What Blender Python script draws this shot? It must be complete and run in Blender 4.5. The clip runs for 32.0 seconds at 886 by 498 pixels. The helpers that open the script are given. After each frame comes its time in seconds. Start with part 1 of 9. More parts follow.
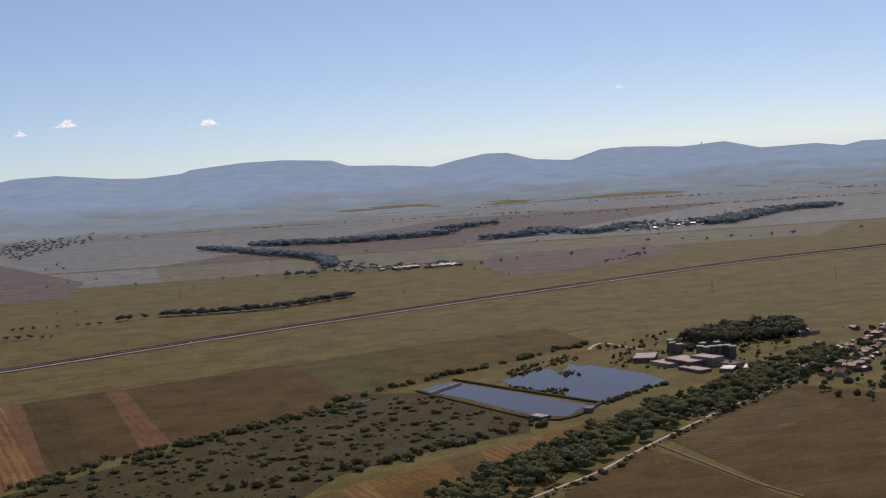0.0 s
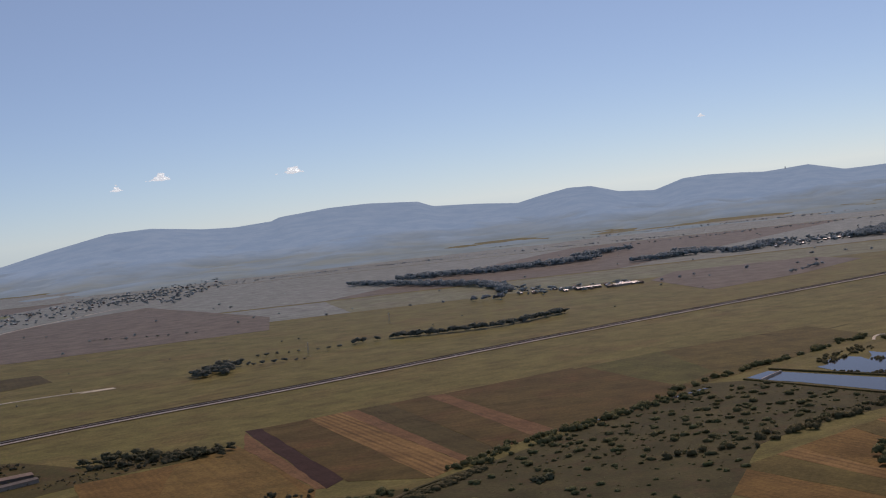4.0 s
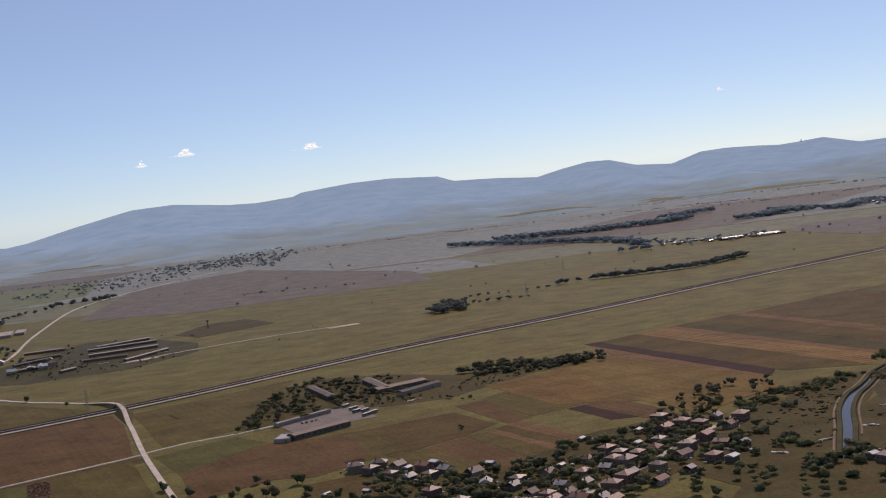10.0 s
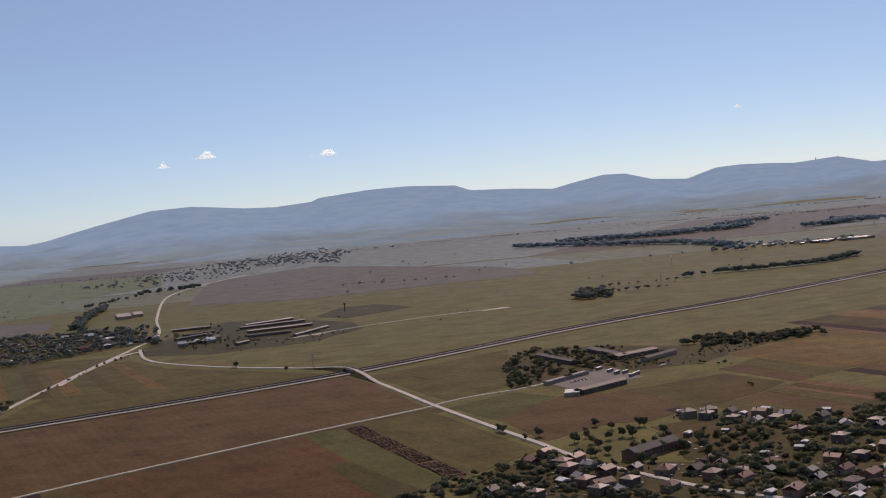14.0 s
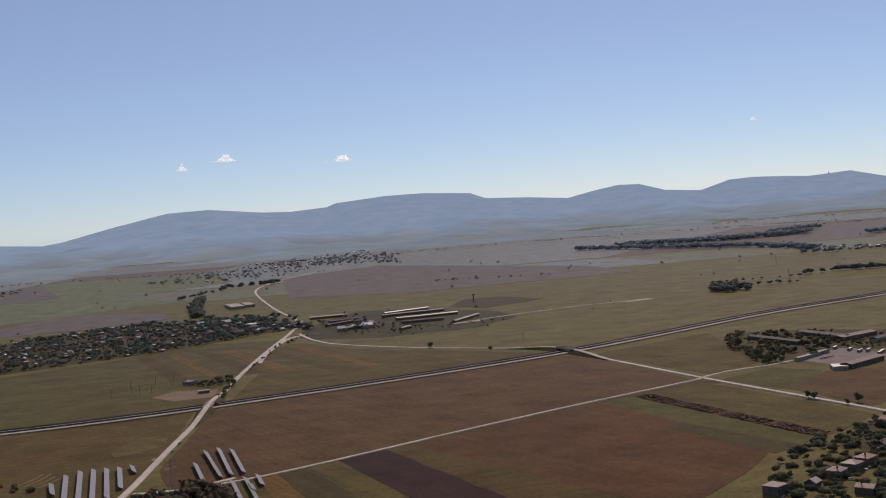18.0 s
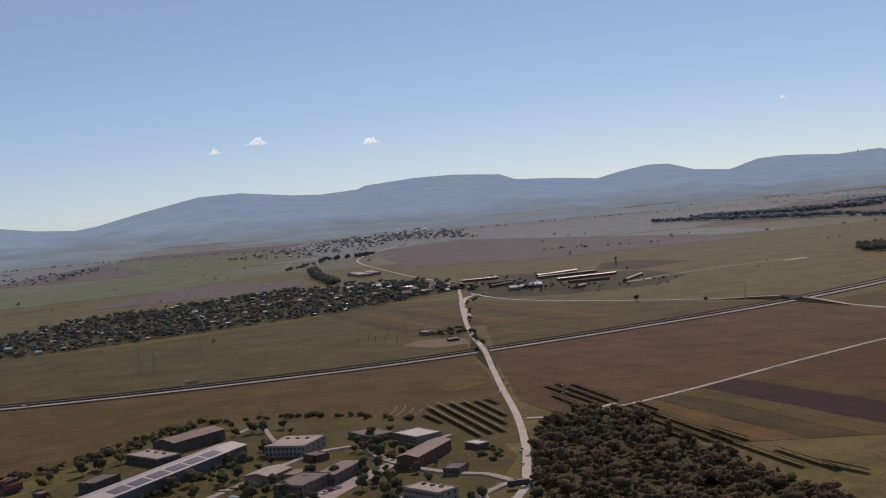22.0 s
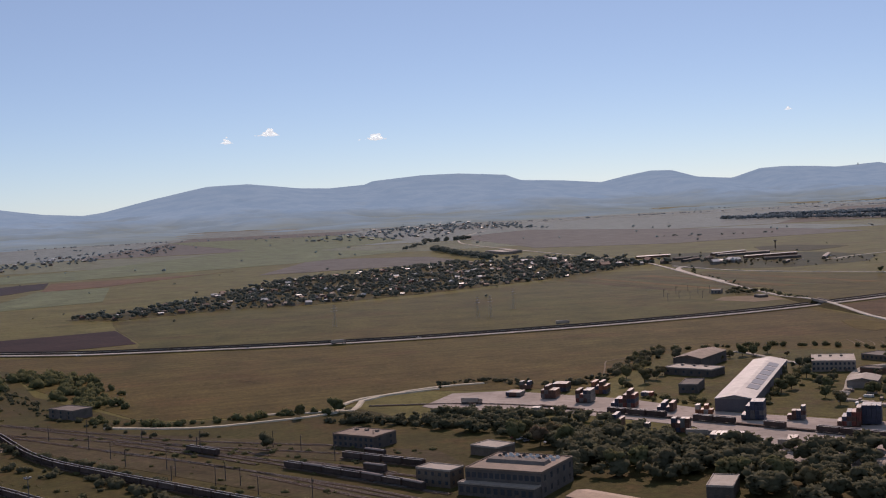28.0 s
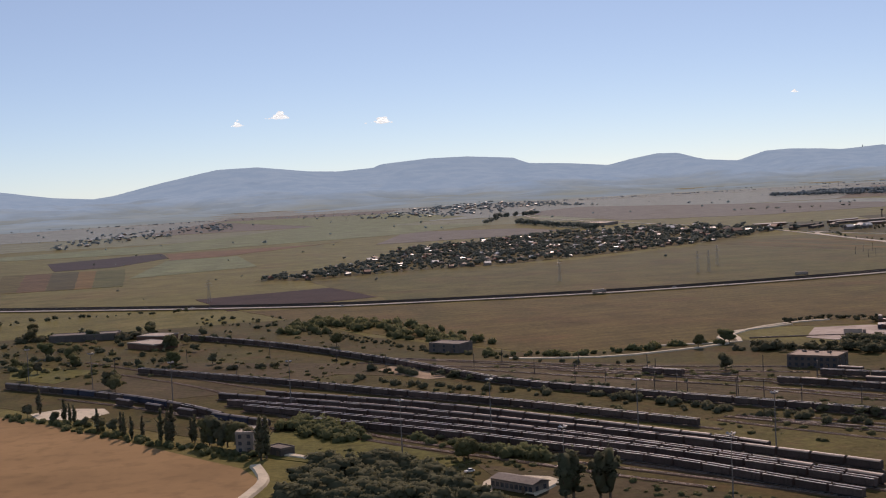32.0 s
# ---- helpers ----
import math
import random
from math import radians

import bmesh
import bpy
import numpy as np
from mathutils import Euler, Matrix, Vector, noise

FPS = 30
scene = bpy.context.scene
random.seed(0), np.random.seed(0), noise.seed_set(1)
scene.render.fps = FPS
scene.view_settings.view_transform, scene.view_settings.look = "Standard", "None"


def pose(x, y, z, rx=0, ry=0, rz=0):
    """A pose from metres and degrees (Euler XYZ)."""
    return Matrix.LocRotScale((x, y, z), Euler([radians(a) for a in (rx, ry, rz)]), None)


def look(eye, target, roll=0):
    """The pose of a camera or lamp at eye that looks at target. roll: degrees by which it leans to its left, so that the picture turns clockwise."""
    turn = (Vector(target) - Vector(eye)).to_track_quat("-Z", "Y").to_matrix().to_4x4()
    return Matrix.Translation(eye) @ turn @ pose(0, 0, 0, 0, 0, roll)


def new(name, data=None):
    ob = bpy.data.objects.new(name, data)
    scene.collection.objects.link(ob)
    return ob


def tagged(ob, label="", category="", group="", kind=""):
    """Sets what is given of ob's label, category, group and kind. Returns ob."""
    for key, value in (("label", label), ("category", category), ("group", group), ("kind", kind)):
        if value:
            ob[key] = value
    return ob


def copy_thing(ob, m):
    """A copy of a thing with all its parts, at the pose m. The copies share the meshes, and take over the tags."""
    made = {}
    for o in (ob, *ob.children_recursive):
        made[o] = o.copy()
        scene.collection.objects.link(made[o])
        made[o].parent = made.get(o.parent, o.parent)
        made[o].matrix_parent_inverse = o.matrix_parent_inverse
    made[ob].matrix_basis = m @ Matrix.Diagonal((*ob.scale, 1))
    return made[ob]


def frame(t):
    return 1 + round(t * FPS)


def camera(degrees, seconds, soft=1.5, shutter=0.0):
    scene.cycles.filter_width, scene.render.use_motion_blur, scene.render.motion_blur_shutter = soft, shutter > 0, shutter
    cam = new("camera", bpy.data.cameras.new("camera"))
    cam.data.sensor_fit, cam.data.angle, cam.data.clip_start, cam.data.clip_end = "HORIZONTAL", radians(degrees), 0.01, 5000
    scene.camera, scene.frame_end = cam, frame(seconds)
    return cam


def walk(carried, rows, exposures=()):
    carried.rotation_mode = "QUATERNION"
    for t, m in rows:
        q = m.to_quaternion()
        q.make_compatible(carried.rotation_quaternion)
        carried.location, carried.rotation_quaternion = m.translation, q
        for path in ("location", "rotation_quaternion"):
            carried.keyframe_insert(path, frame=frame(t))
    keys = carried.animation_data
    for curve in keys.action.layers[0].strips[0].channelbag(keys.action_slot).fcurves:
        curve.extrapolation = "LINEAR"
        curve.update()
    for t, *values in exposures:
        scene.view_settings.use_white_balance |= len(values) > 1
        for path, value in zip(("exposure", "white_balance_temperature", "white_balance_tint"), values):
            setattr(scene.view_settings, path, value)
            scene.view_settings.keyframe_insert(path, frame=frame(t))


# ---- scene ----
cam = camera(38.0, 32.0, soft=1.1)
# seconds, eye x y z, yaw, pitch, roll
PATH = [
    (0, 0.29, -6.50, 116.65, 0.119, -4.198, -3.654),
    (0.5, -18.05, -12.48, 116.22, 0.028, -4.139, -3.900),
    (1, -36.32, -18.32, 115.74, 0.069, -4.082, -4.328),
    (1.5, -54.50, -24.05, 115.06, 0.187, -4.002, -5.142),
    (2, -72.66, -29.61, 114.27, 0.597, -3.643, -5.582),
    (2.5, -90.83, -34.97, 113.44, 1.017, -3.090, -5.809),
    (3, -108.98, -40.22, 112.56, 1.500, -2.591, -6.151),
    (3.5, -127.02, -45.41, 111.51, 1.877, -2.159, -6.115),
    (5.5, -198.31, -64.94, 106.57, 1.927, -2.059, -6.951),
    (6, -215.84, -69.26, 105.39, 1.614, -2.303, -7.149),
    (6.5, -233.22, -73.18, 104.34, 1.310, -2.549, -7.390),
    (7, -250.46, -76.67, 103.53, 1.025, -2.670, -7.292),
    (7.5, -267.59, -79.72, 103.01, 0.995, -2.611, -7.095),
    (8, -284.61, -82.43, 102.67, 0.874, -2.613, -6.888),
    (8.5, -301.60, -84.96, 102.37, 0.814, -2.699, -6.831),
    (9, -318.59, -87.49, 101.94, 0.750, -2.829, -6.772),
    (9.5, -335.60, -90.18, 101.34, 0.593, -2.941, -6.542),
    (10, -352.68, -93.15, 100.50, 0.386, -2.992, -6.624),
    (10.5, -369.80, -96.34, 99.49, 0.224, -2.999, -6.575),
    (11, -386.91, -99.69, 98.45, 0.131, -2.946, -6.259),
    (11.5, -404.05, -103.13, 97.42, -0.123, -2.868, -6.070),
    (12, -421.19, -106.54, 96.39, -0.322, -2.796, -5.948),
    (12.5, -438.31, -109.81, 95.36, -0.500, -2.717, -5.786),
    (13, -455.38, -112.83, 94.48, -0.629, -2.632, -5.572),
    (13.5, -472.33, -115.53, 93.63, -0.752, -2.517, -5.335),
    (14, -489.18, -117.86, 92.78, -0.685, -2.433, -5.154),
    (14.5, -505.98, -119.82, 91.98, -0.718, -2.392, -5.095),
    (15, -522.70, -121.43, 91.22, -0.820, -2.400, -4.936),
    (15.5, -539.39, -122.69, 90.50, -0.863, -2.379, -4.869),
    (17.5, -605.76, -125.74, 87.60, -1.525, -1.988, -4.575),
    (18, -622.23, -126.03, 86.67, -1.741, -1.978, -4.234),
    (18.5, -638.66, -126.03, 85.62, -1.994, -1.983, -4.161),
    (19, -655.07, -125.80, 84.64, -2.283, -1.936, -4.227),
    (19.5, -671.47, -125.43, 83.79, -2.483, -1.861, -4.375),
    (20, -687.79, -125.07, 82.93, -2.456, -1.854, -4.697),
    (20.5, -703.97, -124.77, 81.78, -2.529, -1.992, -4.856),
    (21, -720.14, -124.67, 80.43, -2.340, -2.177, -4.947),
    (21.5, -736.53, -124.92, 78.79, -2.102, -2.342, -4.894),
    (22, -753.10, -125.62, 76.77, -1.977, -2.570, -4.770),
    (22.5, -769.63, -126.71, 74.84, -2.086, -2.732, -4.664),
    (23, -786.05, -128.09, 73.15, -2.173, -2.886, -4.773),
    (23.5, -802.30, -129.70, 71.63, -2.253, -3.022, -5.110),
    (24, -818.43, -131.34, 70.31, -2.474, -3.171, -5.401),
    (24.5, -834.47, -132.76, 69.05, -2.648, -3.275, -5.746),
    (25, -850.45, -133.76, 68.00, -2.949, -3.256, -5.633),
    (25.5, -866.34, -134.35, 67.10, -3.342, -3.180, -5.444),
    (27.5, -929.51, -134.64, 63.81, -4.033, -2.552, -3.037),
    (28, -945.28, -134.37, 62.82, -4.198, -2.461, -2.773),
    (28.5, -961.08, -133.98, 61.82, -4.269, -2.390, -3.146),
    (29, -976.83, -133.61, 60.80, -4.318, -2.527, -3.129),
    (29.5, -992.47, -133.30, 59.69, -4.535, -2.703, -3.160),
    (30, -1008.11, -133.03, 58.46, -4.739, -2.881, -3.395),
    (30.5, -1023.72, -132.73, 57.10, -4.924, -3.063, -3.343),
    (31, -1039.28, -132.34, 55.81, -5.170, -3.174, -3.198),
    (31.5, -1054.80, -131.83, 54.52, -5.335, -3.074, -3.129),
    (32, -1070.38, -131.27, 53.27, -5.361, -3.078, -2.891),
]


def eye_pose(x, y, z, yaw, pitch, roll):
    return pose(x, y, z, 0, 0, yaw) @ pose(0, 0, 0, 90 + pitch, 0, 0) @ pose(0, 0, 0, 0, 0, roll)


def warm(t):
    """The picture grows warmer towards the end."""
    return float(np.interp(t, (0, 22, 23, 25, 26.5, 28, 29, 30, 31, 32), (0, 0, 200, 450, 200, 50, 50, 250, 450, 500)))


walk(cam, [(row[0], eye_pose(*row[1:])) for row in PATH], exposures=[(t, e, 7250 + warm(t), 32) for t, e in ((0.0, 0.0), (1.0, -0.03), (3.0, -0.12), (6.0, -0.25), (7.0, -0.12), (8.0, -0.17), (9.0, -0.17), (10.0, 0.08), (11.0, 0.12), (13.0, 0.02), (15.0, -0.06), (18.0, -0.1), (20.0, -0.12), (21.0, -0.04), (22.0, -0.16), (23.0, 0.0), (24.0, 0.02), (25.0, 0.22), (26.5, 0.1), (28.0, 0.02), (29.0, -0.02), (30.0, 0.1), (31.0, 0.17), (32.0, 0.17))])

# ---- sky and sun ----
SUN_DIR = Vector((0.26, 0.966, 0.0)).normalized()
SUN_EL = radians(36)
world = bpy.data.worlds.new("sky")
scene.world = world
world.use_nodes = True
wn = world.node_tree
sky = wn.nodes.new("ShaderNodeTexSky")
sky.sky_type = "NISHITA"
sky.sun_disc = False
sky.sun_elevation = SUN_EL
sky.sun_rotation = math.atan2(SUN_DIR.x, SUN_DIR.y)
sky.altitude = 200
sky.air_density = 0.62
sky.dust_density = 0.1
sky.ozone_density = 4.5
cool = wn.nodes.new("ShaderNodeMix")
cool.data_type, cool.blend_type = "RGBA", "MULTIPLY"
cool.inputs[0].default_value = 1.0
cool.inputs[7].default_value = (0.83, 1.01, 1.04, 1)
wn.links.new(sky.outputs[0], cool.inputs[6])
pale = wn.nodes.new("ShaderNodeMix")
pale.data_type = "RGBA"
pale.inputs[0].default_value = 0.27
pale.inputs[7].default_value = (5.4, 7.75, 9.4, 1)
wn.links.new(cool.outputs[2], pale.inputs[6])
wn.links.new(pale.outputs[2], wn.nodes["Background"].inputs[0])
wn.nodes["Background"].inputs[1].default_value = 0.08
sun = new("sun", bpy.data.lights.new("sun", "SUN"))
sun.data.energy = 2.7
sun.data.angle = radians(0.53)
sun.data.color = (1.0, 0.9, 0.78)
toward = Vector((SUN_DIR.x * math.cos(SUN_EL), SUN_DIR.y * math.cos(SUN_EL), math.sin(SUN_EL)))
sun.matrix_world = look((0, 0, 600), Vector((0, 0, 600)) - toward)


# ---- materials ----
def shader(name, rough=0.85, spec=0.25, metal=0.0):
    m = bpy.data.materials.new(name)
    m.use_nodes = True
    b = m.node_tree.nodes["Principled BSDF"]
    b.inputs["Roughness"].default_value = rough
    b.inputs["Specular IOR Level"].default_value = spec
    b.inputs["Metallic"].default_value = metal
    return m, m.node_tree.nodes, m.node_tree.links, b


def mixed(nodes, links, fac, a, b):
    mx = nodes.new("ShaderNodeMix")
    mx.data_type = "RGBA"
    for sock, v in ((mx.inputs[6], a), (mx.inputs[7], b)):
        if hasattr(v, "links"):
            links.new(v, sock)
        else:
            sock.default_value = (*v, 1)
    if hasattr(fac, "links"):
        links.new(fac, mx.inputs[0])
    else:
        mx.inputs[0].default_value = fac
    return mx.outputs[2]


def ramped(nodes, links, value, lo, hi):
    r = nodes.new("ShaderNodeMapRange")
    links.new(value, r.inputs[0])
    r.inputs[1].default_value, r.inputs[2].default_value = lo, hi
    return r.outputs[0]


def noised(nodes, links, vec, scale, detail=4.0, rough=0.55):
    n = nodes.new("ShaderNodeTexNoise")
    n.inputs["Scale"].default_value = scale
    n.inputs["Detail"].default_value = detail
    n.inputs["Roughness"].default_value = rough
    links.new(vec, n.inputs["Vector"])
    return n.outputs["Fac"]


def earthy(col):
    """Even tint over the field colours: a little redder, and bluer for the haze veil."""
    return (1.05 * col[0], 0.975 * col[1], 1.08 * col[2])


def crop(name, base, other, angle=0.0, row=6.0, rows=0.35, patch=60.0, third=None, rough=0.9, marks=0.0):
    """Field or meadow: tramlines along angle (degrees), stains of two sizes, a fine grain with relief; marks: dark drawn-out streaks."""
    base, other, third = earthy(base), earthy(other), third and earthy(third)
    m, n, l, b = shader(name, rough, 0.04)
    co = n.new("ShaderNodeTexCoord").outputs["Object"]
    mp = n.new("ShaderNodeMapping")
    mp.inputs["Rotation"].default_value = (0, 0, -radians(angle))
    l.new(co, mp.inputs[0])
    big = noised(n, l, co, 1.0 / patch, 5.0, 0.6)
    fine = noised(n, l, co, 0.6, 6.0, 0.7)
    st = n.new("ShaderNodeMapping")
    st.inputs["Scale"].default_value = (0.006, 0.16, 1)
    l.new(mp.outputs[0], st.inputs[0])
    streak = noised(n, l, st.outputs[0], 1.0, 5.0, 0.65)
    wave = n.new("ShaderNodeTexWave")
    wave.bands_direction = "Y"
    wave.inputs["Scale"].default_value = 0.314 / row
    wave.inputs["Distortion"].default_value = 1.5
    wave.inputs["Detail"].default_value = 3.0
    wave.inputs["Detail Scale"].default_value = 0.4
    l.new(mp.outputs[0], wave.inputs[0])
    c = mixed(n, l, ramped(n, l, big, 0.32, 0.68), base, other)
    if third:
        c = mixed(n, l, ramped(n, l, noised(n, l, co, 2.3 / patch, 6.0, 0.65), 0.5, 0.72), c, third)
    mul = n.new("ShaderNodeMath")
    mul.operation = "MULTIPLY"
    l.new(wave.outputs["Fac"], mul.inputs[0])
    mul.inputs[1].default_value = rows
    dark = tuple(0.62 * v for v in other)
    c = mixed(n, l, mul.outputs[0], c, dark)
    c = mixed(n, l, ramped(n, l, streak, 0.42, 0.75), c, tuple(0.5 * u + 0.62 * v for u, v in zip(base, other)))
    if marks:
        sm = n.new("ShaderNodeMapping")
        sm.inputs["Scale"].default_value = (0.012, 0.11, 1)
        l.new(mp.outputs[0], sm.inputs[0])
        c = mixed(n, l, ramped(n, l, noised(n, l, sm.outputs[0], 1.0, 3.0, 0.5), 0.74 - marks, 0.80 - marks), c, tuple(0.45 * v for v in other))
    v = n.new("ShaderNodeHueSaturation")
    l.new(c, v.inputs["Color"])
    mid = noised(n, l, co, 0.045, 9.0, 0.72)
    tone = n.new("ShaderNodeMath")
    tone.operation = "MULTIPLY"
    l.new(ramped(n, l, fine, -0.1, 0.78), tone.inputs[0])
    lift = n.new("ShaderNodeMapRange")
    l.new(mid, lift.inputs[0])
    for k, u in enumerate((0.28, 0.72, 0.6, 1.4)):
        lift.inputs[k + 1].default_value = u
    l.new(lift.outputs[0], tone.inputs[1])
    l.new(tone.outputs[0], v.inputs["Value"])
    l.new(v.outputs[0], b.inputs["Base Color"])
    bump = n.new("ShaderNodeBump")
    bump.inputs["Strength"].default_value = 0.5
    bump.inputs["Distance"].default_value = 0.3
    l.new(fine, bump.inputs["Height"])
    l.new(bump.outputs[0], b.inputs["Normal"])
    # bluish gloss growing towards grazing sight, put in to imitate distance haze
    lw = n.new("ShaderNodeLayerWeight")
    pw = n.new("ShaderNodeMath")
    pw.operation = "POWER"
    l.new(lw.outputs["Facing"], pw.inputs[0])
    pw.inputs[1].default_value = 16.0
    ml = n.new("ShaderNodeMath")
    ml.operation = "MULTIPLY"
    l.new(pw.outputs[0], ml.inputs[0])
    ml.inputs[1].default_value = 0.11
    gl = n.new("ShaderNodeBsdfGlossy")
    gl.inputs["Roughness"].default_value = 0.12
    gl.inputs["Color"].default_value = (0.72, 0.9, 1, 1)
    ms = n.new("ShaderNodeMixShader")
    l.new(ml.outputs[0], ms.inputs[0])
    l.new(b.outputs[0], ms.inputs[1])
    l.new(gl.outputs[0], ms.inputs[2])
    l.new(ms.outputs[0], n["Material Output"].inputs[0])
    return m


def plain(name, col, rough=0.8, spec=0.3, metal=0.0, stain=0.25, scale=0.5, vary=0.0, island=0.0):
    """Painted or built surface: dirt in two sizes; vary: lightness by object; island: by piece of the joined mesh."""
    m, n, l, b = shader(name, rough, spec, metal)
    co = n.new("ShaderNodeTexCoord").outputs["Object"]
    d = tuple(max(0.0, v * (1 - stain)) for v in col)
    c = mixed(n, l, ramped(n, l, noised(n, l, co, scale, 6.0, 0.65), 0.38, 0.7), col, d)
    c = mixed(n, l, ramped(n, l, noised(n, l, co, scale * 7, 4.0), 0.5, 0.9), c, tuple(v * 0.7 for v in d))
    for amount, node, out in ((vary, "ShaderNodeObjectInfo", "Random"), (island, "ShaderNodeNewGeometry", "Random Per Island")):
        if amount:
            h = n.new("ShaderNodeHueSaturation")
            l.new(c, h.inputs["Color"])
            r = n.new("ShaderNodeMapRange")
            l.new(n.new(node).outputs[out], r.inputs[0])
            r.inputs[3].default_value, r.inputs[4].default_value = 1 - amount, 1 + amount
            l.new(r.outputs[0], h.inputs["Value"])
            c = h.outputs[0]
    l.new(c, b.inputs["Base Color"])
    return m


def leafy(name, col, other, hue=0.03):
    m, n, l, b = shader(name, 0.8, 0.05)
    c = mixed(n, l, n.new("ShaderNodeNewGeometry").outputs["Random Per Island"], col, other)
    h = n.new("ShaderNodeHueSaturation")
    l.new(c, h.inputs["Color"])
    r = n.new("ShaderNodeMapRange")
    l.new(n.new("ShaderNodeObjectInfo").outputs["Random"], r.inputs[0])
    r.inputs[3].default_value, r.inputs[4].default_value = 0.5 - hue, 0.5 + hue
    l.new(r.outputs[0], h.inputs["Hue"])
    l.new(h.outputs[0], b.inputs["Base Color"])
    tr = n.new("ShaderNodeBsdfTranslucent")
    l.new(h.outputs[0], tr.inputs[0])
    mx = n.new("ShaderNodeMixShader")
    mx.inputs[0].default_value = 0.5
    l.new(b.outputs[0], mx.inputs[1])
    l.new(tr.outputs[0], mx.inputs[2])
    l.new(mx.outputs[0], n["Material Output"].inputs[0])
    return m


ASPHALT = plain("asphalt", (0.37, 0.325, 0.285), 0.9, 0.08, stain=0.3, scale=0.08)
WORN_ASPHALT = plain("worn_asphalt", (0.47, 0.41, 0.355), 0.9, 0.08, stain=0.25, scale=0.08)
OLD_ROAD = plain("old_road", (0.6, 0.53, 0.45), 0.9, 0.1, stain=0.3, scale=0.1)
DUST = plain("dust_track", (0.62, 0.54, 0.42), 0.95, 0.1, stain=0.3, scale=0.1)
DUST_BROWN = plain("brown_dust", (0.26, 0.2, 0.14), 0.95, 0.05, stain=0.35, scale=0.15)
VERGE = crop("verge_grass", (0.085, 0.08, 0.03), (0.11, 0.095, 0.04), patch=12, rows=0.0)
CONCRETE = plain("concrete", (0.45, 0.375, 0.33), 0.9, 0.1, stain=0.35, scale=0.06)
PAINT = plain("line_paint", (0.75, 0.74, 0.7), 0.7, 0.3, stain=0.3, scale=0.4)
LEAF = leafy("leaf", (0.15, 0.152, 0.074), (0.19, 0.184, 0.092))
LEAF_DARK = leafy("leaf_dark", (0.126, 0.13, 0.08), (0.162, 0.16, 0.098))
LEAF_DRY = leafy("leaf_dry", (0.172, 0.14, 0.082), (0.21, 0.168, 0.098))
LEAF_PALE = leafy("leaf_pale", (0.16, 0.162, 0.078), (0.2, 0.195, 0.096))
# far foliage: distance haze painted in as a pale blue tint
LEAF_HAZED = leafy("leaf_hazed", (0.27, 0.33, 0.36), (0.3, 0.355, 0.375))
# middle-distance foliage: a weaker blue haze painted into the colour
LEAF_HALF_HAZED = leafy("leaf_half_hazed", (0.15, 0.172, 0.148), (0.185, 0.205, 0.172))
BARK = plain("bark", (0.16, 0.12, 0.085), 0.9, 0.1, stain=0.4, scale=3)


# ---- mesh helpers ----
def shell(name, verts, faces, mats, smooth=False):
    me = bpy.data.meshes.new(name)
    me.from_pydata([tuple(v) for v in verts], [], [tuple(f) for f in faces])
    for m in mats if isinstance(mats, (list, tuple)) else [mats]:
        me.materials.append(m)
    if smooth:
        me.polygons.foreach_set("use_smooth", [True] * len(me.polygons))
    me.update()
    return me


def tri_mesh(name, verts, tris, mat, normals=None):
    """One mesh from numpy arrays of places and triangles."""
    me = bpy.data.meshes.new(name)
    me.vertices.add(len(verts))
    me.vertices.foreach_set("co", np.asarray(verts, np.float32).ravel())
    me.loops.add(3 * len(tris))
    me.polygons.add(len(tris))
    me.loops.foreach_set("vertex_index", np.asarray(tris, np.int32).ravel())
    me.polygons.foreach_set("loop_start", np.arange(0, 3 * len(tris), 3, dtype=np.int32))
    me.materials.append(mat)
    me.update(calc_edges=True)
    if normals is not None:
        me.polygons.foreach_set("use_smooth", [True] * len(tris))
        me.normals_split_custom_set_from_vertices(normals.tolist())
    return me


def curve_points(pts, step=8.0):
    """A smooth line through the plan's points."""
    p = [Vector((a[0], a[1], a[2] if len(a) > 2 else 0.0)) for a in pts]
    out = []
    for i in range(len(p) - 1):
        a, b, c, d = p[max(i - 1, 0)], p[i], p[i + 1], p[min(i + 2, len(p) - 1)]
        k = max(2, int((c - b).length / step))
        for j in range(k):
            u = j / k
            out.append(0.5 * (2 * b + (c - a) * u + (2 * a - 5 * b + 4 * c - d) * u * u + (3 * b - a - 3 * c + d) * u ** 3))
    out.append(p[-1])
    return out


def strip_data(line, lo, hi, z, drop=0.4):
    """A raised band beside a line, from lo to hi metres to its right, with skirts."""
    vs, fs = [], []
    for i, q in enumerate(line):
        t = line[min(i + 1, len(line) - 1)] - line[max(i - 1, 0)]
        t.z = 0
        t.normalize()
        nrm = Vector((t.y, -t.x, 0))
        for off, h in ((lo - drop, -0.3), (lo, z), (hi, z), (hi + drop, -0.3)):
            w = q + nrm * off
            vs.append((w.x, w.y, q.z + h))
    for i in range(len(line) - 1):
        for k in range(3):
            fs.append((4 * i + k, 4 * i + k + 1, 4 * i + k + 5, 4 * i + k + 4))
    return vs, fs


def band(name, pts, lo, hi, z, mat, label, parent=None, step=8.0, drop=0.4, category="road"):
    vs, fs = strip_data(curve_points(pts, step), lo, hi, z, drop)
    ob = new(name, shell(name, vs, fs, mat))
    if parent:
        ob.parent = parent
        return ob
    return tagged(ob, label, category, kind="structure")


PATCHES = []


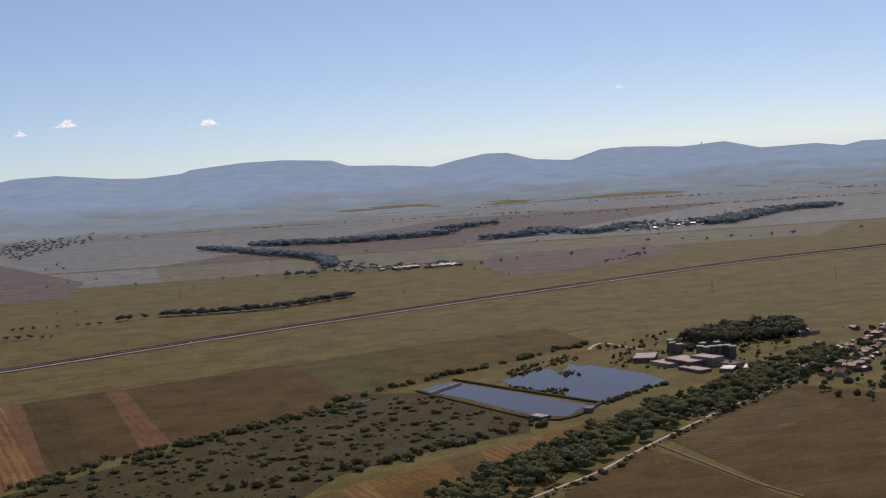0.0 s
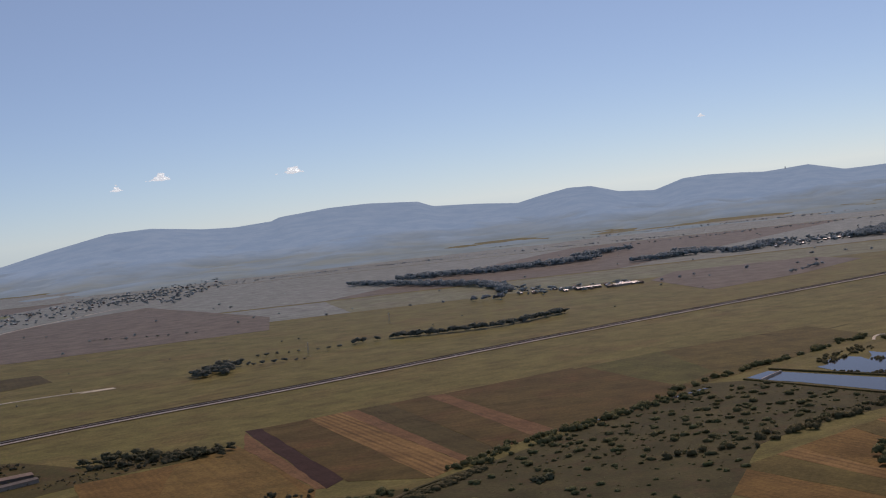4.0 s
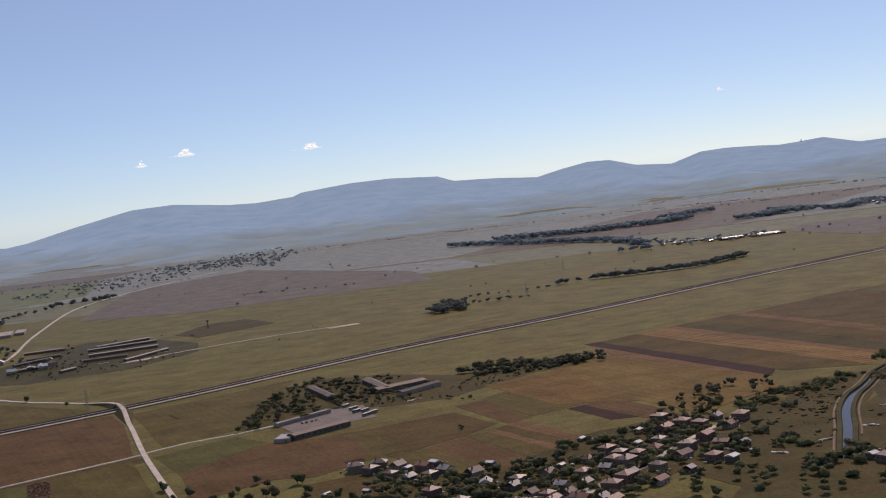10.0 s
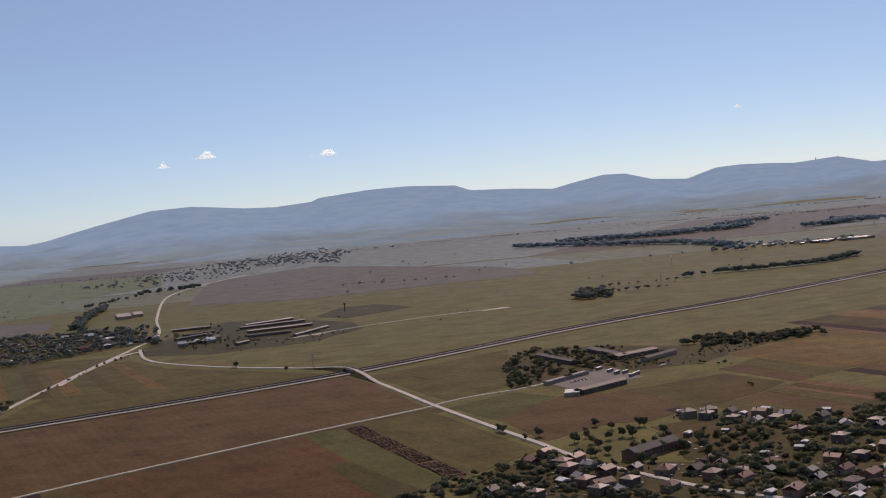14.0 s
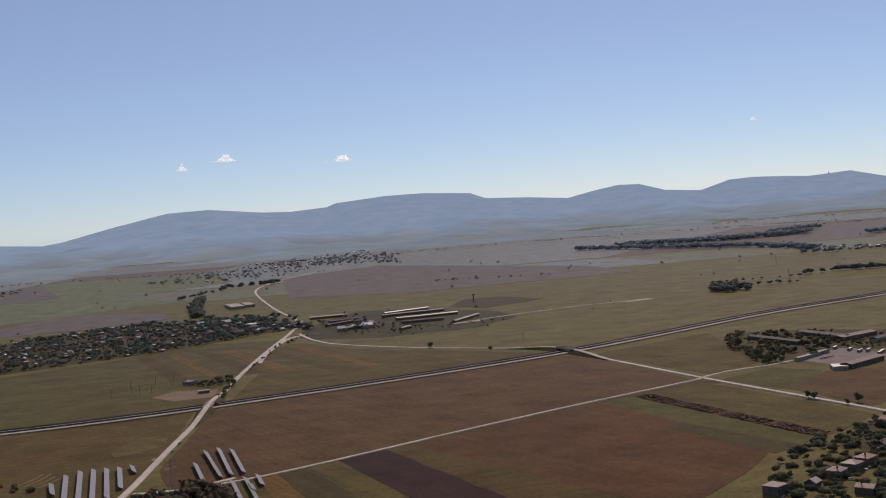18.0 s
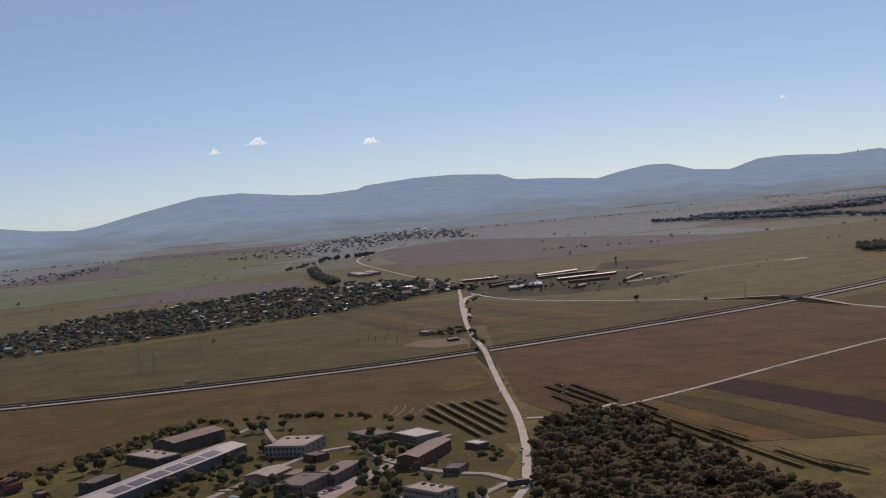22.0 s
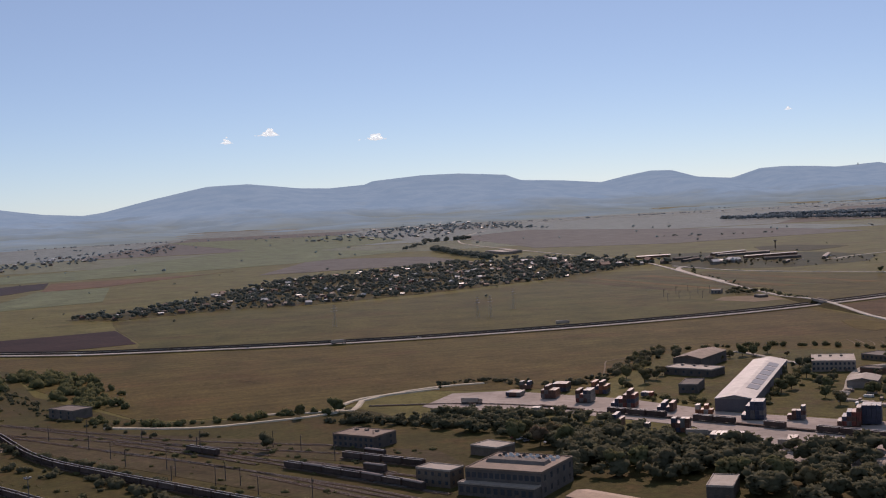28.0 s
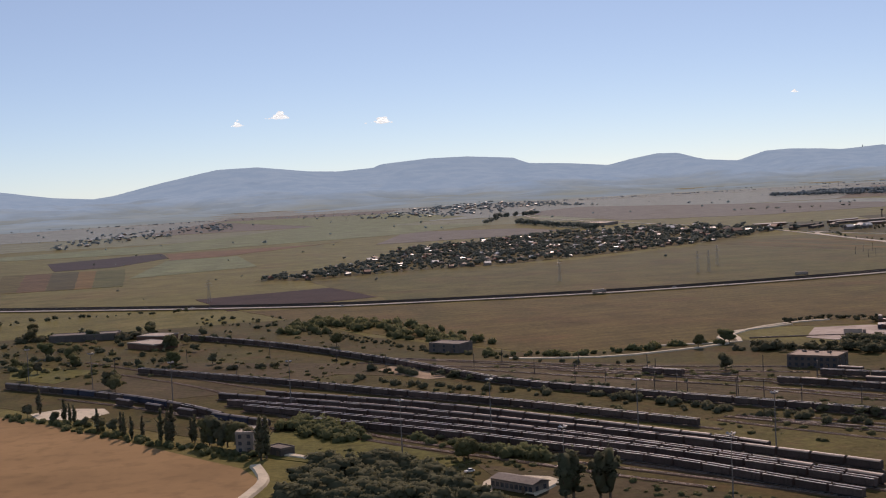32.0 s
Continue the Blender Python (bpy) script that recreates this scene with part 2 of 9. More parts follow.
def patch(name, pts, z, mat, label, category="field"):
    """A field or yard: a raised sheet with a skirt, its outline a little uneven."""
    rnd = random.Random(name + str(len(pts)) + str(pts[0]))
    line = []
    for i, a in enumerate(pts):
        b = pts[(i + 1) % len(pts)]
        k = max(1, int(math.dist(a, b) / 12))
        for j in range(k):
            u = j / k
            w = 0.0 if j == 0 else 0.5
            line.append((a[0] + (b[0] - a[0]) * u + rnd.uniform(-w, w), a[1] + (b[1] - a[1]) * u + rnd.uniform(-w, w)))
    n = len(line)
    z = 0.03 + 0.3 * z
    box = (min(p[0] for p in line), max(p[0] for p in line), min(p[1] for p in line), max(p[1] for p in line))
    near = [q for q, b in PATCHES if b[0] < box[1] and b[1] > box[0] and b[2] < box[3] and b[3] > box[2]]
    while any(abs(z - q) < 0.003 for q in near):
        z += 0.001
    PATCHES.append((z, box))
    vs = [(x, y, z) for x, y in line] + [(x, y, -0.4) for x, y in line]
    fs = [tuple(range(n))] + [(i, (i + 1) % n, n + (i + 1) % n, n + i) for i in range(n)]
    return tagged(new(name, shell(name, vs, fs, mat)), label, category, kind="structure")


def part(name, bm, material, parent, label=""):
    me = bpy.data.meshes.new(name)
    bm.to_mesh(me)
    bm.free()
    for m in material if isinstance(material, (list, tuple)) else [material]:
        me.materials.append(m)
    ob = new(name, me)
    ob.parent = parent
    if label:
        ob["label"] = label
    return ob


def holder(name, label, category, group=""):
    return tagged(new(name), label, category, group)

# ---- ground ----
MEADOW = crop("meadow", (0.172, 0.170, 0.05), (0.196, 0.178, 0.058), 37, 14, 0.2, 140, (0.201, 0.151, 0.056), marks=0.04)
vs, fs = [], []
cells = 24
for j in range(cells + 1):
    for i in range(cells + 1):
        vs.append((-7000 + 13000 * i / cells, -4000 + 13000 * j / cells, 0))
for j in range(cells):
    for i in range(cells):
        a = j * (cells + 1) + i
        fs.append((a, a + 1, a + cells + 2, a + cells + 1))
tagged(new("ground", shell("ground", vs, fs, MEADOW)), "wide flat plain of dry green meadow and stubble", "ground", kind="structure")

# ---- hills ----
CREST = [(-40, 90), (-31, 100), (-27.5, 84), (-25.3, 57), (-23.7, 47), (-22.8, 55), (-20.8, 89), (-18.4, 124), (-16.6, 127), (-14.3, 105), (-13, 100), (-11.35, 107),
         (-11, 118), (-8.8, 131), (-7, 132), (-4.8, 120), (-4.1, 98), (-2.1, 90), (-0.3, 77), (0.8, 95), (2, 110), (3.0, 108), (4.2, 80), (5.8, 70),
         (7.1, 100), (8.2, 103), (9.6, 98), (10.6, 92), (12.5, 101), (14, 72), (16.3, 76), (17.4, 63), (18.2, 75), (19.5, 74), (24, 62), (32, 70)]


def crest(az):
    return float(np.interp(az, [c[0] for c in CREST], [c[1] for c in CREST]))


def hill_height(az, r):
    top = crest(az)
    a = radians(az)
    x, y = r * math.sin(a), r * math.cos(a)
    if r > 4460:
        return top - (r - 4460) * 0.25
    u = max(0.0, (r - 2500) / 1960)
    base = 0.16 * u + 0.84 * max(0.0, (u - 0.25) / 0.75) ** 1.7
    spur = noise.fractal(Vector((x / 330, y / 520, 3.1)), 0.9, 2.0, 5)
    spur2 = noise.fractal(Vector((x / 90, y / 120, 7.7)), 0.9, 2.0, 4)
    fade = max(0.0, 1 - u)
    return top * base + 26 * spur * min(1.0, u * 2) * (fade ** 0.7) + 7 * spur2 * min(1.0, u * 2) * min(1.0, fade * 3 + 0.06) - 3 * max(0.0, 1 - 12 * u)


def hill_mesh():
    azs = np.arange(-40, 32.01, 0.16)
    rs = [2400 + 2060 * (k / 64) for k in range(65)] + [4520, 4700]
    v = [(r * math.sin(radians(a)), r * math.cos(radians(a)), hill_height(a, r)) for r in rs for a in azs]
    n = len(azs)
    f = [(j * n + i, j * n + i + 1, (j + 1) * n + i + 1, (j + 1) * n + i) for j in range(len(rs) - 1) for i in range(n - 1)]
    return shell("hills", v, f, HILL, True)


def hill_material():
    m, n, l, b = shader("hill_haze", 1.0, 0.0)
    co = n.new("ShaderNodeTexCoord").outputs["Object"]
    # distance haze put into the colours of the wooded and open slopes
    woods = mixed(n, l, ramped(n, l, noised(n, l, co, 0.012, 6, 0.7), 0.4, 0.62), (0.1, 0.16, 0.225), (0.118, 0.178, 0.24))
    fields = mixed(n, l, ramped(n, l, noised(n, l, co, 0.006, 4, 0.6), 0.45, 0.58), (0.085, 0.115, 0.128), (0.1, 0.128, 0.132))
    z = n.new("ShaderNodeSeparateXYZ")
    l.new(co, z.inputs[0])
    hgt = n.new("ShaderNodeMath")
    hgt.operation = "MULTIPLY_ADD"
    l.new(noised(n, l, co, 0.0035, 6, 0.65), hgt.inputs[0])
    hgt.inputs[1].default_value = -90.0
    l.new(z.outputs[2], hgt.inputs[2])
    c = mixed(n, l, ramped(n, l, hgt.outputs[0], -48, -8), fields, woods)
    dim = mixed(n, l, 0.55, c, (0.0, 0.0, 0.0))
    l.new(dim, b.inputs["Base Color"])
    # the slopes glow, in place of the haze's own brightness
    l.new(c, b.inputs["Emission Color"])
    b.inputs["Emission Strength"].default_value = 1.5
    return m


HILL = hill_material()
tagged(new("backdrop_hills", hill_mesh()), "long wooded mountain ridge beyond the plain, its blue-grey haze painted and glowing", "hills", kind="structure")


def ridge_mast(az):
    """A slim transmitter tower on the ridge."""
    ob = holder("transmitter_tower", "slim transmitter tower on the wooded ridge, in painted haze colour", "tower")
    a = radians(az)
    ob.matrix_basis = pose(4440 * math.sin(a), 4440 * math.cos(a), crest(az) - 4, 0, 0, 0)
    for nm, r0, r1, z0, z1 in (("shaft", 2.2, 1.8, 0, 7), ("gallery", 2.6, 2.6, 7, 8.5), ("antenna", 0.9, 0.5, 8.5, 12)):
        bm = bmesh.new()
        bmesh.ops.create_cone(bm, cap_ends=True, segments=10, radius1=r0, radius2=r1, depth=z1 - z0, matrix=Matrix.Translation((0, 0, (z0 + z1) / 2)))
        # tower shares the hills' glowing haze colour
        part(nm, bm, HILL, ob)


ridge_mast(11.5)

# ---- motorway ----
HIGHWAY = [(-1420, 610), (-1228, 510), (-1089, 445), (-1023, 430), (-929, 424), (-821, 440), (-720, 475), (-545, 575), (-392, 704), (-275, 783), (-115, 908), (99, 1060), (278, 1180), (423, 1248), (700, 1370), (1200, 1560)]
motorway = band("road_motorway", HIGHWAY, -6.0, 6.0, 0.5, VERGE, "two-carriageway motorway with a grassy median", drop=1.6)
band("carriageway", HIGHWAY, -5.4, -1.9, 0.6, ASPHALT, "", motorway)
band("carriageway", HIGHWAY, 1.7, 5.4, 0.6, WORN_ASPHALT, "", motorway)
for off in (-5.1, -2.2, 2.0, 5.1):
    band("edge_line", HIGHWAY, off - 0.06, off + 0.06, 0.64, PAINT, "", motorway, drop=0.02)
for off in (-5.9, 0.0):
    band("guard_rail", HIGHWAY, off - 0.09, off + 0.09, 1.15, plain("guard_rail", (0.1, 0.085, 0.075), 0.9, 0.05), "", motorway, drop=0.01)

# ---- roads and tracks ----
MAIN = [(-752.6, 74.4), (-745.7, 114.9), (-737.7, 159.6)] + [(-726.3, 196.1), (-724.2, 213.1), (-720.9, 246.5), (-718.5, 299.2), (-718.3, 364.6), (-717.5, 443.6), (-718.2, 505.6), (-718.2, 596.2), (-715.1, 713.1), (-710.5, 830.7)] + [(-712.5, 923.4), (-751.1, 1104.8), (-799.2, 1384.9), (-802.3, 1530.8), (-781.3, 1686.8), (-724.9, 1923.5)]


def humped(pts, centre, high, reach):
    """The line, lifted over a crossing."""
    out = []
    for q in curve_points(pts, 3.0):
        d = math.dist((q.x, q.y), centre)
        u = max(0.0, 1 - max(0.0, d - 6) / reach)
        out.append(Vector((q.x, q.y, high * u * u * (3 - 2 * u))))
    return out


def overpass(name, pts, half, centre, high, reach, label):
    """A road that climbs earth ramps to a concrete bridge over the motorway."""
    centre = min(((q.x, q.y) for q in curve_points(pts, 3.0)), key=lambda q: math.dist(q, centre))
    line = humped(pts, centre, high, reach)
    road = tagged(new(name, shell(name, *strip_data(line, -half, half, 0.4, 0.2), OLD_ROAD)), label, "road", kind="structure")
    near = [i for i, q in enumerate(line) if q.z > 0.05]
    gap = [i for i, q in enumerate(line) if math.dist((q.x, q.y), centre) < 8.5]
    for run in (line[near[0]:gap[0] + 1], line[gap[-1]:near[-1] + 1]):
        if len(run) < 2:
            continue
        vs, fs = [], []
        for i, q in enumerate(run):
            t = (run[min(i + 1, len(run) - 1)] - run[max(i - 1, 0)])
            t.z = 0
            t.normalize()
            n = Vector((t.y, -t.x, 0))
            for off, z in ((-half - 0.8 - 1.6 * q.z, -0.2), (-half - 0.6, q.z + 0.2), (half + 0.6, q.z + 0.2), (half + 0.8 + 1.6 * q.z, -0.2)):
                vs.append((q.x + n.x * off, q.y + n.y * off, z))
        fs = [(4 * i + k, 4 * i + k + 1, 4 * i + k + 5, 4 * i + k + 4) for i in range(len(run) - 1) for k in range(3)] + [(0, 1, 2, 3), tuple(4 * (len(run) - 1) + k for k in (3, 2, 1, 0))]
        ramp = new("ramp", shell("ramp", vs, fs, VERGE))
        ramp.parent = road
    span = line[max(0, gap[0] - 1):gap[-1] + 2]
    deck = new("bridge_deck", shell("bridge_deck", *strip_data(span, -half - 0.5, half + 0.5, 0.32, 0.02), CONCRETE))
    deck.parent = road
    for s in (-1, 1):
        rail = new("parapet", shell("parapet", *strip_data(span, s * (half + 0.4) - 0.08, s * (half + 0.4) + 0.08, 0.95, 0.01), CONCRETE))
        rail.parent = road
    t = (span[-1] - span[0]).normalized()
    n = Vector((t.y, -t.x, 0))
    for s in (-0.75, 0.75):
        for e in (-0.7, 0.7):
            bm = bmesh.new()
            bmesh.ops.create_cone(bm, cap_ends=True, segments=10, radius1=0.3, radius2=0.3, depth=high + 0.4, matrix=Matrix.Translation((centre[0] + t.x * s + n.x * e * half, centre[1] + t.y * s + n.y * e * half, (high + 0.2) / 2)))
            part("pier", bm, CONCRETE, road)


overpass("road_main", MAIN, 1.2, (-720, 474), 1.9, 55, "pale worn asphalt country road on a motorway bridge")
CURVE = [(-703.1, 813.4), (-686.8, 752.6), (-665.2, 711.8), (-616.2, 658.9), (-574.3, 626.4), (-542.3, 595.1)] + [(-518.5, 528.7), (-492.7, 448.1), (-472.5, 390.0), (-456.6, 346.0), (-444.1, 310.3)] + [(-430.8, 283.9), (-416.7, 258.9), (-407.6, 246.4), (-396.5, 233.7), (-388.8, 213.6)]
overpass("road_curve", CURVE, 1.15, (-545, 576), 1.9, 50, "pale country road on a bridge over the motorway")
band("road_track_long", [(-492.7, 448.1), (-497.9, 442.0), (-552.2, 403.0), (-604.7, 362.0), (-649.4, 324.8), (-678.7, 302.7), (-697.1, 294.0), (-708.1, 292.9)], -0.8, 0.8, 0.36, DUST, "straight pale dirt track between fields")
band("road_link", [(-716.0, 292.8), (-705.1, 291.1), (-693.7, 297.6), (-684.4, 305.6)], -1.1, 1.1, 0.37, DUST, "pale link from the main road to the track")
band("road_yard", [(-492.7, 448.1), (-477.4, 461.4), (-455.6, 470.1), (-441.0, 480.7)], -0.8, 0.8, 0.36, DUST, "pale track to the yard")
band("road_white", [(-585.9, 804.2), (-544.2, 837.3), (-486.1, 868.6), (-442.4, 882.9)], -1.2, 1.2, 0.36, DUST, "straight pale farm track")
band("road_village_west", [(-713.8, 641.0), (-714.1, 707.7), (-708.5, 779.8), (-697.6, 802.1)], -1.6, 1.6, 0.36, OLD_ROAD, "pale village road")
RIVER_ROAD = [(21.6, 414.5), (33.0, 427.3), (49.7, 446.1), (68.0, 473.7), (85.1, 497.7), (113.7, 536.4), (145.0, 573.6), (175.0, 615.3), (200.8, 644.7), (236.1, 697.0)]
band("road_river", RIVER_ROAD, -0.55, 0.55, 0.36, DUST, "pale road beside the river trees")
# flat brown strip in place of a dark hedge line
band("road_field", [(76.9, 482.4), (89.7, 446.2), (100.2, 416.6), (110.0, 399.0)], -0.45, 0.45, 0.36, plain("hedge_line_brown", (0.26, 0.18, 0.11), 0.95, 0.1, stain=0.35, scale=0.15), "thin brown strip standing in for a hedge line between fields")

# ---- fields ----
GREEN = crop("green_crop", (0.128, 0.114, 0.031), (0.146, 0.116, 0.036), -64, 5, 0.25, 50, marks=0.03)
DEEP = crop("deep_green_crop", (0.092, 0.082, 0.028), (0.105, 0.085, 0.03), -66, 5, 0.3, 40)
LUSH = crop("lush_green_crop", (0.108, 0.118, 0.03), (0.13, 0.124, 0.04), -66, 5, 0.15, 40)
GOLD_WIDE = crop("wide_golden_stubble", (0.201, 0.146, 0.041), (0.232, 0.157, 0.048), -66, 5, 0.3, 40, (0.159, 0.130, 0.041))
SWATH = crop("mown_swaths", (0.2, 0.165, 0.055), (0.135, 0.105, 0.04), 8, 4.0, 0.95, 40)
OLIVE = crop("olive_meadow", (0.126, 0.126, 0.036), (0.142, 0.124, 0.04), 15, 9, 0.2, 110, (0.14, 0.096, 0.036), marks=0.03)
OCHRE = crop("ochre_stubble", (0.192, 0.125, 0.034), (0.227, 0.144, 0.044), -66, 3.0, 0.45, 30)
GOLD = crop("golden_stubble", (0.354, 0.224, 0.076), (0.232, 0.151, 0.053), -66, 3.4, 0.9, 30)
RED = crop("reddish_soil", (0.2, 0.117, 0.05), (0.22, 0.135, 0.062), -66, 4, 0.3, 40)
BROWN = crop("brown_soil", (0.142, 0.088, 0.035), (0.156, 0.1, 0.042), -66, 4, 0.25, 60, (0.140, 0.098, 0.032))
DARK = crop("dark_ploughed_soil", (0.055, 0.03, 0.022), (0.068, 0.039, 0.029), -66, 3, 0.3, 30)
STUBBLE = crop("brown_stubble", (0.126, 0.103, 0.03), (0.118, 0.083, 0.028), 15, 7, 0.3, 90, (0.158, 0.086, 0.034), marks=0.02)
WARM_STUBBLE = crop("warm_brown_stubble", (0.142, 0.124, 0.036), (0.142, 0.104, 0.034), 15, 7, 0.3, 90, (0.172, 0.104, 0.04), marks=0.02)
RUST = crop("rusty_stubble", (0.158, 0.076, 0.03), (0.132, 0.076, 0.03), -62, 7, 0.25, 70, (0.124, 0.092, 0.034))
MAUVE = crop("mauve_fallow", (0.188, 0.172, 0.126), (0.202, 0.18, 0.13), 20, 12, 0.2, 150)
# green crop of the far fields, lightened to imitate haze
HAZED_GREEN = crop("hazed_green_crop", (0.185, 0.225, 0.095), (0.205, 0.23, 0.11), 20, 12, 0.15, 120)
# three crop colours with distance haze painted in, paler and bluer in turn
HAZED_NEAR = crop("hazed_green_fallow", (0.218, 0.245, 0.132), (0.228, 0.24, 0.138), 20, 16, 0.1, 170, (0.225, 0.22, 0.148))
HAZED_MID = crop("hazed_grey_fallow", (0.262, 0.31, 0.25), (0.28, 0.32, 0.26), 20, 16, 0.2, 170)
HAZED_FAR = crop("hazed_far_crop", (0.29, 0.33, 0.265), (0.265, 0.306, 0.254), 20, 16, 0.2, 170)
MARSH = crop("marsh_grass", (0.078, 0.08, 0.03), (0.095, 0.09, 0.036), 30, 9, 0.05, 22, (0.104, 0.074, 0.036))
SCRUB = crop("rough_grass", (0.088, 0.088, 0.027), (0.108, 0.09, 0.031), 30, 9, 0.05, 26, (0.145, 0.087, 0.040))
LAWN = crop("lawn", (0.122, 0.122, 0.036), (0.14, 0.122, 0.042), 30, 9, 0.0, 16, (0.15, 0.1, 0.05))


def strips(name, quad, n, mats, z, label):
    """Narrow plots side by side between the edges a-d and b-c of a quad a, b, c, d."""
    rnd = random.Random(name + str(n))
    cuts = sorted([0.0, 1.0] + [(i + rnd.uniform(-0.3, 0.3)) / n for i in range(1, n)])
    a, b, c, d = [Vector(q) for q in quad]
    for i in range(n):
        u, v = cuts[i], cuts[i + 1]
        q = [a.lerp(b, u), a.lerp(b, v), d.lerp(c, v), d.lerp(c, u)]
        mat, word = mats[i % len(mats)]
        patch(name, [tuple(p) for p in q], z + 0.02 * (i % 3), mat, "narrow plot of " + word + " " + label)


SOILS = [(GREEN, "green crop"), (BROWN, "brown soil"), (DEEP, "dark green crop"), (OCHRE, "ochre stubble"), (LUSH, "fresh green crop"), (RED, "reddish soil"), (STUBBLE, "brown stubble")]
# beside the motorway
for pts, mat, label in (
        ([(-344.6, 527.0), (-316.6, 541.9), (-275.1, 575.3), (-224.8, 464.7), (-219.1, 417.9), (-316.0, 454.7)], OCHRE, "broad ochre stubble field with faint rows"),
        ([(-275.1, 575.3), (-283.0, 622.9), (-220.7, 465.3), (-224.8, 464.7)], RED, "narrow pinkish bare strip"),
        ([(-284.4, 628.4), (-276.3, 631.7), (-214.9, 479.3), (-220.5, 464.0)], DARK, "strip of dark ploughed soil"),
        ([(-276.3, 631.7), (-253.1, 645.8), (-177.1, 464.1), (-212.7, 473.5)], STUBBLE, "dull olive stubble strip"),
        ([(-253.1, 645.8), (-236.1, 657.0), (-163.8, 485.9), (-177.1, 464.1)], GOLD, "golden stubble field with straight mown rows"),
        ([(-236.1, 657.0), (-227.5, 662.8), (-159.8, 490.6), (-163.8, 485.9)], RED, "narrow pink-brown strip"),
        ([(-227.5, 662.8), (-210.3, 671.5), (-149.9, 508.5), (-159.8, 490.6)], DEEP, "dark green crop strip")):
    patch("field_strip", pts, 0.2, mat, label)
for pts, mat, label in (
        ([(-210.3, 671.5), (-189.2, 685.4), (-132.7, 529.7), (-149.9, 508.5)], STUBBLE, "brownish stubble strip"),
        ([(-189.2, 685.4), (-179.4, 687.7), (-121.5, 537.4), (-132.7, 529.7)], RED, "narrow pinkish bare strip"),
        ([(-179.4, 687.7), (-100.8, 739.3), (-95.0, 570.4), (-121.5, 537.4)], STUBBLE, "olive-brown field"),
        ([(-93.7, 737.9), (-44.2, 771.8), (-22.8, 675.3), (-51.8, 629.7), (-69.8, 669.9)], LUSH, "fresh green crop field"),
        ([(-43.1, 770.9), (62.7, 821.6), (77.0, 775.5), (10.8, 682.3), (-25.0, 652.0)], GREEN, "olive green field beside the ponds"),
        ([(-302.5, 544.9), (-281.2, 587.8), (-247.1, 507.9), (-226.8, 452.6), (-232.4, 430.5), (-253.5, 410.5), (-263.2, 398.9), (-291.9, 468.1)], GOLD_WIDE, "wide golden stubble field")):
    patch("field_strip", pts, 0.2, mat, label)
patch("field_east", [(-90.9, 741.3), (60.0, 815.5), (82.5, 760.5), (41.8, 708.7), (0.4, 663.9), (-44.5, 624.2)], 0.12, GREEN, "broad green field beside the ponds")
patch("field_east_dark", [(-159.4, 679.2), (-90.9, 741.3), (-44.5, 624.2), (-77.4, 574.2), (-111.5, 538.5), (-154.1, 617.5)], 0.12, STUBBLE, "dull brown-green field beside the stream")
for name, pts, mat, label in (
        ("field_plot", [(-359.3, 477.5), (-347.8, 485.2), (-327.8, 431.6), (-338.5, 424.4)], BROWN, "brown bare plot between the gardens"),
        ("field_plot", [(-347.7, 487.2), (-337.4, 499.5), (-312.3, 443.4), (-327.7, 433.2)], GREEN, "green crop plot in narrow strips"),
        ("field_plot", [(-337.4, 499.5), (-315.2, 518.2), (-296.9, 455.4), (-312.3, 443.4)], GREEN, "dull green crop plot"),
        ("field_plot", [(-312.4, 441.6), (-304.6, 445.9), (-287.5, 407.7), (-298.2, 407.7)], DARK, "dark ploughed plot"),
        ("field_plot", [(-304.6, 445.9), (-290.5, 453.9), (-267.3, 394.7), (-278.4, 390.4), (-287.5, 407.7)], BROWN, "brown bare plot behind the houses"),
        ("field_plot", [(-397.4, 445.8), (-360.3, 463.4), (-342.4, 426.8), (-356.2, 408.9), (-378.6, 390.4)], STUBBLE, "wide brownish stubble plot"),
        ("field_plot", [(-414.2, 441.4), (-397.4, 445.8), (-378.7, 393.3), (-394.4, 383.0)], GREEN, "green crop plot beside the yard"),
        ("field_plot", [(-424.8, 431.3), (-414.1, 439.6), (-393.8, 384.7), (-398.7, 377.9)], DARK, "dark ploughed plot beside the yard"),
        ("field_plot", [(-442.7, 435.0), (-424.8, 431.3), (-398.7, 377.9), (-410.9, 365.7), (-433.4, 370.8)], BROWN, "brown bare plot behind the yard")):
    patch(name, pts, 0.14, mat, label)
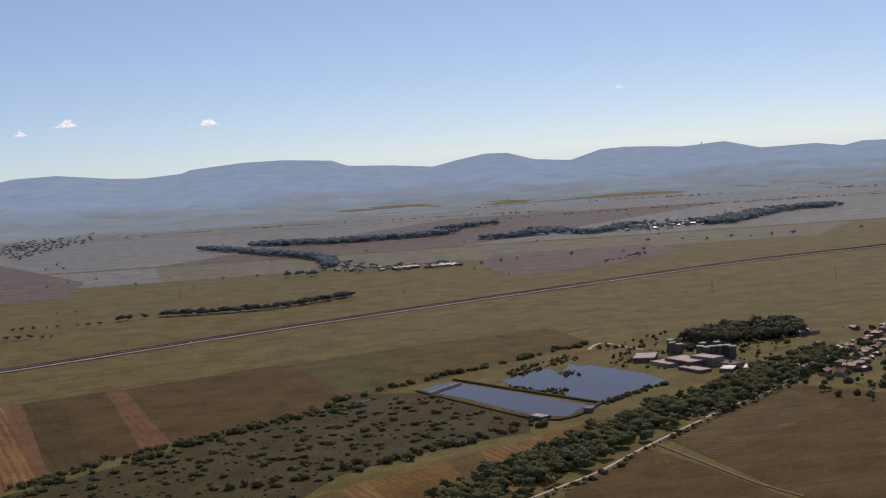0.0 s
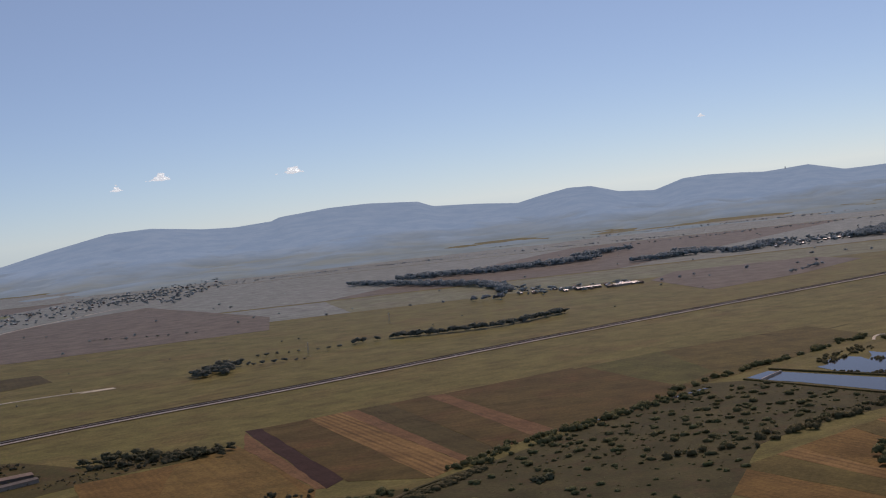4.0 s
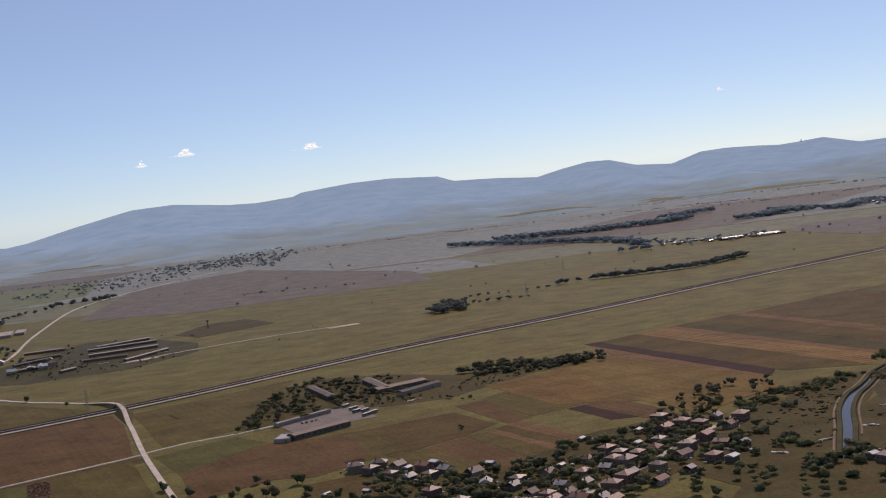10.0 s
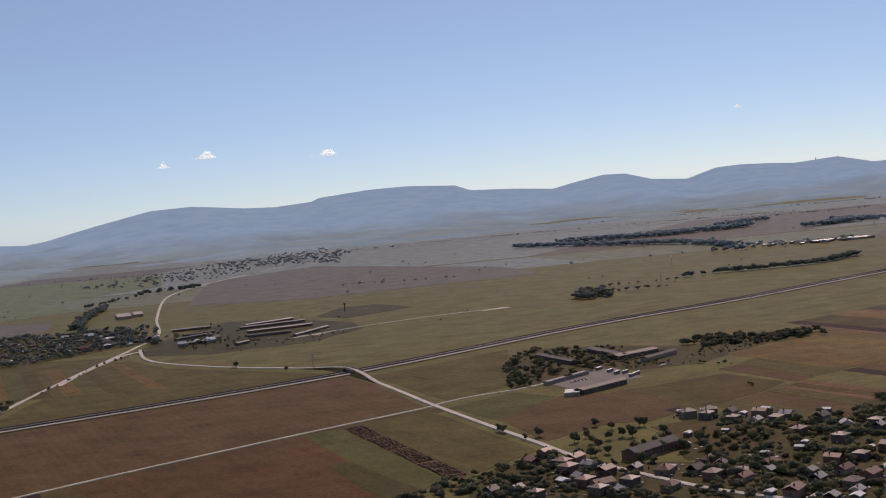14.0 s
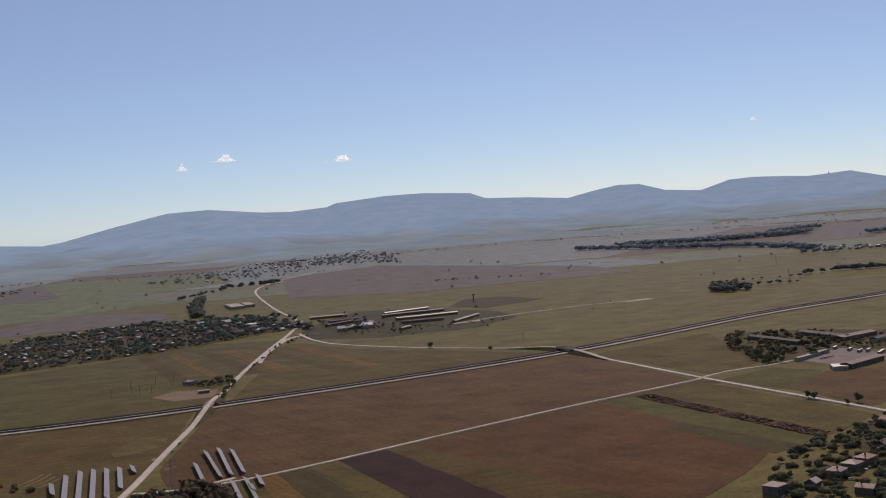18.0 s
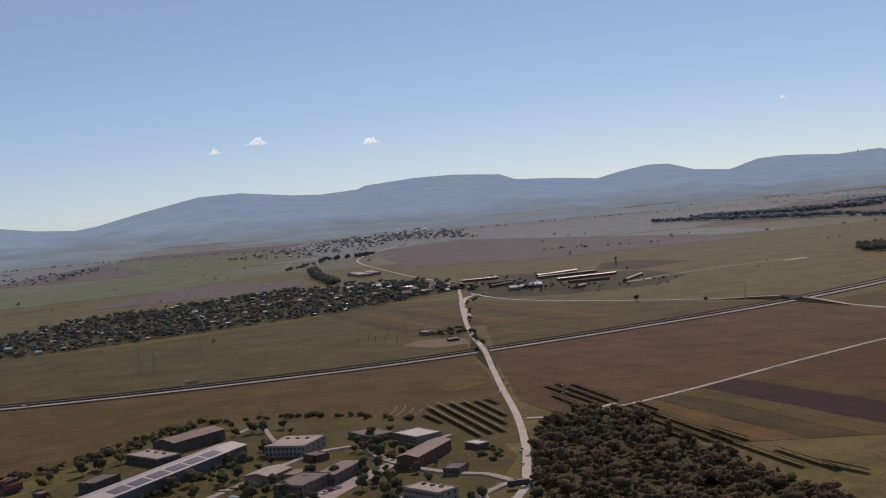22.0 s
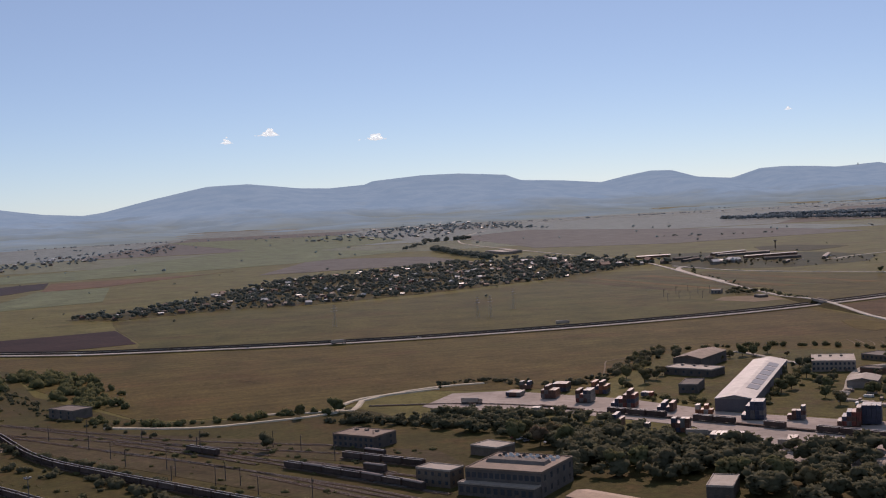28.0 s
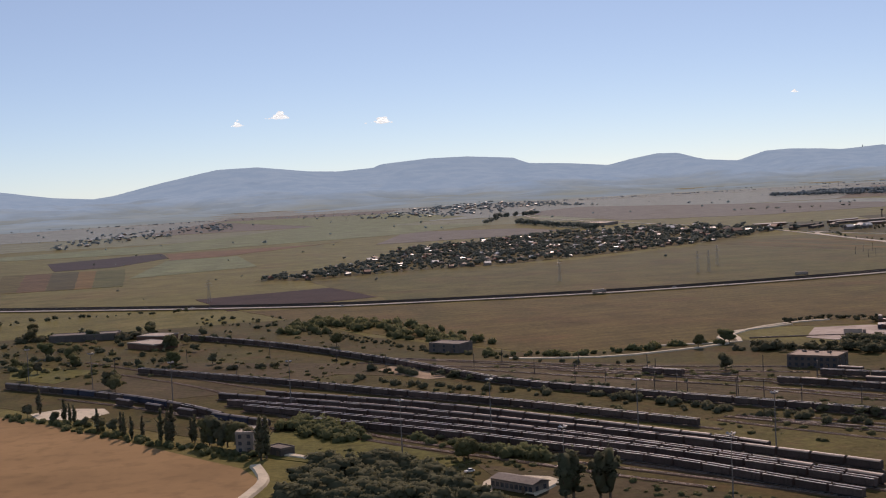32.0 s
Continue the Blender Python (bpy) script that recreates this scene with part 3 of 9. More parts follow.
for name, pts, mat, label in (
        ("field_plot", [(-346.9, 409.8), (-343.6, 415.9), (-320.8, 370.0), (-323.9, 366.9)], RED, "narrow reddish plot"),
        ("field_plot", [(-343.6, 415.9), (-338.7, 421.1), (-315.9, 376.5), (-320.8, 370.0)], STUBBLE, "narrow ochre stubble plot"),
        ("field_plot", [(-338.7, 421.1), (-333.4, 426.3), (-311.6, 382.7), (-315.9, 376.5)], RED, "narrow reddish plot"),
        ("field_plot", [(-371.3, 393.5), (-356.2, 407.4), (-333.7, 357.0), (-342.8, 341.2)], BROWN, "brown bare plot beside the gardens"),
        ("field_plot", [(-356.2, 408.9), (-346.9, 411.3), (-323.9, 366.9), (-333.6, 358.9)], GREEN, "dull green plot"),
        ("field_plot", [(-385.1, 386.9), (-371.6, 395.1), (-342.8, 341.2), (-354.9, 333.4)], GREEN, "dull green plot beside the gardens"),
        ("field_plot", [(-413.2, 354.8), (-395.8, 361.1), (-374.6, 311.8), (-386.1, 307.2), (-401.5, 314.2)], STUBBLE, "stubble plot with mown rows"),
        ("field_meadow", [(-267.1, 367.3), (-233.9, 421.2), (-218.4, 375.4), (-234.5, 321.2), (-254.9, 279.3), (-271.2, 277.6), (-286.3, 310.9), (-291.5, 331.1)], SCRUB, "rough yellow-green meadow beside the canal")):
    patch(name, pts, 0.14, mat, label)
patch("field_marsh", [(-152.8, 483.2), (-115.1, 532.1), (-77.9, 578.1), (-41.9, 627.8), (-15.3, 623.2), (4.8, 590.8), (35.3, 543.2), (30.0, 519.1), (-10.4, 495.2), (-35.8, 474.8), (-65.3, 440.7), (-150.3, 447.4)], 0.1, MARSH, "rough marshy meadow full of bushes")
patch("field_marsh_west", [(-193.1, 417.9), (-168.2, 468.8), (-106.1, 530.7), (-40.0, 598.4), (-17.7, 545.1), (-75.1, 377.3), (-134.6, 390.7), (-149.7, 373.3), (-189.7, 360.5), (-200.2, 373.9)], 0.14, MARSH, "rough brown marshy meadow full of bushes")
strips("field_plot_river", [(-84.7, 406.7), (67.0, 540.5), (55.0, 469.0), (-39.6, 344.6)], 8, [(OCHRE, "ochre stubble"), (GREEN, "green crop"), (GOLD, "golden stubble")], 0.12, "beside the river trees")
patch("field_south_east", [(81.1, 493.8), (157.9, 583.3), (201.5, 540.9), (140.5, 380.3), (111.7, 386.9), (96.3, 440.5)], 0.12, STUBBLE, "dark olive-brown field beside the pale river road")
patch("field_mown_rows", [(83.7, 490.1), (152.0, 571.2), (166.7, 537.4), (93.8, 456.1)], 0.18, SWATH, "mown field with curved swaths")
patch("field_south_ochre", [(35.3, 421.7), (72.8, 477.0), (88.9, 442.4), (106.9, 394.4), (32.4, 392.5)], 0.12, STUBBLE, "olive-brown field beside the pale river road")
# between the motorway and the villages
patch("field_brown_large", [(-715.5, 466.0), (-549.5, 562.0), (-537.0, 566.0), (-521.5, 530.0), (-497.5, 449.0), (-551.6, 406.1), (-649.3, 327.0), (-682.0, 303.7), (-706.5, 301.0), (-714.5, 330.0), (-714.5, 400.0)], 0.12, BROWN, "large brown field beside the motorway")
patch("field_rust_west", [(-858.0, 421.0), (-822.0, 430.5), (-723.5, 463.5), (-718.3, 347.3), (-717.4, 300.0), (-724.5, 267.2), (-816.3, 295.7)], 0.12, WARM_STUBBLE, "brown stubble field beside the motorway")
patch("field_green_ramp", [(-710.4, 493.6), (-705.6, 739.8), (-696.4, 748.2), (-657.9, 684.2), (-551.3, 589.4), (-696.3, 477.8)], 0.12, GREEN, "green field between road and motorway")
patch("field_west_meadow", [(-859.0, 443.3), (-837.0, 452.2), (-723.6, 478.0), (-721.9, 592.0), (-712.7, 777.7), (-778.5, 789.0), (-824.1, 713.5), (-897.9, 655.5), (-927.1, 642.1)], 0.1, OLIVE, "olive-green meadow between village and motorway")
patch("field_far_meadow", [(-1040.0, 436.5), (-929.0, 431.5), (-862.0, 437.0), (-858.0, 446.0), (-925.0, 638.0), (-967.0, 636.0), (-1027.0, 627.0), (-1079.0, 592.0), (-1068.0, 545.0), (-1044.0, 469.0)], 0.08, OLIVE, "olive-green meadow below the village")
patch("field_track_side", [(-705.0, 300.0), (-690.0, 300.5), (-497.0, 447.0), (-486.0, 432.0), (-520.0, 405.0), (-560.0, 372.0), (-640.0, 305.0), (-680.0, 285.0), (-700.0, 285.0)], 0.03, STUBBLE, "weedy verge beside the straight track")
patch("field_rust_mid", [(-629.5, 335.4), (-527.6, 415.3), (-515.0, 381.7), (-494.8, 306.4), (-526.0, 251.7), (-553.3, 214.0), (-577.1, 255.4)], 0.14, RUST, "rust-brown field beside the track")
patch("field_olive_upper", [(-523.4, 415.9), (-494.9, 435.0), (-456.5, 330.0), (-481.8, 300.8)], 0.16, GREEN, "olive-green field beside the road")
strips("field_plot_west", [(-817.4, 735.2), (-696.5, 731.2), (-637.6, 587.7), (-772.3, 600.2)], 12, [(OLIVE, "olive crop"), (STUBBLE, "brown stubble"), (GREEN, "green crop"), (OCHRE, "ochre stubble")], 0.2, "below the village gardens")
patch("field_rubble", [(-531.1, 410.9), (-523.4, 415.9), (-481.8, 300.8), (-489.6, 298.3)], 0.2, BROWN, "brown strip of ploughed-up soil")
patch("field_bright_strip", [(-545.8, 402.7), (-531.1, 410.9), (-489.6, 298.3), (-498.0, 285.7), (-524.7, 343.6)], 0.16, LUSH, "yellow-green crop strip")
patch("field_deep_strip", [(-532.5, 336.8), (-524.7, 343.6), (-498.0, 285.7), (-509.3, 276.9)], 0.18, DEEP, "dark green crop strip")
patch("field_dark_mid", [(-651.8, 325.8), (-634.2, 336.4), (-582.0, 208.0), (-613.2, 219.5)], 0.2, DARK, "dark ploughed strip")
patch("field_stripe_mid", [(-634.2, 336.4), (-623.8, 341.3), (-553.8, 212.7), (-567.5, 202.6), (-582.0, 208.0)], 0.16, STUBBLE, "striped brown stubble")
strips("field_plot_track", [(-685.9, 295.1), (-651.8, 325.8), (-613.2, 219.5), (-669.4, 228.9)], 4, [(GREEN, "green crop"), (OCHRE, "ochre stubble"), (DEEP, "dark green crop")], 0.16, "beside the track")
patch("field_lush", [(-486.2, 438.7), (-455.7, 463.8), (-438.8, 442.7), (-467.0, 397.9)], 0.14, LUSH, "fresh green field beside the track")
patch("field_brown_yard", [(-467.0, 397.9), (-437.6, 442.0), (-403.8, 436.3), (-392.6, 391.7), (-431.8, 365.2), (-452.1, 345.8)], 0.14, BROWN, "brown bare field beside the yard")
patch("field_ramp", [(-525.8, 562.2), (-448.3, 622.1), (-456.7, 482.3), (-486.1, 457.5)], 0.12, GREEN, "green meadow inside the road bend")
patch("field_rust_near", [(-1108.0, 440.0), (-1085.0, 433.0), (-1023.0, 420.0), (-929.0, 414.5), (-822.5, 430.0), (-745.0, 455.0), (-762.4, 344.7), (-785.9, 317.1), (-837.9, 312.3), (-873.8, 260.8), (-932.6, 277.2), (-948.5, 254.7), (-969.8, 243.2), (-1007.7, 247.1), (-1057.5, 327.6)], 0.1, WARM_STUBBLE, "wide brown-green stubble field beside the motorway")
patch("field_tan", [(-1179.9, 202.7), (-1150.6, 193.1), (-1125.5, 164.7), (-1103.8, 135.9), (-1088.1, 115.2), (-1084.3, 104.8), (-1086.3, 85.2), (-1145.4, 95.3)], 0.14, plain("tan_field", (0.3, 0.185, 0.09), 0.95, 0.1, stain=0.3, scale=0.03), "bare tan field edged by poplars")
patch("ground_far_farm", [(-705.0, 800.0), (-692.0, 900.0), (-665.0, 985.0), (-610.0, 960.0), (-552.0, 880.0), (-541.0, 822.0), (-575.0, 762.0), (-640.0, 742.0), (-690.0, 765.0)], 0.06, MARSH, "dark weedy ground round the far farm", "ground")
for pts in ([(-592.0, 799.5), (-588.0, 808.5), (-575.0, 817.0), (-566.0, 815.0), (-574.0, 806.0)], [(-452.0, 873.0), (-449.0, 884.5), (-432.0, 890.0), (-428.0, 883.0)]):
    patch("layby", pts, 0.34, DUST, "pale trodden turning place at the end of a track", "layby")
for pts in ([(-762.2, 322.1), (-759.4, 331.0), (-758.4, 340.7)], [(-759.2, 320.1), (-756.6, 329.0), (-755.3, 340.1)], [(-756.1, 319.5), (-753.4, 327.0), (-752.4, 335.2)], [(-753.1, 316.2), (-750.6, 324.0), (-749.4, 331.0)],
            [(-862.8, 287.2), (-859.2, 302.5), (-855.2, 319.0), (-848.1, 323.5), (-841.8, 330.1), (-834.1, 339.1)], [(-860.0, 283.0), (-856.3, 298.1), (-850.4, 309.1), (-844.3, 315.3)]):
    band("wheel_track", pts, -0.22, 0.22, 0.14, DUST_BROWN, "pale wheel track worn into the stubble", step=3.0, drop=0.2, category="track")
patch("field_scuffed_corner", [(-741.4, 373.4), (-735.5, 405.0), (-724.8, 404.5), (-720.9, 380.5), (-727.6, 368.5), (-737.5, 362.1)], 0.34, plain("worn_straw", (0.155, 0.12, 0.052), 0.95, 0.04, stain=0.5, scale=0.12), "worn straw-coloured corner beside the main road")
# beyond the motorway
patch("field_far_mauve", [(27.6, 1357.8), (67.1, 1449.9), (227.2, 1450.4), (256.7, 1354.8), (163.4, 1241.4), (60.7, 1172.0)], 0.3, MAUVE, "mauve fallow field")
patch("field_far_mauve_west", [(-745.8, 1232.1), (-795.1, 1676.4), (-664.3, 1863.2), (-403.3, 1418.6), (-374.3, 1244.5), (-522.2, 1199.7), (-617.6, 1174.0)], 0.3, MAUVE, "mauve fallow field beside the road bend")
patch("field_far_green", [(-1254.4, 2107.6), (-940.6, 2053.1), (-863.1, 1681.7), (-986.7, 1471.1), (-1041.7, 1469.5)], 0.3, HAZED_GREEN, "far green field lightened by painted haze")
patch("field_far_oval", [(-587.6, 961.0), (-572.5, 1027.1), (-540.5, 1036.9), (-505.1, 970.4), (-534.2, 940.6), (-560.2, 919.8)], 0.3, DEEP, "dark green oval patch")
patch("field_far_dark", [(-1023.6, 985.0), (-981.4, 1224.4), (-864.8, 1160.0), (-843.6, 1063.2), (-886.7, 1012.1), (-983.1, 990.3)], 0.3, MAUVE, "mauve ploughed field behind the village")
patch("field_far_long", [(-1402.3, 1116.1), (-1228.1, 1235.7), (-1076.1, 1591.7), (-877.7, 1324.1), (-996.4, 1166.7), (-1206.9, 1048.1), (-1356.1, 1052.3)], 0.3, HAZED_GREEN, "long green field paled by painted haze")
patch("field_far_plough", [(-1296.4, 953.4), (-1212.8, 1034.6), (-1196.6, 944.4), (-1226.1, 851.3), (-1267.3, 835.5)], 0.3, DARK, "dark ploughed strip behind the village")
patch("field_far_red", [(-1207.5, 1019.2), (-1075.5, 1045.8), (-1052.0, 1076.3), (-1148.3, 928.6), (-1190.8, 905.9)], 0.3, RED, "reddish soil strip")
patch("field_far_mix", [(-1193.3, 908.3), (-1138.6, 918.4), (-1115.6, 762.4), (-1194.7, 705.9)], 0.3, HAZED_GREEN, "far green plot lightened by painted haze")
strips("field_plot_far", [(-1299.1, 813.8), (-1213.2, 819.5), (-1188.4, 639.8), (-1261.8, 631.8)], 5, SOILS, 0.3, "behind the motorway")
patch("field_far_triangle", [(-1134.3, 514.4), (-1094.1, 529.8), (-1067.8, 540.6), (-1045.5, 469.8), (-1099.6, 444.1), (-1113.7, 442.6)], 0.3, DARK, "dark ploughed triangle beside the motorway")
# strips grade outwards in these colours to imitate haze over the plain
strips("field_plain_near", [(-1900, 1180), (420, 1440), (520, 1620), (-2300, 1460)], 9, [(HAZED_NEAR, "haze-tinted green fallow"), (HAZED_MID, "haze-greyed fallow"), (HAZED_NEAR, "haze-tinted green fallow"), (HAZED_NEAR, "haze-tinted meadow")], 0.06, "out on the plain")
strips("field_plain_one", [(-2800, 1450), (700, 1650), (1400, 2300), (-3200, 2300)], 14, [(HAZED_MID, "haze-greyed fallow"), (HAZED_FAR, "haze-paled crop"), (MAUVE, "mauve fallow"), (HAZED_MID, "haze-greyed fallow")], 0.12, "far out on the plain")
strips("field_plain_two", [(-3300, 2800), (-3100, 2310), (1500, 2310), (1700, 2800)], 4, [(HAZED_FAR, "haze-paled crop"), (HAZED_MID, "haze-greyed fallow")], 0.12, "under the hills")

# ---- water ----
def water_material():
    m, n, l, b = shader("pond_water", 0.08, 0.32)
    b.inputs["Base Color"].default_value = (0.07, 0.066, 0.068, 1)
    b.inputs["IOR"].default_value = 1.2
    co = n.new("ShaderNodeTexCoord").outputs["Object"]
    bump = n.new("ShaderNodeBump")
    bump.inputs["Strength"].default_value = 0.12
    bump.inputs["Distance"].default_value = 0.05
    l.new(noised(n, l, co, 1.5, 3), bump.inputs["Height"])
    l.new(bump.outputs[0], b.inputs["Normal"])
    return m


WATER = water_material()
patch("water_pond_large", [(23.6, 643.7), (30.4, 647.8), (33.2, 660.3), (37.5, 667.4), (41.6, 662.3), (48.0, 668.7), (52.9, 663.3), (53.8, 650.9), (59.4, 664.3), (62.6, 681.2), (67.5, 670.2), (73.6, 671.4), (81.0, 659.6), (89.5, 647.7), (96.3, 636.7), (103.2, 614.9), (98.7, 604.3), (94.2, 598.5), (83.9, 591.9), (66.6, 570.4), (60.2, 580.5), (51.8, 587.4), (46.5, 601.9), (39.1, 610.3), (29.1, 624.4)], 0.3, WATER, "wide fish pond with reed islands", "pond")
patch("water_pond_basin", [(-17.7, 630.0), (-1.3, 647.8), (3.5, 638.1), (-13.4, 618.1)], 0.36, WATER, "small square settling basin", "pond")
band("walkway", [(3.5, 639.7), (-12.5, 616.3)], -0.4, 0.4, 1.0, CONCRETE, "concrete walkway between the basins", category="walkway")
patch("water_pond_long", [(-14.5, 625.9), (1.6, 643.6), (34.4, 600.3), (59.9, 567.4), (48.8, 544.9), (34.6, 550.5), (19.8, 575.2), (3.7, 602.2)], 0.3, WATER, "long rectangular fish pond", "pond")
CANAL = [(-237.0, 306.0), (-231.0, 325.0), (-227.5, 336.0), (-223.2, 349.5), (-217.7, 369.0), (-212.0, 385.5), (-204.5, 402.5), (-198.2, 412.4), (-189.5, 428.0), (-180.7, 445.6), (-166.0, 464.0)]
CANAL_HALF = [1.5, 1.7, 1.75, 1.75, 1.7, 1.6, 1.5, 1.2, 0.9, 0.7, 0.6]


def canal_side(grow, add):
    """One edge of the canal: its own half width times grow, plus add."""
    out = []
    for i, (x, y) in enumerate(CANAL):
        a, b = CANAL[max(0, i - 1)], CANAL[min(len(CANAL) - 1, i + 1)]
        t = Vector((b[0] - a[0], b[1] - a[1])).normalized()
        w = CANAL_HALF[i] * grow + add
        out.append((x + t.y * w, y - t.x * w))
    return out


patch("water_canal", canal_side(1, 0) + canal_side(-1, 0)[::-1], 0.3, WATER, "narrow grey canal bend between grassy banks", "canal")
patch("field_canal_meadow", [(-230.7, 407.3), (-213.2, 441.7), (-187.6, 449.7), (-182.5, 434.1), (-204.8, 384.8), (-223.3, 343.9), (-235.6, 315.8), (-244.0, 346.2)], 0.16, SCRUB, "rough olive meadow beside the canal")
patch("field_canal_side", [(-196.2, 397.9), (-185.4, 358.4), (-114.7, 367.5), (-94.1, 354.4), (-127.9, 268.0), (-233.4, 318.6), (-219.5, 364.3)], 0.1, SCRUB, "dark rough plots beyond the canal")
band("canal_bank", canal_side(-1, -0.85), -0.8, 0.8, 0.8, MARSH, "worn grassy canal bank", category="bank")
band("canal_bank", canal_side(1, 0.85), -0.8, 0.8, 0.8, MARSH, "grassy canal bank", category="bank")
band("canal_track", canal_side(-1, -2.6), -0.35, 0.35, 0.34, DUST_BROWN, "thin worn track along the canal", category="track")
band("canal_track", canal_side(1, 2.8)[2:], -0.3, 0.3, 0.34, DUST_BROWN, "thin worn track along the canal", category="track")
band("water_stream", [(-121.0, 535.5), (-101.1, 555.3), (-38.7, 613.7)], -1.0, 1.0, 0.3, WATER, "narrow straight canal", category="canal")
band("pond_dike", [(0.2, 652.2), (34.9, 607.4), (65.2, 569.5)], -0.7, 0.7, 0.9, SCRUB, "low grassy dike between two ponds", category="dike")
band("pond_bank", [(-18.2, 627.2), (7.3, 585.9), (35.3, 543.2), (51.0, 543.0), (66.6, 570.4)], -1.2, 1.2, 0.7, SCRUB, "grassy pond bank", category="dike")

# ---- trees ----
def ball(level):
    """Unit icosphere as arrays of places and triangles."""
    bm = bmesh.new()
    bmesh.ops.create_icosphere(bm, subdivisions=level, radius=1.0)
    v = np.array([p.co[:] for p in bm.verts])
    f = np.array([[p.index for p in q.verts] for q in bm.faces])
    bm.free()
    return v, f


BALLS = {k: ball(k) for k in (1, 2)}


def foliage(rnd, heads, level, n, leaf, heart=0.45):
    """A crown: uneven leafy heads (x, y, z, width, height) with n loose sprays of leaves breaking their outline. Places, triangles, soft normals."""
    V, F, N, k = [], [], [], 0
    bv, bf = BALLS[level]
    mid = np.array((0, 0, heart))
    for x, y, z, w, h in heads:
        r = np.array([rnd.uniform(0.74, 1.14) for _ in bv])[:, None]
        spin = np.array(Euler((rnd.uniform(0, 6), rnd.uniform(0, 6), rnd.uniform(0, 6))).to_matrix())
        u = bv @ spin
        q = u * r * np.array((w, w, h)) + np.array((x, y, z))
        q[:, 2] = np.maximum(q[:, 2], 0.02)
        V.append(q)
        F.append(bf + k)
        N.append(u + 0.5 * (q - mid) + np.array((0, 0, 0.35)))
        k += len(q)
    quad = np.array([(-1, -0.5, 0.15), (0.2, -0.9, 0), (1, 0.3, 0.2), (-0.3, 0.9, -0.1)])
    for _ in range(n):
        x, y, z, w, h = rnd.choice(heads)
        a, c = rnd.uniform(0, 6.283), rnd.uniform(-0.5, 1)
        e = math.sqrt(1 - c * c)
        u = np.array((e * math.cos(a), e * math.sin(a), c))
        p = np.array((x, y, z)) + u * np.array((w, w, h)) * rnd.uniform(0.95, 1.2)
        q = quad * leaf * rnd.uniform(0.6, 1.3) @ np.array(Euler((rnd.uniform(-1.2, 1.2), rnd.uniform(-1.2, 1.2), rnd.uniform(0, 6.3))).to_matrix()) + p
        q[:, 2] = np.maximum(q[:, 2], 0.02)
        V.append(q)
        F.append(np.array([(0, 1, 2), (0, 2, 3)]) + k)
        N.append(np.tile(u + 0.5 * (p - mid) + np.array((0, 0, 0.35)), (4, 1)))
        k += 4
    nrm = np.concatenate(N)
    return np.concatenate(V), np.concatenate(F), nrm / np.linalg.norm(nrm, axis=1, keepdims=True)


def broad(seed, n, leaf, level=1, k=6, wide=0.42, low=0.34, high=0.78):
    """A broad tree: k heads round and above the fork."""
    rnd = random.Random(seed)
    heads = [(0, 0, 0.5 * (low + high), wide * 0.6, (high - low) * 0.62)]
    for j in range(k):
        a = 6.283 * j / k + rnd.uniform(-0.5, 0.5)
        w = wide * rnd.uniform(0.34, 0.56)
        d = wide * rnd.uniform(0.35, 0.68)
        heads.append((d * math.cos(a), d * math.sin(a), rnd.uniform(low, high), w, w * rnd.uniform(0.7, 1.0)))
    return foliage(rnd, heads, level, n, leaf)


def poplar(seed, n, leaf):
    rnd = random.Random(seed)
    heads = []
    for j in range(9):
        u = j / 8
        w = 0.1 * math.sin(min(1.0, 0.2 + u * 0.95) * 2.9) ** 0.6 * rnd.uniform(0.8, 1.15)
        heads.append((rnd.uniform(-0.025, 0.025), rnd.uniform(-0.025, 0.025), 0.14 + 0.8 * u, max(0.03, w), 0.09))
    return foliage(rnd, heads, 1, n, leaf, 0.5)


def bush(seed, n, leaf):
    rnd = random.Random(seed)
    heads = []
    for j in range(4):
        a, d, w = rnd.uniform(0, 6.283), rnd.uniform(0.05, 0.4), rnd.uniform(0.3, 0.46)
        heads.append((d * math.cos(a), d * math.sin(a), rnd.uniform(0.2, 0.5), w, w * rnd.uniform(0.8, 1.1)))
    return foliage(rnd, heads, 1, n, leaf, 0.2)


def trunk_mesh(name, seed, top=0.6, girth=0.028):
    """Tapered trunk with four limbs."""
    rnd = random.Random(seed)
    vs, fs = [], []

    def limb(a, b, ra, rb):
        a, b = Vector(a), Vector(b)
        u = (b - a).normalized()
        s = u.orthogonal().normalized()
        w = u.cross(s)
        k = len(vs)
        for p, r in ((a, ra), (b, rb)):
            for j in range(6):
                t = j * math.pi / 3
                vs.append(p + r * (math.cos(t) * s + math.sin(t) * w))
        fs.extend((k + j, k + (j + 1) % 6, k + 6 + (j + 1) % 6, k + 6 + j) for j in range(6))
    limb((0, 0, -0.03), (0, 0, top * 0.6), girth, girth * 0.7)
    limb((0, 0, top * 0.58), (0.02, 0.01, top), girth * 0.7, girth * 0.35)
    for j in range(4):
        a = j * 1.57 + rnd.uniform(-0.4, 0.4)
        z = top * rnd.uniform(0.45, 0.7)
        limb((0, 0, z), (0.2 * math.cos(a), 0.2 * math.sin(a), z + 0.2), girth * 0.5, girth * 0.2)
    return shell(name, vs, fs, BARK)


FAR_KINDS = [broad(k, 56, 0.075) for k in range(6)]
DISTANT_KINDS = [broad(k, 14, 0.11, k=4) for k in range(6)]
WEED_KINDS = [bush(50 + k, 16, 0.16) for k in range(3)]
BUSH_KINDS = [bush(40 + k, 40, 0.11) for k in range(5)]
NEAR_KINDS = [broad(20 + k, 150, 0.05, 2) for k in range(4)]
THIN_KINDS = [broad(30 + k, 70, 0.045, 1, 5, 0.24, 0.3, 0.86) for k in range(4)]


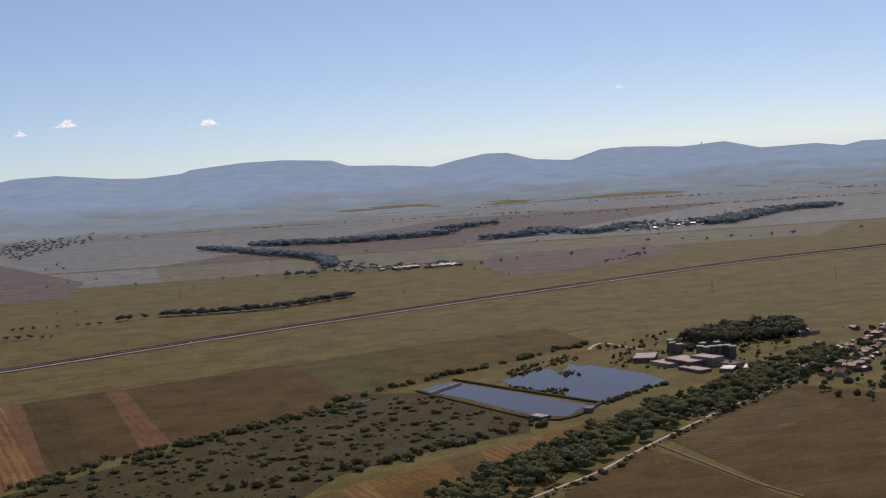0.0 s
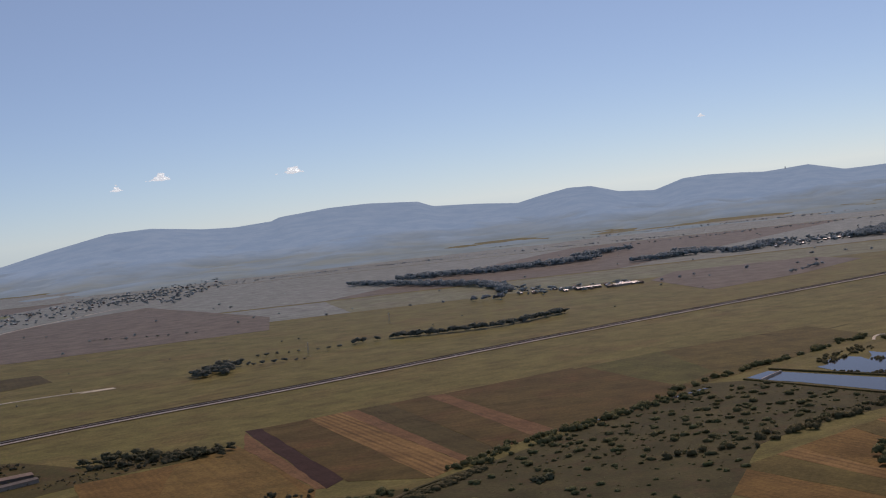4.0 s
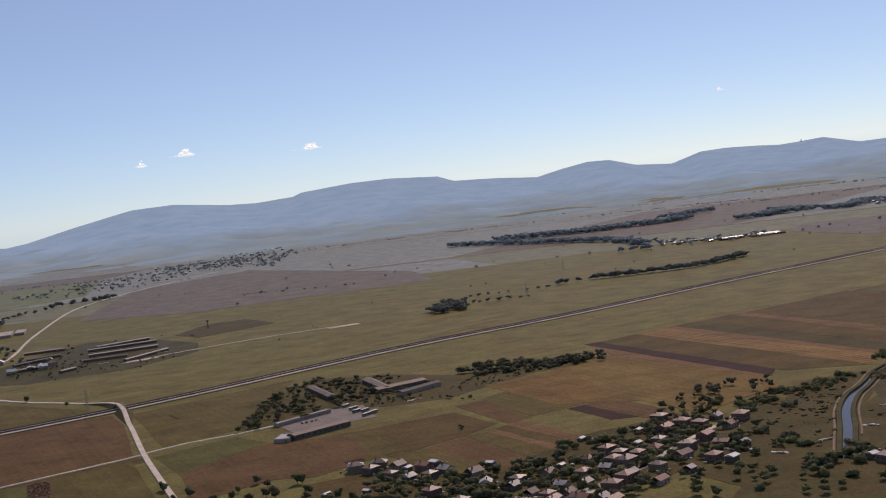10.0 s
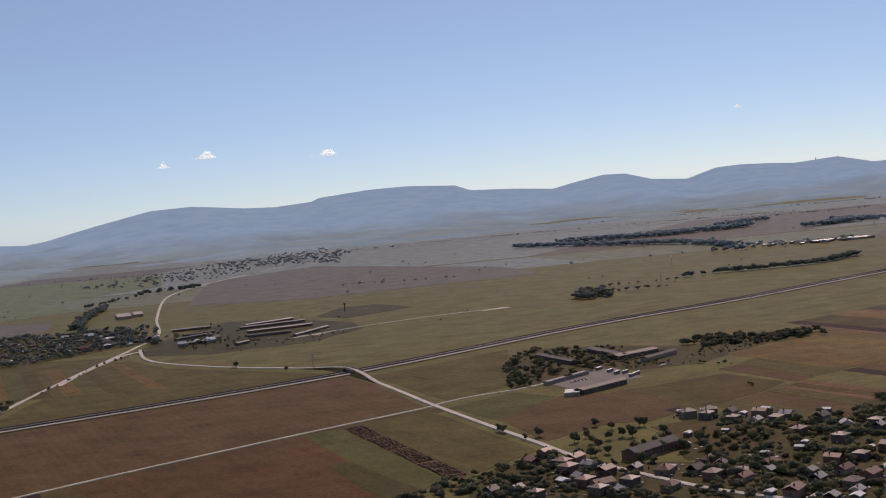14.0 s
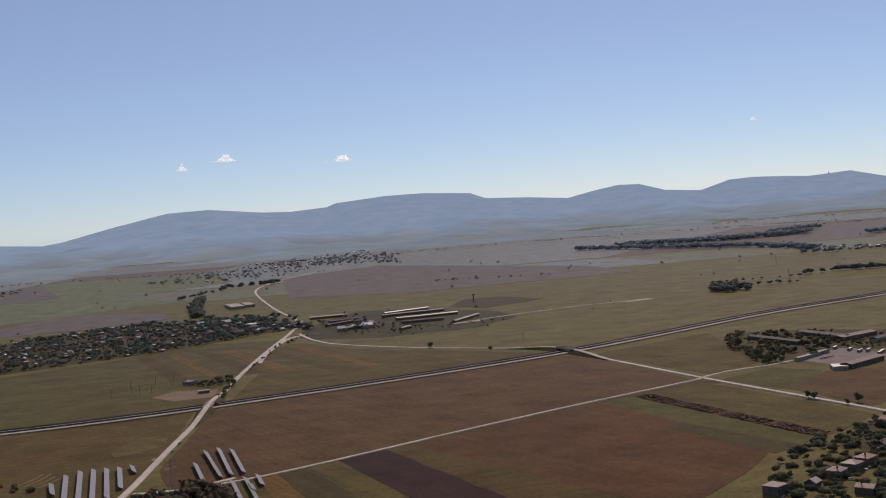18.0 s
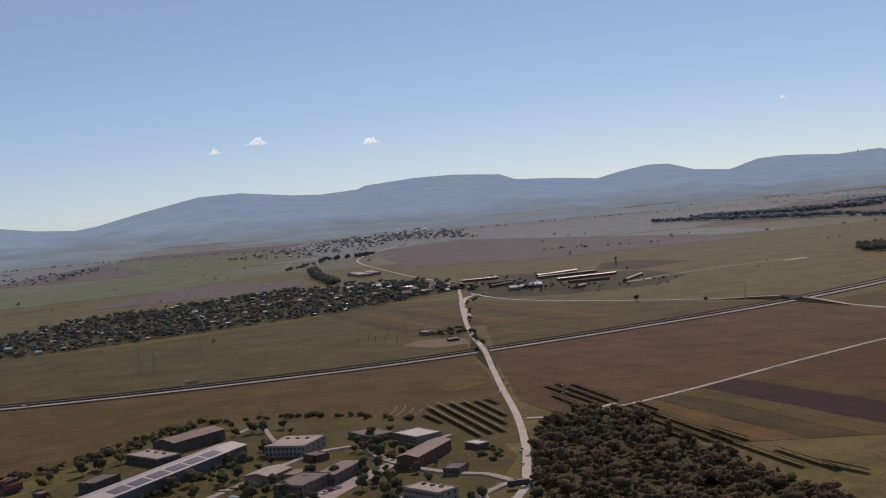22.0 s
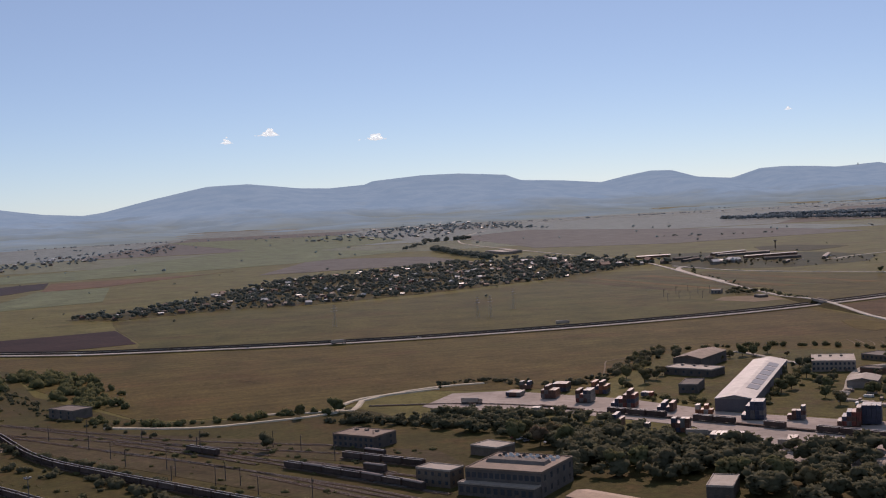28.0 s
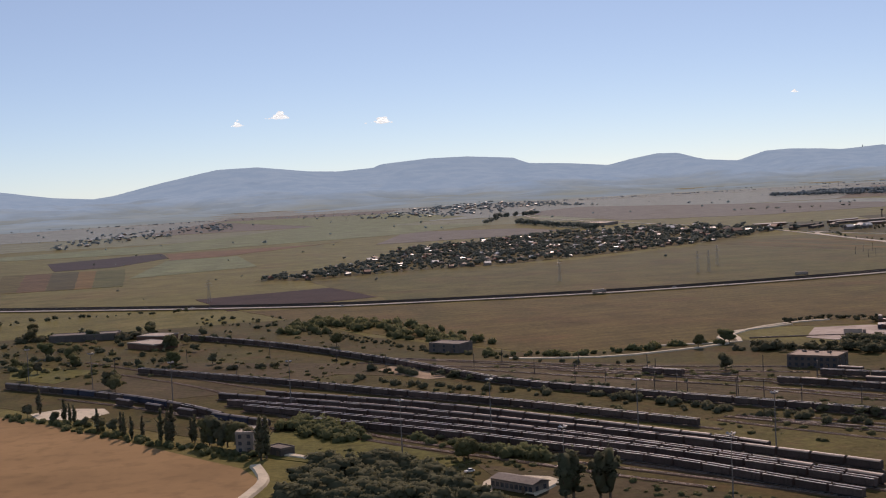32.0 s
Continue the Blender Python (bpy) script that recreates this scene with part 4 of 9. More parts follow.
def planted(name, spots, kinds, mat, label, category="trees", wide=1.0):
    """One mesh of many plants; spots: x, y, height."""
    rnd = random.Random(name + label)
    V, F, N, k = [], [], [], 0
    for x, y, h in spots:
        v, f, m = rnd.choice(kinds)
        a = rnd.uniform(0, 6.283)
        c, s = math.cos(a), math.sin(a)
        w = h * wide * rnd.uniform(0.85, 1.25)
        V.append(np.stack([x + w * (c * v[:, 0] - s * v[:, 1]), y + w * (s * v[:, 0] + c * v[:, 1]), h * v[:, 2] - 0.05 * h], 1))
        N.append(np.stack([c * m[:, 0] - s * m[:, 1], s * m[:, 0] + c * m[:, 1], m[:, 2]], 1))
        F.append(f + k)
        k += len(v)
    return tagged(new(name, tri_mesh(name, np.concatenate(V), np.concatenate(F), mat, np.concatenate(N))), label, category, kind="stuff")


def along(pts, width, gap, lo, hi, seed, skip=0.0):
    """Spots along a line."""
    rnd = random.Random(seed)
    line = curve_points(pts, gap)
    out = []
    for q in line:
        for _ in range(max(1, int(width / gap))):
            if rnd.random() > skip:
                out.append((q.x + rnd.uniform(-0.5, 0.5) * width, q.y + rnd.uniform(-0.5, 0.5) * width + rnd.uniform(-0.3, 0.3) * gap, rnd.uniform(lo, hi)))
    return out


def inside(x, y, poly):
    hit = False
    for i in range(len(poly)):
        (a, b), (c, d) = poly[i], poly[i - 1]
        if (b > y) != (d > y) and x < (c - a) * (y - b) / (d - b) + a:
            hit = not hit
    return hit


def within(poly, n, lo, hi, seed, power=1.0):
    rnd = random.Random(seed)
    xs, ys = [p[0] for p in poly], [p[1] for p in poly]
    out = []
    while len(out) < n:
        x, y = rnd.uniform(min(xs), max(xs)), rnd.uniform(min(ys), max(ys))
        if inside(x, y, poly):
            out.append((x, y, lo + (hi - lo) * rnd.random() ** power))
    return out


# far belts, distance haze put into their leaf colours
planted("far_trees", along([(-347.5, 993.0), (-310.5, 1001.6), (-269.9, 998.7)], 4, 7, 2, 4, 1, 0.2) + along([(-266.6, 1021.0), (-243.1, 1027.0)], 6, 5, 4, 6.5, 2) + along([(-230.4, 1031.4), (-146.6, 1036.3), (-84.3, 1096.0)], 7, 3.2, 3.5, 7, 3, 0.05), FAR_KINDS, LEAF_HALF_HAZED, "ragged line of dark field trees", wide=1.4)
planted("far_woods", along([(-267.1, 1878.3), (-131.8, 1836.4), (-2.1, 1872.8)], 46, 6.0, 7, 10, 4) + along([(-346.0, 1856.8), (-252.2, 1715.0), (-153.0, 1543.9), (-128.5, 1416.9)], 18, 6, 6, 9, 5) + along([(-1.8, 1985.6), (70.5, 2045.6)], 36, 6.5, 7, 10, 6, 0.05) + along([(65.1, 1706.2), (127.9, 1738.9)], 36, 6, 7, 10, 7) + along([(134.4, 1823.1), (192.0, 1697.0), (260.8, 1808.0)], 26, 6.5, 6, 9, 8, 0.1), DISTANT_KINDS, LEAF_HAZED, "dark woodland belts far out on the plain", "woods", 1.45)
planted("far_woods", along([(372.2, 1734.2), (487.2, 1913.7), (587.1, 1965.3)], 46, 6.5, 7, 10, 9) + along([(256.8, 1729.3), (360.0, 1748.9)], 20, 12, 5, 8, 10, 0.3) + along([(157.5, 1259.0), (208.2, 1332.7)], 4, 7, 3, 5, 11, 0.1), DISTANT_KINDS, LEAF_HAZED, "dark woodland belts far out on the plain", "woods", 1.45)
planted("far_trees", along([(-168.3, 1331.5), (-136.9, 1322.6)], 8, 6, 6, 9, 12) + along([(-362.5, 1331.8), (-289.9, 1350.3), (-206.4, 1350.8)], 20, 26, 3, 6, 13, 0.4) + along([(19.7, 1322.0), (105.4, 1370.8), (215.0, 1374.5)], 12, 22, 3, 6, 14, 0.35) + along([(239.5, 1486.1), (396.8, 1461.8), (486.0, 1498.0)], 8, 20, 3, 6, 15, 0.3), FAR_KINDS, LEAF_HAZED, "single far trees along field tracks", wide=1.2)
planted("grove", within([(-378.7, 918.4), (-367.0, 961.6), (-347.0, 948.5), (-346.7, 891.2), (-371.4, 888.5)], 40, 4, 7.5, 16) + along([(-340.9, 940.8), (-296.8, 938.8)], 3, 7, 2, 4, 17), FAR_KINDS, LEAF_HALF_HAZED, "dark island of trees in the meadow", wide=1.5)
planted("far_trees", along([(-851.5, 1486.7), (-789.0, 1544.5)], 12, 7, 6, 10, 18) + along([(-881.0, 1343.8), (-848.7, 1474.9)], 6, 9, 4, 7, 19, 0.3) + along([(-586.1, 1341.1), (-458.0, 1296.2)], 6, 10, 1.5, 3.5, 20, 0.3) + within([(-1200, 480), (-100, 950), (100, 1250), (-1300, 1000)], 50, 0.8, 2.2, 22), FAR_KINDS, LEAF_HALF_HAZED, "scattered far field trees", wide=1.3)
planted("far_trees", within([(-1500, 1100), (200, 1250), (500, 2100), (-1500, 2100)], 90, 1.8, 3.6, 21), FAR_KINDS, LEAF_HAZED, "scattered small trees on the far plain", wide=1.4)
planted("far_woods", along([(-1900, 2050), (-1300, 2150), (-900, 2050)], 50, 9, 1.5, 3, 23, 0.7) + along([(-900, 2300), (-300, 2420), (200, 2350)], 40, 8, 1.6, 3.2, 24, 0.7) + along([(100, 2200), (600, 2250), (1000, 2150)], 40, 8, 1.6, 3.2, 25, 0.7) + along([(-200, 2700), (400, 2650), (1100, 2500)], 40, 8, 2, 3.6, 26, 0.7), DISTANT_KINDS, LEAF_HAZED, "low woodland belts under the hills", "woods", 1.8)
# dark hedge along the far side of the motorway
def beside(pts, off, step):
    """Points along a line, off metres to its right."""
    line = curve_points(pts, step)
    out = []
    for i in range(len(line) - 1):
        t = (line[i + 1] - line[i]).normalized()
        out.append((line[i].x + t.y * off, line[i].y - t.x * off))
    return out


rnd = random.Random(77)
planted("motorway_hedge", [(x + rnd.uniform(-0.3, 0.3), y + rnd.uniform(-0.5, 0.5), rnd.uniform(0.6, 1.1) * (1.0 if x < -740 else 0.5)) for x, y in beside(HIGHWAY[:13], -7.0, 2.2) if x < -560 and math.dist((x, y), (-720, 482)) > 9 and math.dist((x, y), (-548, 580)) > 9], WEED_KINDS, LEAF_DRY, "low dark hedge along the motorway", "hedge", 1.6)
planted("median_shrubs", [(x + rnd.uniform(-0.4, 0.4), y + rnd.uniform(-0.5, 0.5), rnd.uniform(0.22, 0.4)) for x, y in beside(HIGHWAY[:13], -0.1, 3.6) if x < -480], WEED_KINDS, LEAF_DRY, "low dark shrubs on the motorway median", "shrubs", 2.6)
# river and marsh
planted("river_trees", along([(-2.6, 403.5), (7.1, 424.9), (26.2, 452.1), (55.2, 489.5), (88.9, 531.2), (124.0, 571.2), (166.4, 623.5), (197.2, 661.0)], 26, 3.3, 3.0, 5.8, 30), FAR_KINDS + NEAR_KINDS[:1], LEAF, "dense belt of riverside trees", wide=1.25)
planted("river_bushes", along([(x + 2.2, y - 1.6) for x, y in RIVER_ROAD], 2.4, 2.2, 0.8, 2.4, 29, 0.25), BUSH_KINDS + FAR_KINDS, LEAF, "bushes along the river road", "bushes", 1.2)
planted("woods", within([(134.7, 742.0), (172.0, 768.2), (214.7, 786.7), (201.0, 726.0), (168.4, 711.6), (144.0, 715.7)], 150, 4.5, 8.5, 31), FAR_KINDS, LEAF_DARK, "dense dark wood behind the old works", "woods", 1.3)
planted("hedge", along([(-159.1, 475.6), (-139.9, 500.0), (-115.1, 532.1), (-77.9, 578.1), (-42.1, 630.9), (0.5, 672.5), (48.7, 716.0), (82.8, 748.8)], 6, 4, 1.5, 4, 32, 0.1), BUSH_KINDS, LEAF_PALE, "bushy hedge along the stream", "hedge", 1.4)
planted("marsh_bushes", within([(-151.5, 478.7), (-114.2, 527.8), (-76.9, 570.4), (-41.5, 618.8), (-15.3, 617.2), (4.7, 585.4), (32.7, 540.5), (27.7, 519.7), (-35.9, 476.5), (-65.3, 440.7), (-150.3, 447.4)], 560, 0.3, 2.4, 33, 2.8), BUSH_KINDS, LEAF_PALE, "scattered bushes in the marsh", "bushes", 1.7)
planted("marsh_bushes", within([(-193.4, 414.0), (-168.8, 462.9), (-107.3, 524.9), (-42.5, 589.4), (-20.3, 537.5), (-75.1, 377.3), (-134.6, 390.7), (-149.7, 373.3), (-189.7, 360.5)], 190, 0.3, 2.2, 34, 3.0), BUSH_KINDS, LEAF_PALE, "scattered dry bushes in the marsh", "bushes", 1.7)
planted("hedge", along([(-44.1, 472.6), (-19.2, 490.1), (5.4, 510.5), (33.3, 532.3)], 9, 4, 2, 4.2, 35) + along([(-83.3, 454.0), (-51.5, 462.0)], 9, 5, 2, 4, 36), BUSH_KINDS, LEAF, "bushy edge of the marsh", "hedge")
planted("reeds", along([(29.0, 622.9), (44.1, 604.2), (54.1, 583.9)], 3, 1.6, 0.8, 1.8, 37) + within([(44.4, 608.5), (54.4, 613.9), (56.2, 604.4), (47.5, 597.3)], 24, 0.8, 1.6, 38) + within([(25.3, 659.8), (40.1, 684.4), (65.3, 707.2), (71.5, 692.8), (48.0, 668.7), (30.4, 647.8)], 90, 0.8, 2.4, 39) + within([(53.9, 652.5), (64.6, 657.1), (66.1, 644.6), (56.8, 638.1)], 24, 0.8, 1.8, 40) + along([(101.7, 606.2), (86.2, 589.7), (67.5, 567.5)], 4, 2, 1, 2.6, 41), BUSH_KINDS, LEAF, "reed beds in and round the ponds", "reeds")

# rough meadows on both sides of the canal
CLUMPS = [(-175.4, 374.0), (-179.0, 371.0), (-194.2, 341.7), (-188.9, 340.6), (-163.3, 377.2), (-163.7, 408.3), (-134.3, 438.0), (-131.0, 441.0), (-245.0, 343.0), (-247.5, 340.0), (-226.0, 425.4), (-230.4, 396.3), (-252.2, 356.1), (-237.3, 407.7), (-232.3, 320.9), (-229.0, 317.0), (-233.0, 312.0), (-251.2, 300.0), (-245.2, 302.5)]
rnd = random.Random(31)
planted("canal_thicket", [(x + rnd.uniform(-2.2, 2.2), y + rnd.uniform(-2.6, 2.6), rnd.uniform(1.2, 3.0)) for x, y in CLUMPS for _ in range(7)], BUSH_KINDS + FAR_KINDS, LEAF_DARK, "dark bush clumps in the canal meadows", "bushes", 1.3)
planted("canal_weeds", within([(-230.7, 407.3), (-213.2, 441.7), (-190.0, 440.0), (-206.0, 405.0), (-223.0, 362.0), (-236.0, 320.0), (-256.0, 330.0), (-250.0, 380.0)], 260, 0.25, 1.3, 201, 2.2) + within([(-192.0, 400.0), (-185.4, 358.4), (-114.7, 367.5), (-94.1, 354.4), (-127.9, 290.0), (-215.0, 330.0), (-210.0, 372.0)], 200, 0.25, 1.2, 202, 2.2) + along([(-184.0, 430.0), (-172.0, 450.0), (-158.0, 470.0)], 5, 1.6, 0.8, 2.2, 203), WEED_KINDS, LEAF, "low weeds and brush in the canal meadows", "weeds", 1.8)


BOARDS = plain("pale_boards", (0.6, 0.55, 0.5), 0.8, 0.2, stain=0.35, scale=0.6, island=0.3)
CLODS = plain("soil_clods", (0.155, 0.1, 0.072), 0.95, 0.03, stain=0.4, scale=0.6, island=0.45)


def rubble(x, y, length, ang, seed, n=14, mat=BOARDS, label="pale heap of broken boards and sheets in the grass", big=1.0):
    """A line of pale broken boards and sheets."""
    r = random.Random(seed)
    bm = bmesh.new()
    for k in range(n):
        u = (k + r.uniform(0.1, 0.9)) / n - 0.5
        m = pose(u * length, r.uniform(-0.5, 0.5), 0.12 + r.uniform(0, 0.25), r.uniform(-14, 14), r.uniform(-14, 14), r.uniform(-35, 35))
        bmesh.ops.create_cube(bm, size=1.0, matrix=m @ Matrix.Diagonal((big * r.uniform(0.7, 1.8), big * r.uniform(0.4, 0.9), big * r.uniform(0.1, 0.3), 1)))
    me = bpy.data.meshes.new("rubble_heap")
    bm.to_mesh(me)
    bm.free()
    me.materials.append(mat)
    tagged(new("rubble_heap", me), label, "rubble", kind="stuff").matrix_basis = pose(x, y, 0.1, 0, 0, ang)


for k, (x, y, length, ang) in enumerate(((-197.0, 376.3, 11.5, -2), (-185.6, 375.8, 5.0, -48), (-215.9, 346.4, 4.5, -30), (-236.0, 333.0, 4.0, 20), (-262.0, 331.0, 5.0, -40), (-254.0, 322.0, 5.0, -35), (-268.0, 335.0, 4.0, -60), (-607.0, 812.0, 7.0, 30), (-628.0, 846.0, 8.0, 35), (-652.0, 838.0, 7.0, 60), (-571.0, 840.0, 8.0, 32), (-378.0, 507.0, 7.0, 25))):
    rubble(x, y, length, ang, 500 + k)
for k in range(5):
    for j in range(4):
        u, v = (j + 0.5) / 4, 0.12 + 0.19 * k
        a, b = Vector((-531.1, 410.9)).lerp(Vector((-489.6, 298.3)), u), Vector((-523.4, 415.9)).lerp(Vector((-481.8, 300.8)), u)
        q = a.lerp(b, v)
        rubble(q.x, q.y, 27, -70.0, 540 + 5 * j + k, 34, CLODS, "ragged row of turned-up soil and stones", 0.95)

# ---- buildings ----
WHITE = plain("white_render", (0.31, 0.26, 0.225), 0.85, 0.2, stain=0.25, scale=0.4, vary=0.12)
CREAM = plain("cream_render", (0.2, 0.155, 0.12), 0.85, 0.2, stain=0.3, scale=0.4, vary=0.2)
GREYWALL = plain("grey_concrete_wall", (0.14, 0.118, 0.105), 0.9, 0.2, stain=0.35, scale=0.4, vary=0.15)
BLUEWALL = plain("blue_sheet_wall", (0.135, 0.12, 0.13), 0.6, 0.4, stain=0.25, scale=0.4)
BRICKWALL = plain("brick_wall", (0.19, 0.105, 0.075), 0.9, 0.15, stain=0.3, scale=0.6)
TILE = plain("clay_roof_tile", (0.23, 0.1, 0.065), 0.55, 0.35, stain=0.4, scale=0.5, vary=0.3)
TILE_OLD = plain("old_roof_tile", (0.17, 0.115, 0.088), 0.55, 0.35, stain=0.4, scale=0.5, vary=0.3)
# sheet roof with the sun's glint painted in as a near-white base
GLINT_SHEET = plain("glint_sheet_roof", (0.66, 0.64, 0.62), 0.5, 0.4, 0.1, stain=0.3, scale=0.3, vary=0.15)
TAN_ROOF = plain("tan_sheet_roof", (0.4, 0.26, 0.17), 0.7, 0.3, stain=0.3, scale=0.3)
SHEET = plain("zinc_sheet_roof", (0.36, 0.33, 0.31), 0.55, 0.4, 0.0, stain=0.3, scale=0.3, vary=0.15)
PALE_ROOF = plain("pale_flat_roof", (0.4, 0.34, 0.29), 0.75, 0.25, stain=0.3, scale=0.3)
BITUMEN = plain("bitumen_roof", (0.2, 0.17, 0.15), 0.9, 0.2, stain=0.35, scale=0.3, vary=0.15)
RUST_ROOF = plain("rusty_sheet_roof", (0.24, 0.17, 0.13), 0.75, 0.25, stain=0.35, scale=0.3)
GLASS = plain("window_glass", (0.05, 0.06, 0.075), 0.15, 0.5, stain=0.1, scale=0.5)
DOOR = plain("door_paint", (0.16, 0.11, 0.08), 0.7, 0.3, stain=0.3, scale=1)
STEEL = plain("galvanised_steel", (0.42, 0.42, 0.43), 0.5, 0.4, 0.4, stain=0.25, scale=1.0)
DARKSTEEL = plain("dark_steel", (0.09, 0.08, 0.075), 0.7, 0.3, stain=0.3, scale=1.0)


def add_box(bm, lo, hi, m=None):
    r = bmesh.ops.create_cube(bm, size=1.0)
    for v in r["verts"]:
        v.co = Vector([lo[k] + (v.co[k] + 0.5) * (hi[k] - lo[k]) for k in range(3)])
        if m is not None:
            v.co = m @ v.co
    return r["verts"]


def box_mesh(name, lo, hi, mat, bevel=0.0):
    bm = bmesh.new()
    add_box(bm, lo, hi)
    if bevel:
        bmesh.ops.bevel(bm, geom=bm.edges[:], offset=bevel, segments=1, affect="EDGES")
    me = bpy.data.meshes.new(name)
    bm.to_mesh(me)
    bm.free()
    me.materials.append(mat)
    return me


def child(name, mesh, parent, m=None, label=""):
    ob = new(name, mesh)
    ob.parent = parent
    if m is not None:
        ob.matrix_basis = m
    if label:
        ob["label"] = label
    return ob


PANE = box_mesh("window", (-0.5, -0.06, -0.5), (0.5, 0.03, 0.5), GLASS)
LEAFDOOR = box_mesh("door", (-0.5, -0.06, 0), (0.5, 0.03, 1), DOOR)


def gable_mesh(name, L, W, h, eave, over, mat, hip=0.0, thick=0.12):
    """A pitched roof slab over an L by W plan, ridge along x; hip: how far the ridge ends stand in."""
    a, b = L / 2 + over, W / 2 + over
    r = max(0.0, L / 2 + over - hip)
    out = []
    for dz in (0.0, thick):
        out += [(-a, -b, eave + dz), (a, -b, eave + dz), (a, b, eave + dz), (-a, b, eave + dz), (-r, 0, eave + h + dz), (r, 0, eave + h + dz)]
    fs = [(6, 7, 11, 10), (8, 9, 10, 11), (7, 8, 11), (9, 6, 10), (0, 4, 5, 1), (2, 5, 4, 3), (1, 5, 2), (3, 4, 0), (0, 1, 7, 6), (1, 2, 8, 7), (2, 3, 9, 8), (3, 0, 6, 9)]
    return shell(name, out, fs, mat)


def wall_mesh(name, L, W, H, mat, ridge=0.0):
    """Walls; with ridge, gables rise to it."""
    a, b = L / 2, W / 2
    v = [(-a, -b, -0.3), (a, -b, -0.3), (a, b, -0.3), (-a, b, -0.3), (-a, -b, H), (a, -b, H), (a, b, H), (-a, b, H)]
    if ridge:
        v += [(-a, 0, H + ridge), (a, 0, H + ridge)]
        f = [(0, 1, 5, 4), (2, 3, 7, 6), (1, 2, 6, 9, 5), (3, 0, 4, 8, 7), (4, 5, 9, 8), (6, 7, 8, 9)]
    else:
        f = [(0, 1, 5, 4), (2, 3, 7, 6), (1, 2, 6, 5), (3, 0, 4, 7), (4, 5, 6, 7)]
    return shell(name, v, f, mat)


def flat_roof_mesh(name, L, W, H, mat, lip=0.18):
    """A flat roof sheet inside a raised parapet."""
    bm = bmesh.new()
    a, b = L / 2 + 0.05, W / 2 + 0.05
    add_box(bm, (-a + lip, -b + lip, H + 0.01), (a - lip, b - lip, H + 0.08))
    for lo, hi in (((-a, -b, H - 0.15), (a, -b + lip, H + 0.25)), ((-a, b - lip, H - 0.15), (a, b, H + 0.25)), ((-a, -b + lip, H - 0.15), (-a + lip, b - lip, H + 0.25)), ((a - lip, -b + lip, H - 0.15), (a, b - lip, H + 0.25))):
        add_box(bm, lo, hi)
    me = bpy.data.meshes.new(name)
    bm.to_mesh(me)
    bm.free()
    me.materials.append(mat)
    return me


def windows_on(parent, L, W, rows, cols, base, storey, size=(0.7, 0.75), ends=0):
    for r in range(rows):
        z = base + storey * (r + 0.5)
        for c in range(cols):
            x = -L / 2 + L * (c + 0.5) / cols
            child("window", PANE, parent, pose(x, -W / 2, z) @ Matrix.Diagonal((size[0], 1, size[1], 1)))
        for c in range(ends):
            y = -W / 2 + W * (c + 0.5) / ends
            child("window", PANE, parent, pose(L / 2, y, z, 0, 0, 90) @ Matrix.Diagonal((size[0], 1, size[1], 1)))


def building(name, label, abc, H, wall, roof, style="flat", rise=1.0, rows=0, cols=0, ends=0, category="building", along_b=False, door=True, extra=None, size=(0.7, 0.75)):
    """A building on the plan's three corners a, b (its front) and c (behind b)."""
    a, b, c = [Vector(q) for q in abc]
    u = (b - a).normalized()
    w = Vector((-u.y, u.x))
    L, W = (b - a).length, max(1.5, abs((c - b).dot(w)))
    if (c - b).length > L:
        w = (c - b).normalized()
        u = Vector((w.y, -w.x))
        L, W = max(1.5, abs((b - a).dot(u))), (c - b).length
    mid = b - u * L / 2 + w * W / 2
    ob = holder(name, label, category)
    ang = math.degrees(math.atan2(u.y, u.x))
    ob.matrix_basis = pose(mid.x, mid.y, 0, 0, 0, ang)
    if style == "flat":
        child("wall", wall_mesh("wall", L, W, H, wall), ob)
        child("roof", flat_roof_mesh("roof", L, W, H, roof), ob)
    else:
        turn = Matrix.Identity(4)
        if style == "gable_deep":
            turn = pose(0, 0, 0, 0, 0, 90)
        l, k = (W, L) if style == "gable_deep" else (L, W)
        hip = k * 0.5 if style == "hip" else 0.0
        child("wall", wall_mesh("wall", l, k, H, wall, 0.0 if hip else rise), ob, turn)
        child("roof", gable_mesh("roof", l, k, rise, H + 0.02, 0.15, roof, hip), ob, turn)
    if rows:
        windows_on(ob, L, W, rows, cols, 0.25, (H - 0.3) / rows, size, ends)
    if door:
        child("door", LEAFDOOR, ob, pose(L * 0.28, -W / 2 - 0.01, 0) @ Matrix.Diagonal((0.8, 1, 1.1, 1)))
    if extra:
        extra(ob, L, W, H)
    return ob


PANEL_BLUE = plain("solar_panel", (0.06, 0.06, 0.075), 0.35, 0.35, stain=0.1, scale=1)
PANEL_BACK = plain("solar_panel_back", (0.58, 0.52, 0.44), 0.6, 0.3, stain=0.15, scale=1)


def hall_solar(ob, L, W, H):
    """Panels in blocks on the slope that faces away from the hall's front, and a pale ridge strip."""
    for k in range(6):
        y = -W * 0.32 + W * 0.68 * k / 6
        bm = bmesh.new()
        add_box(bm, (0.12 * L, y, 0), (0.42 * L, y + W * 0.095, 0.06))
        for v in bm.verts:
            v.co.z += H + 1.0 * (1 - abs(v.co.x) / (L / 2)) + 0.2
        part("solar_panel", bm, PANEL_BLUE, ob, "dark blue solar panel field on a roof slope")


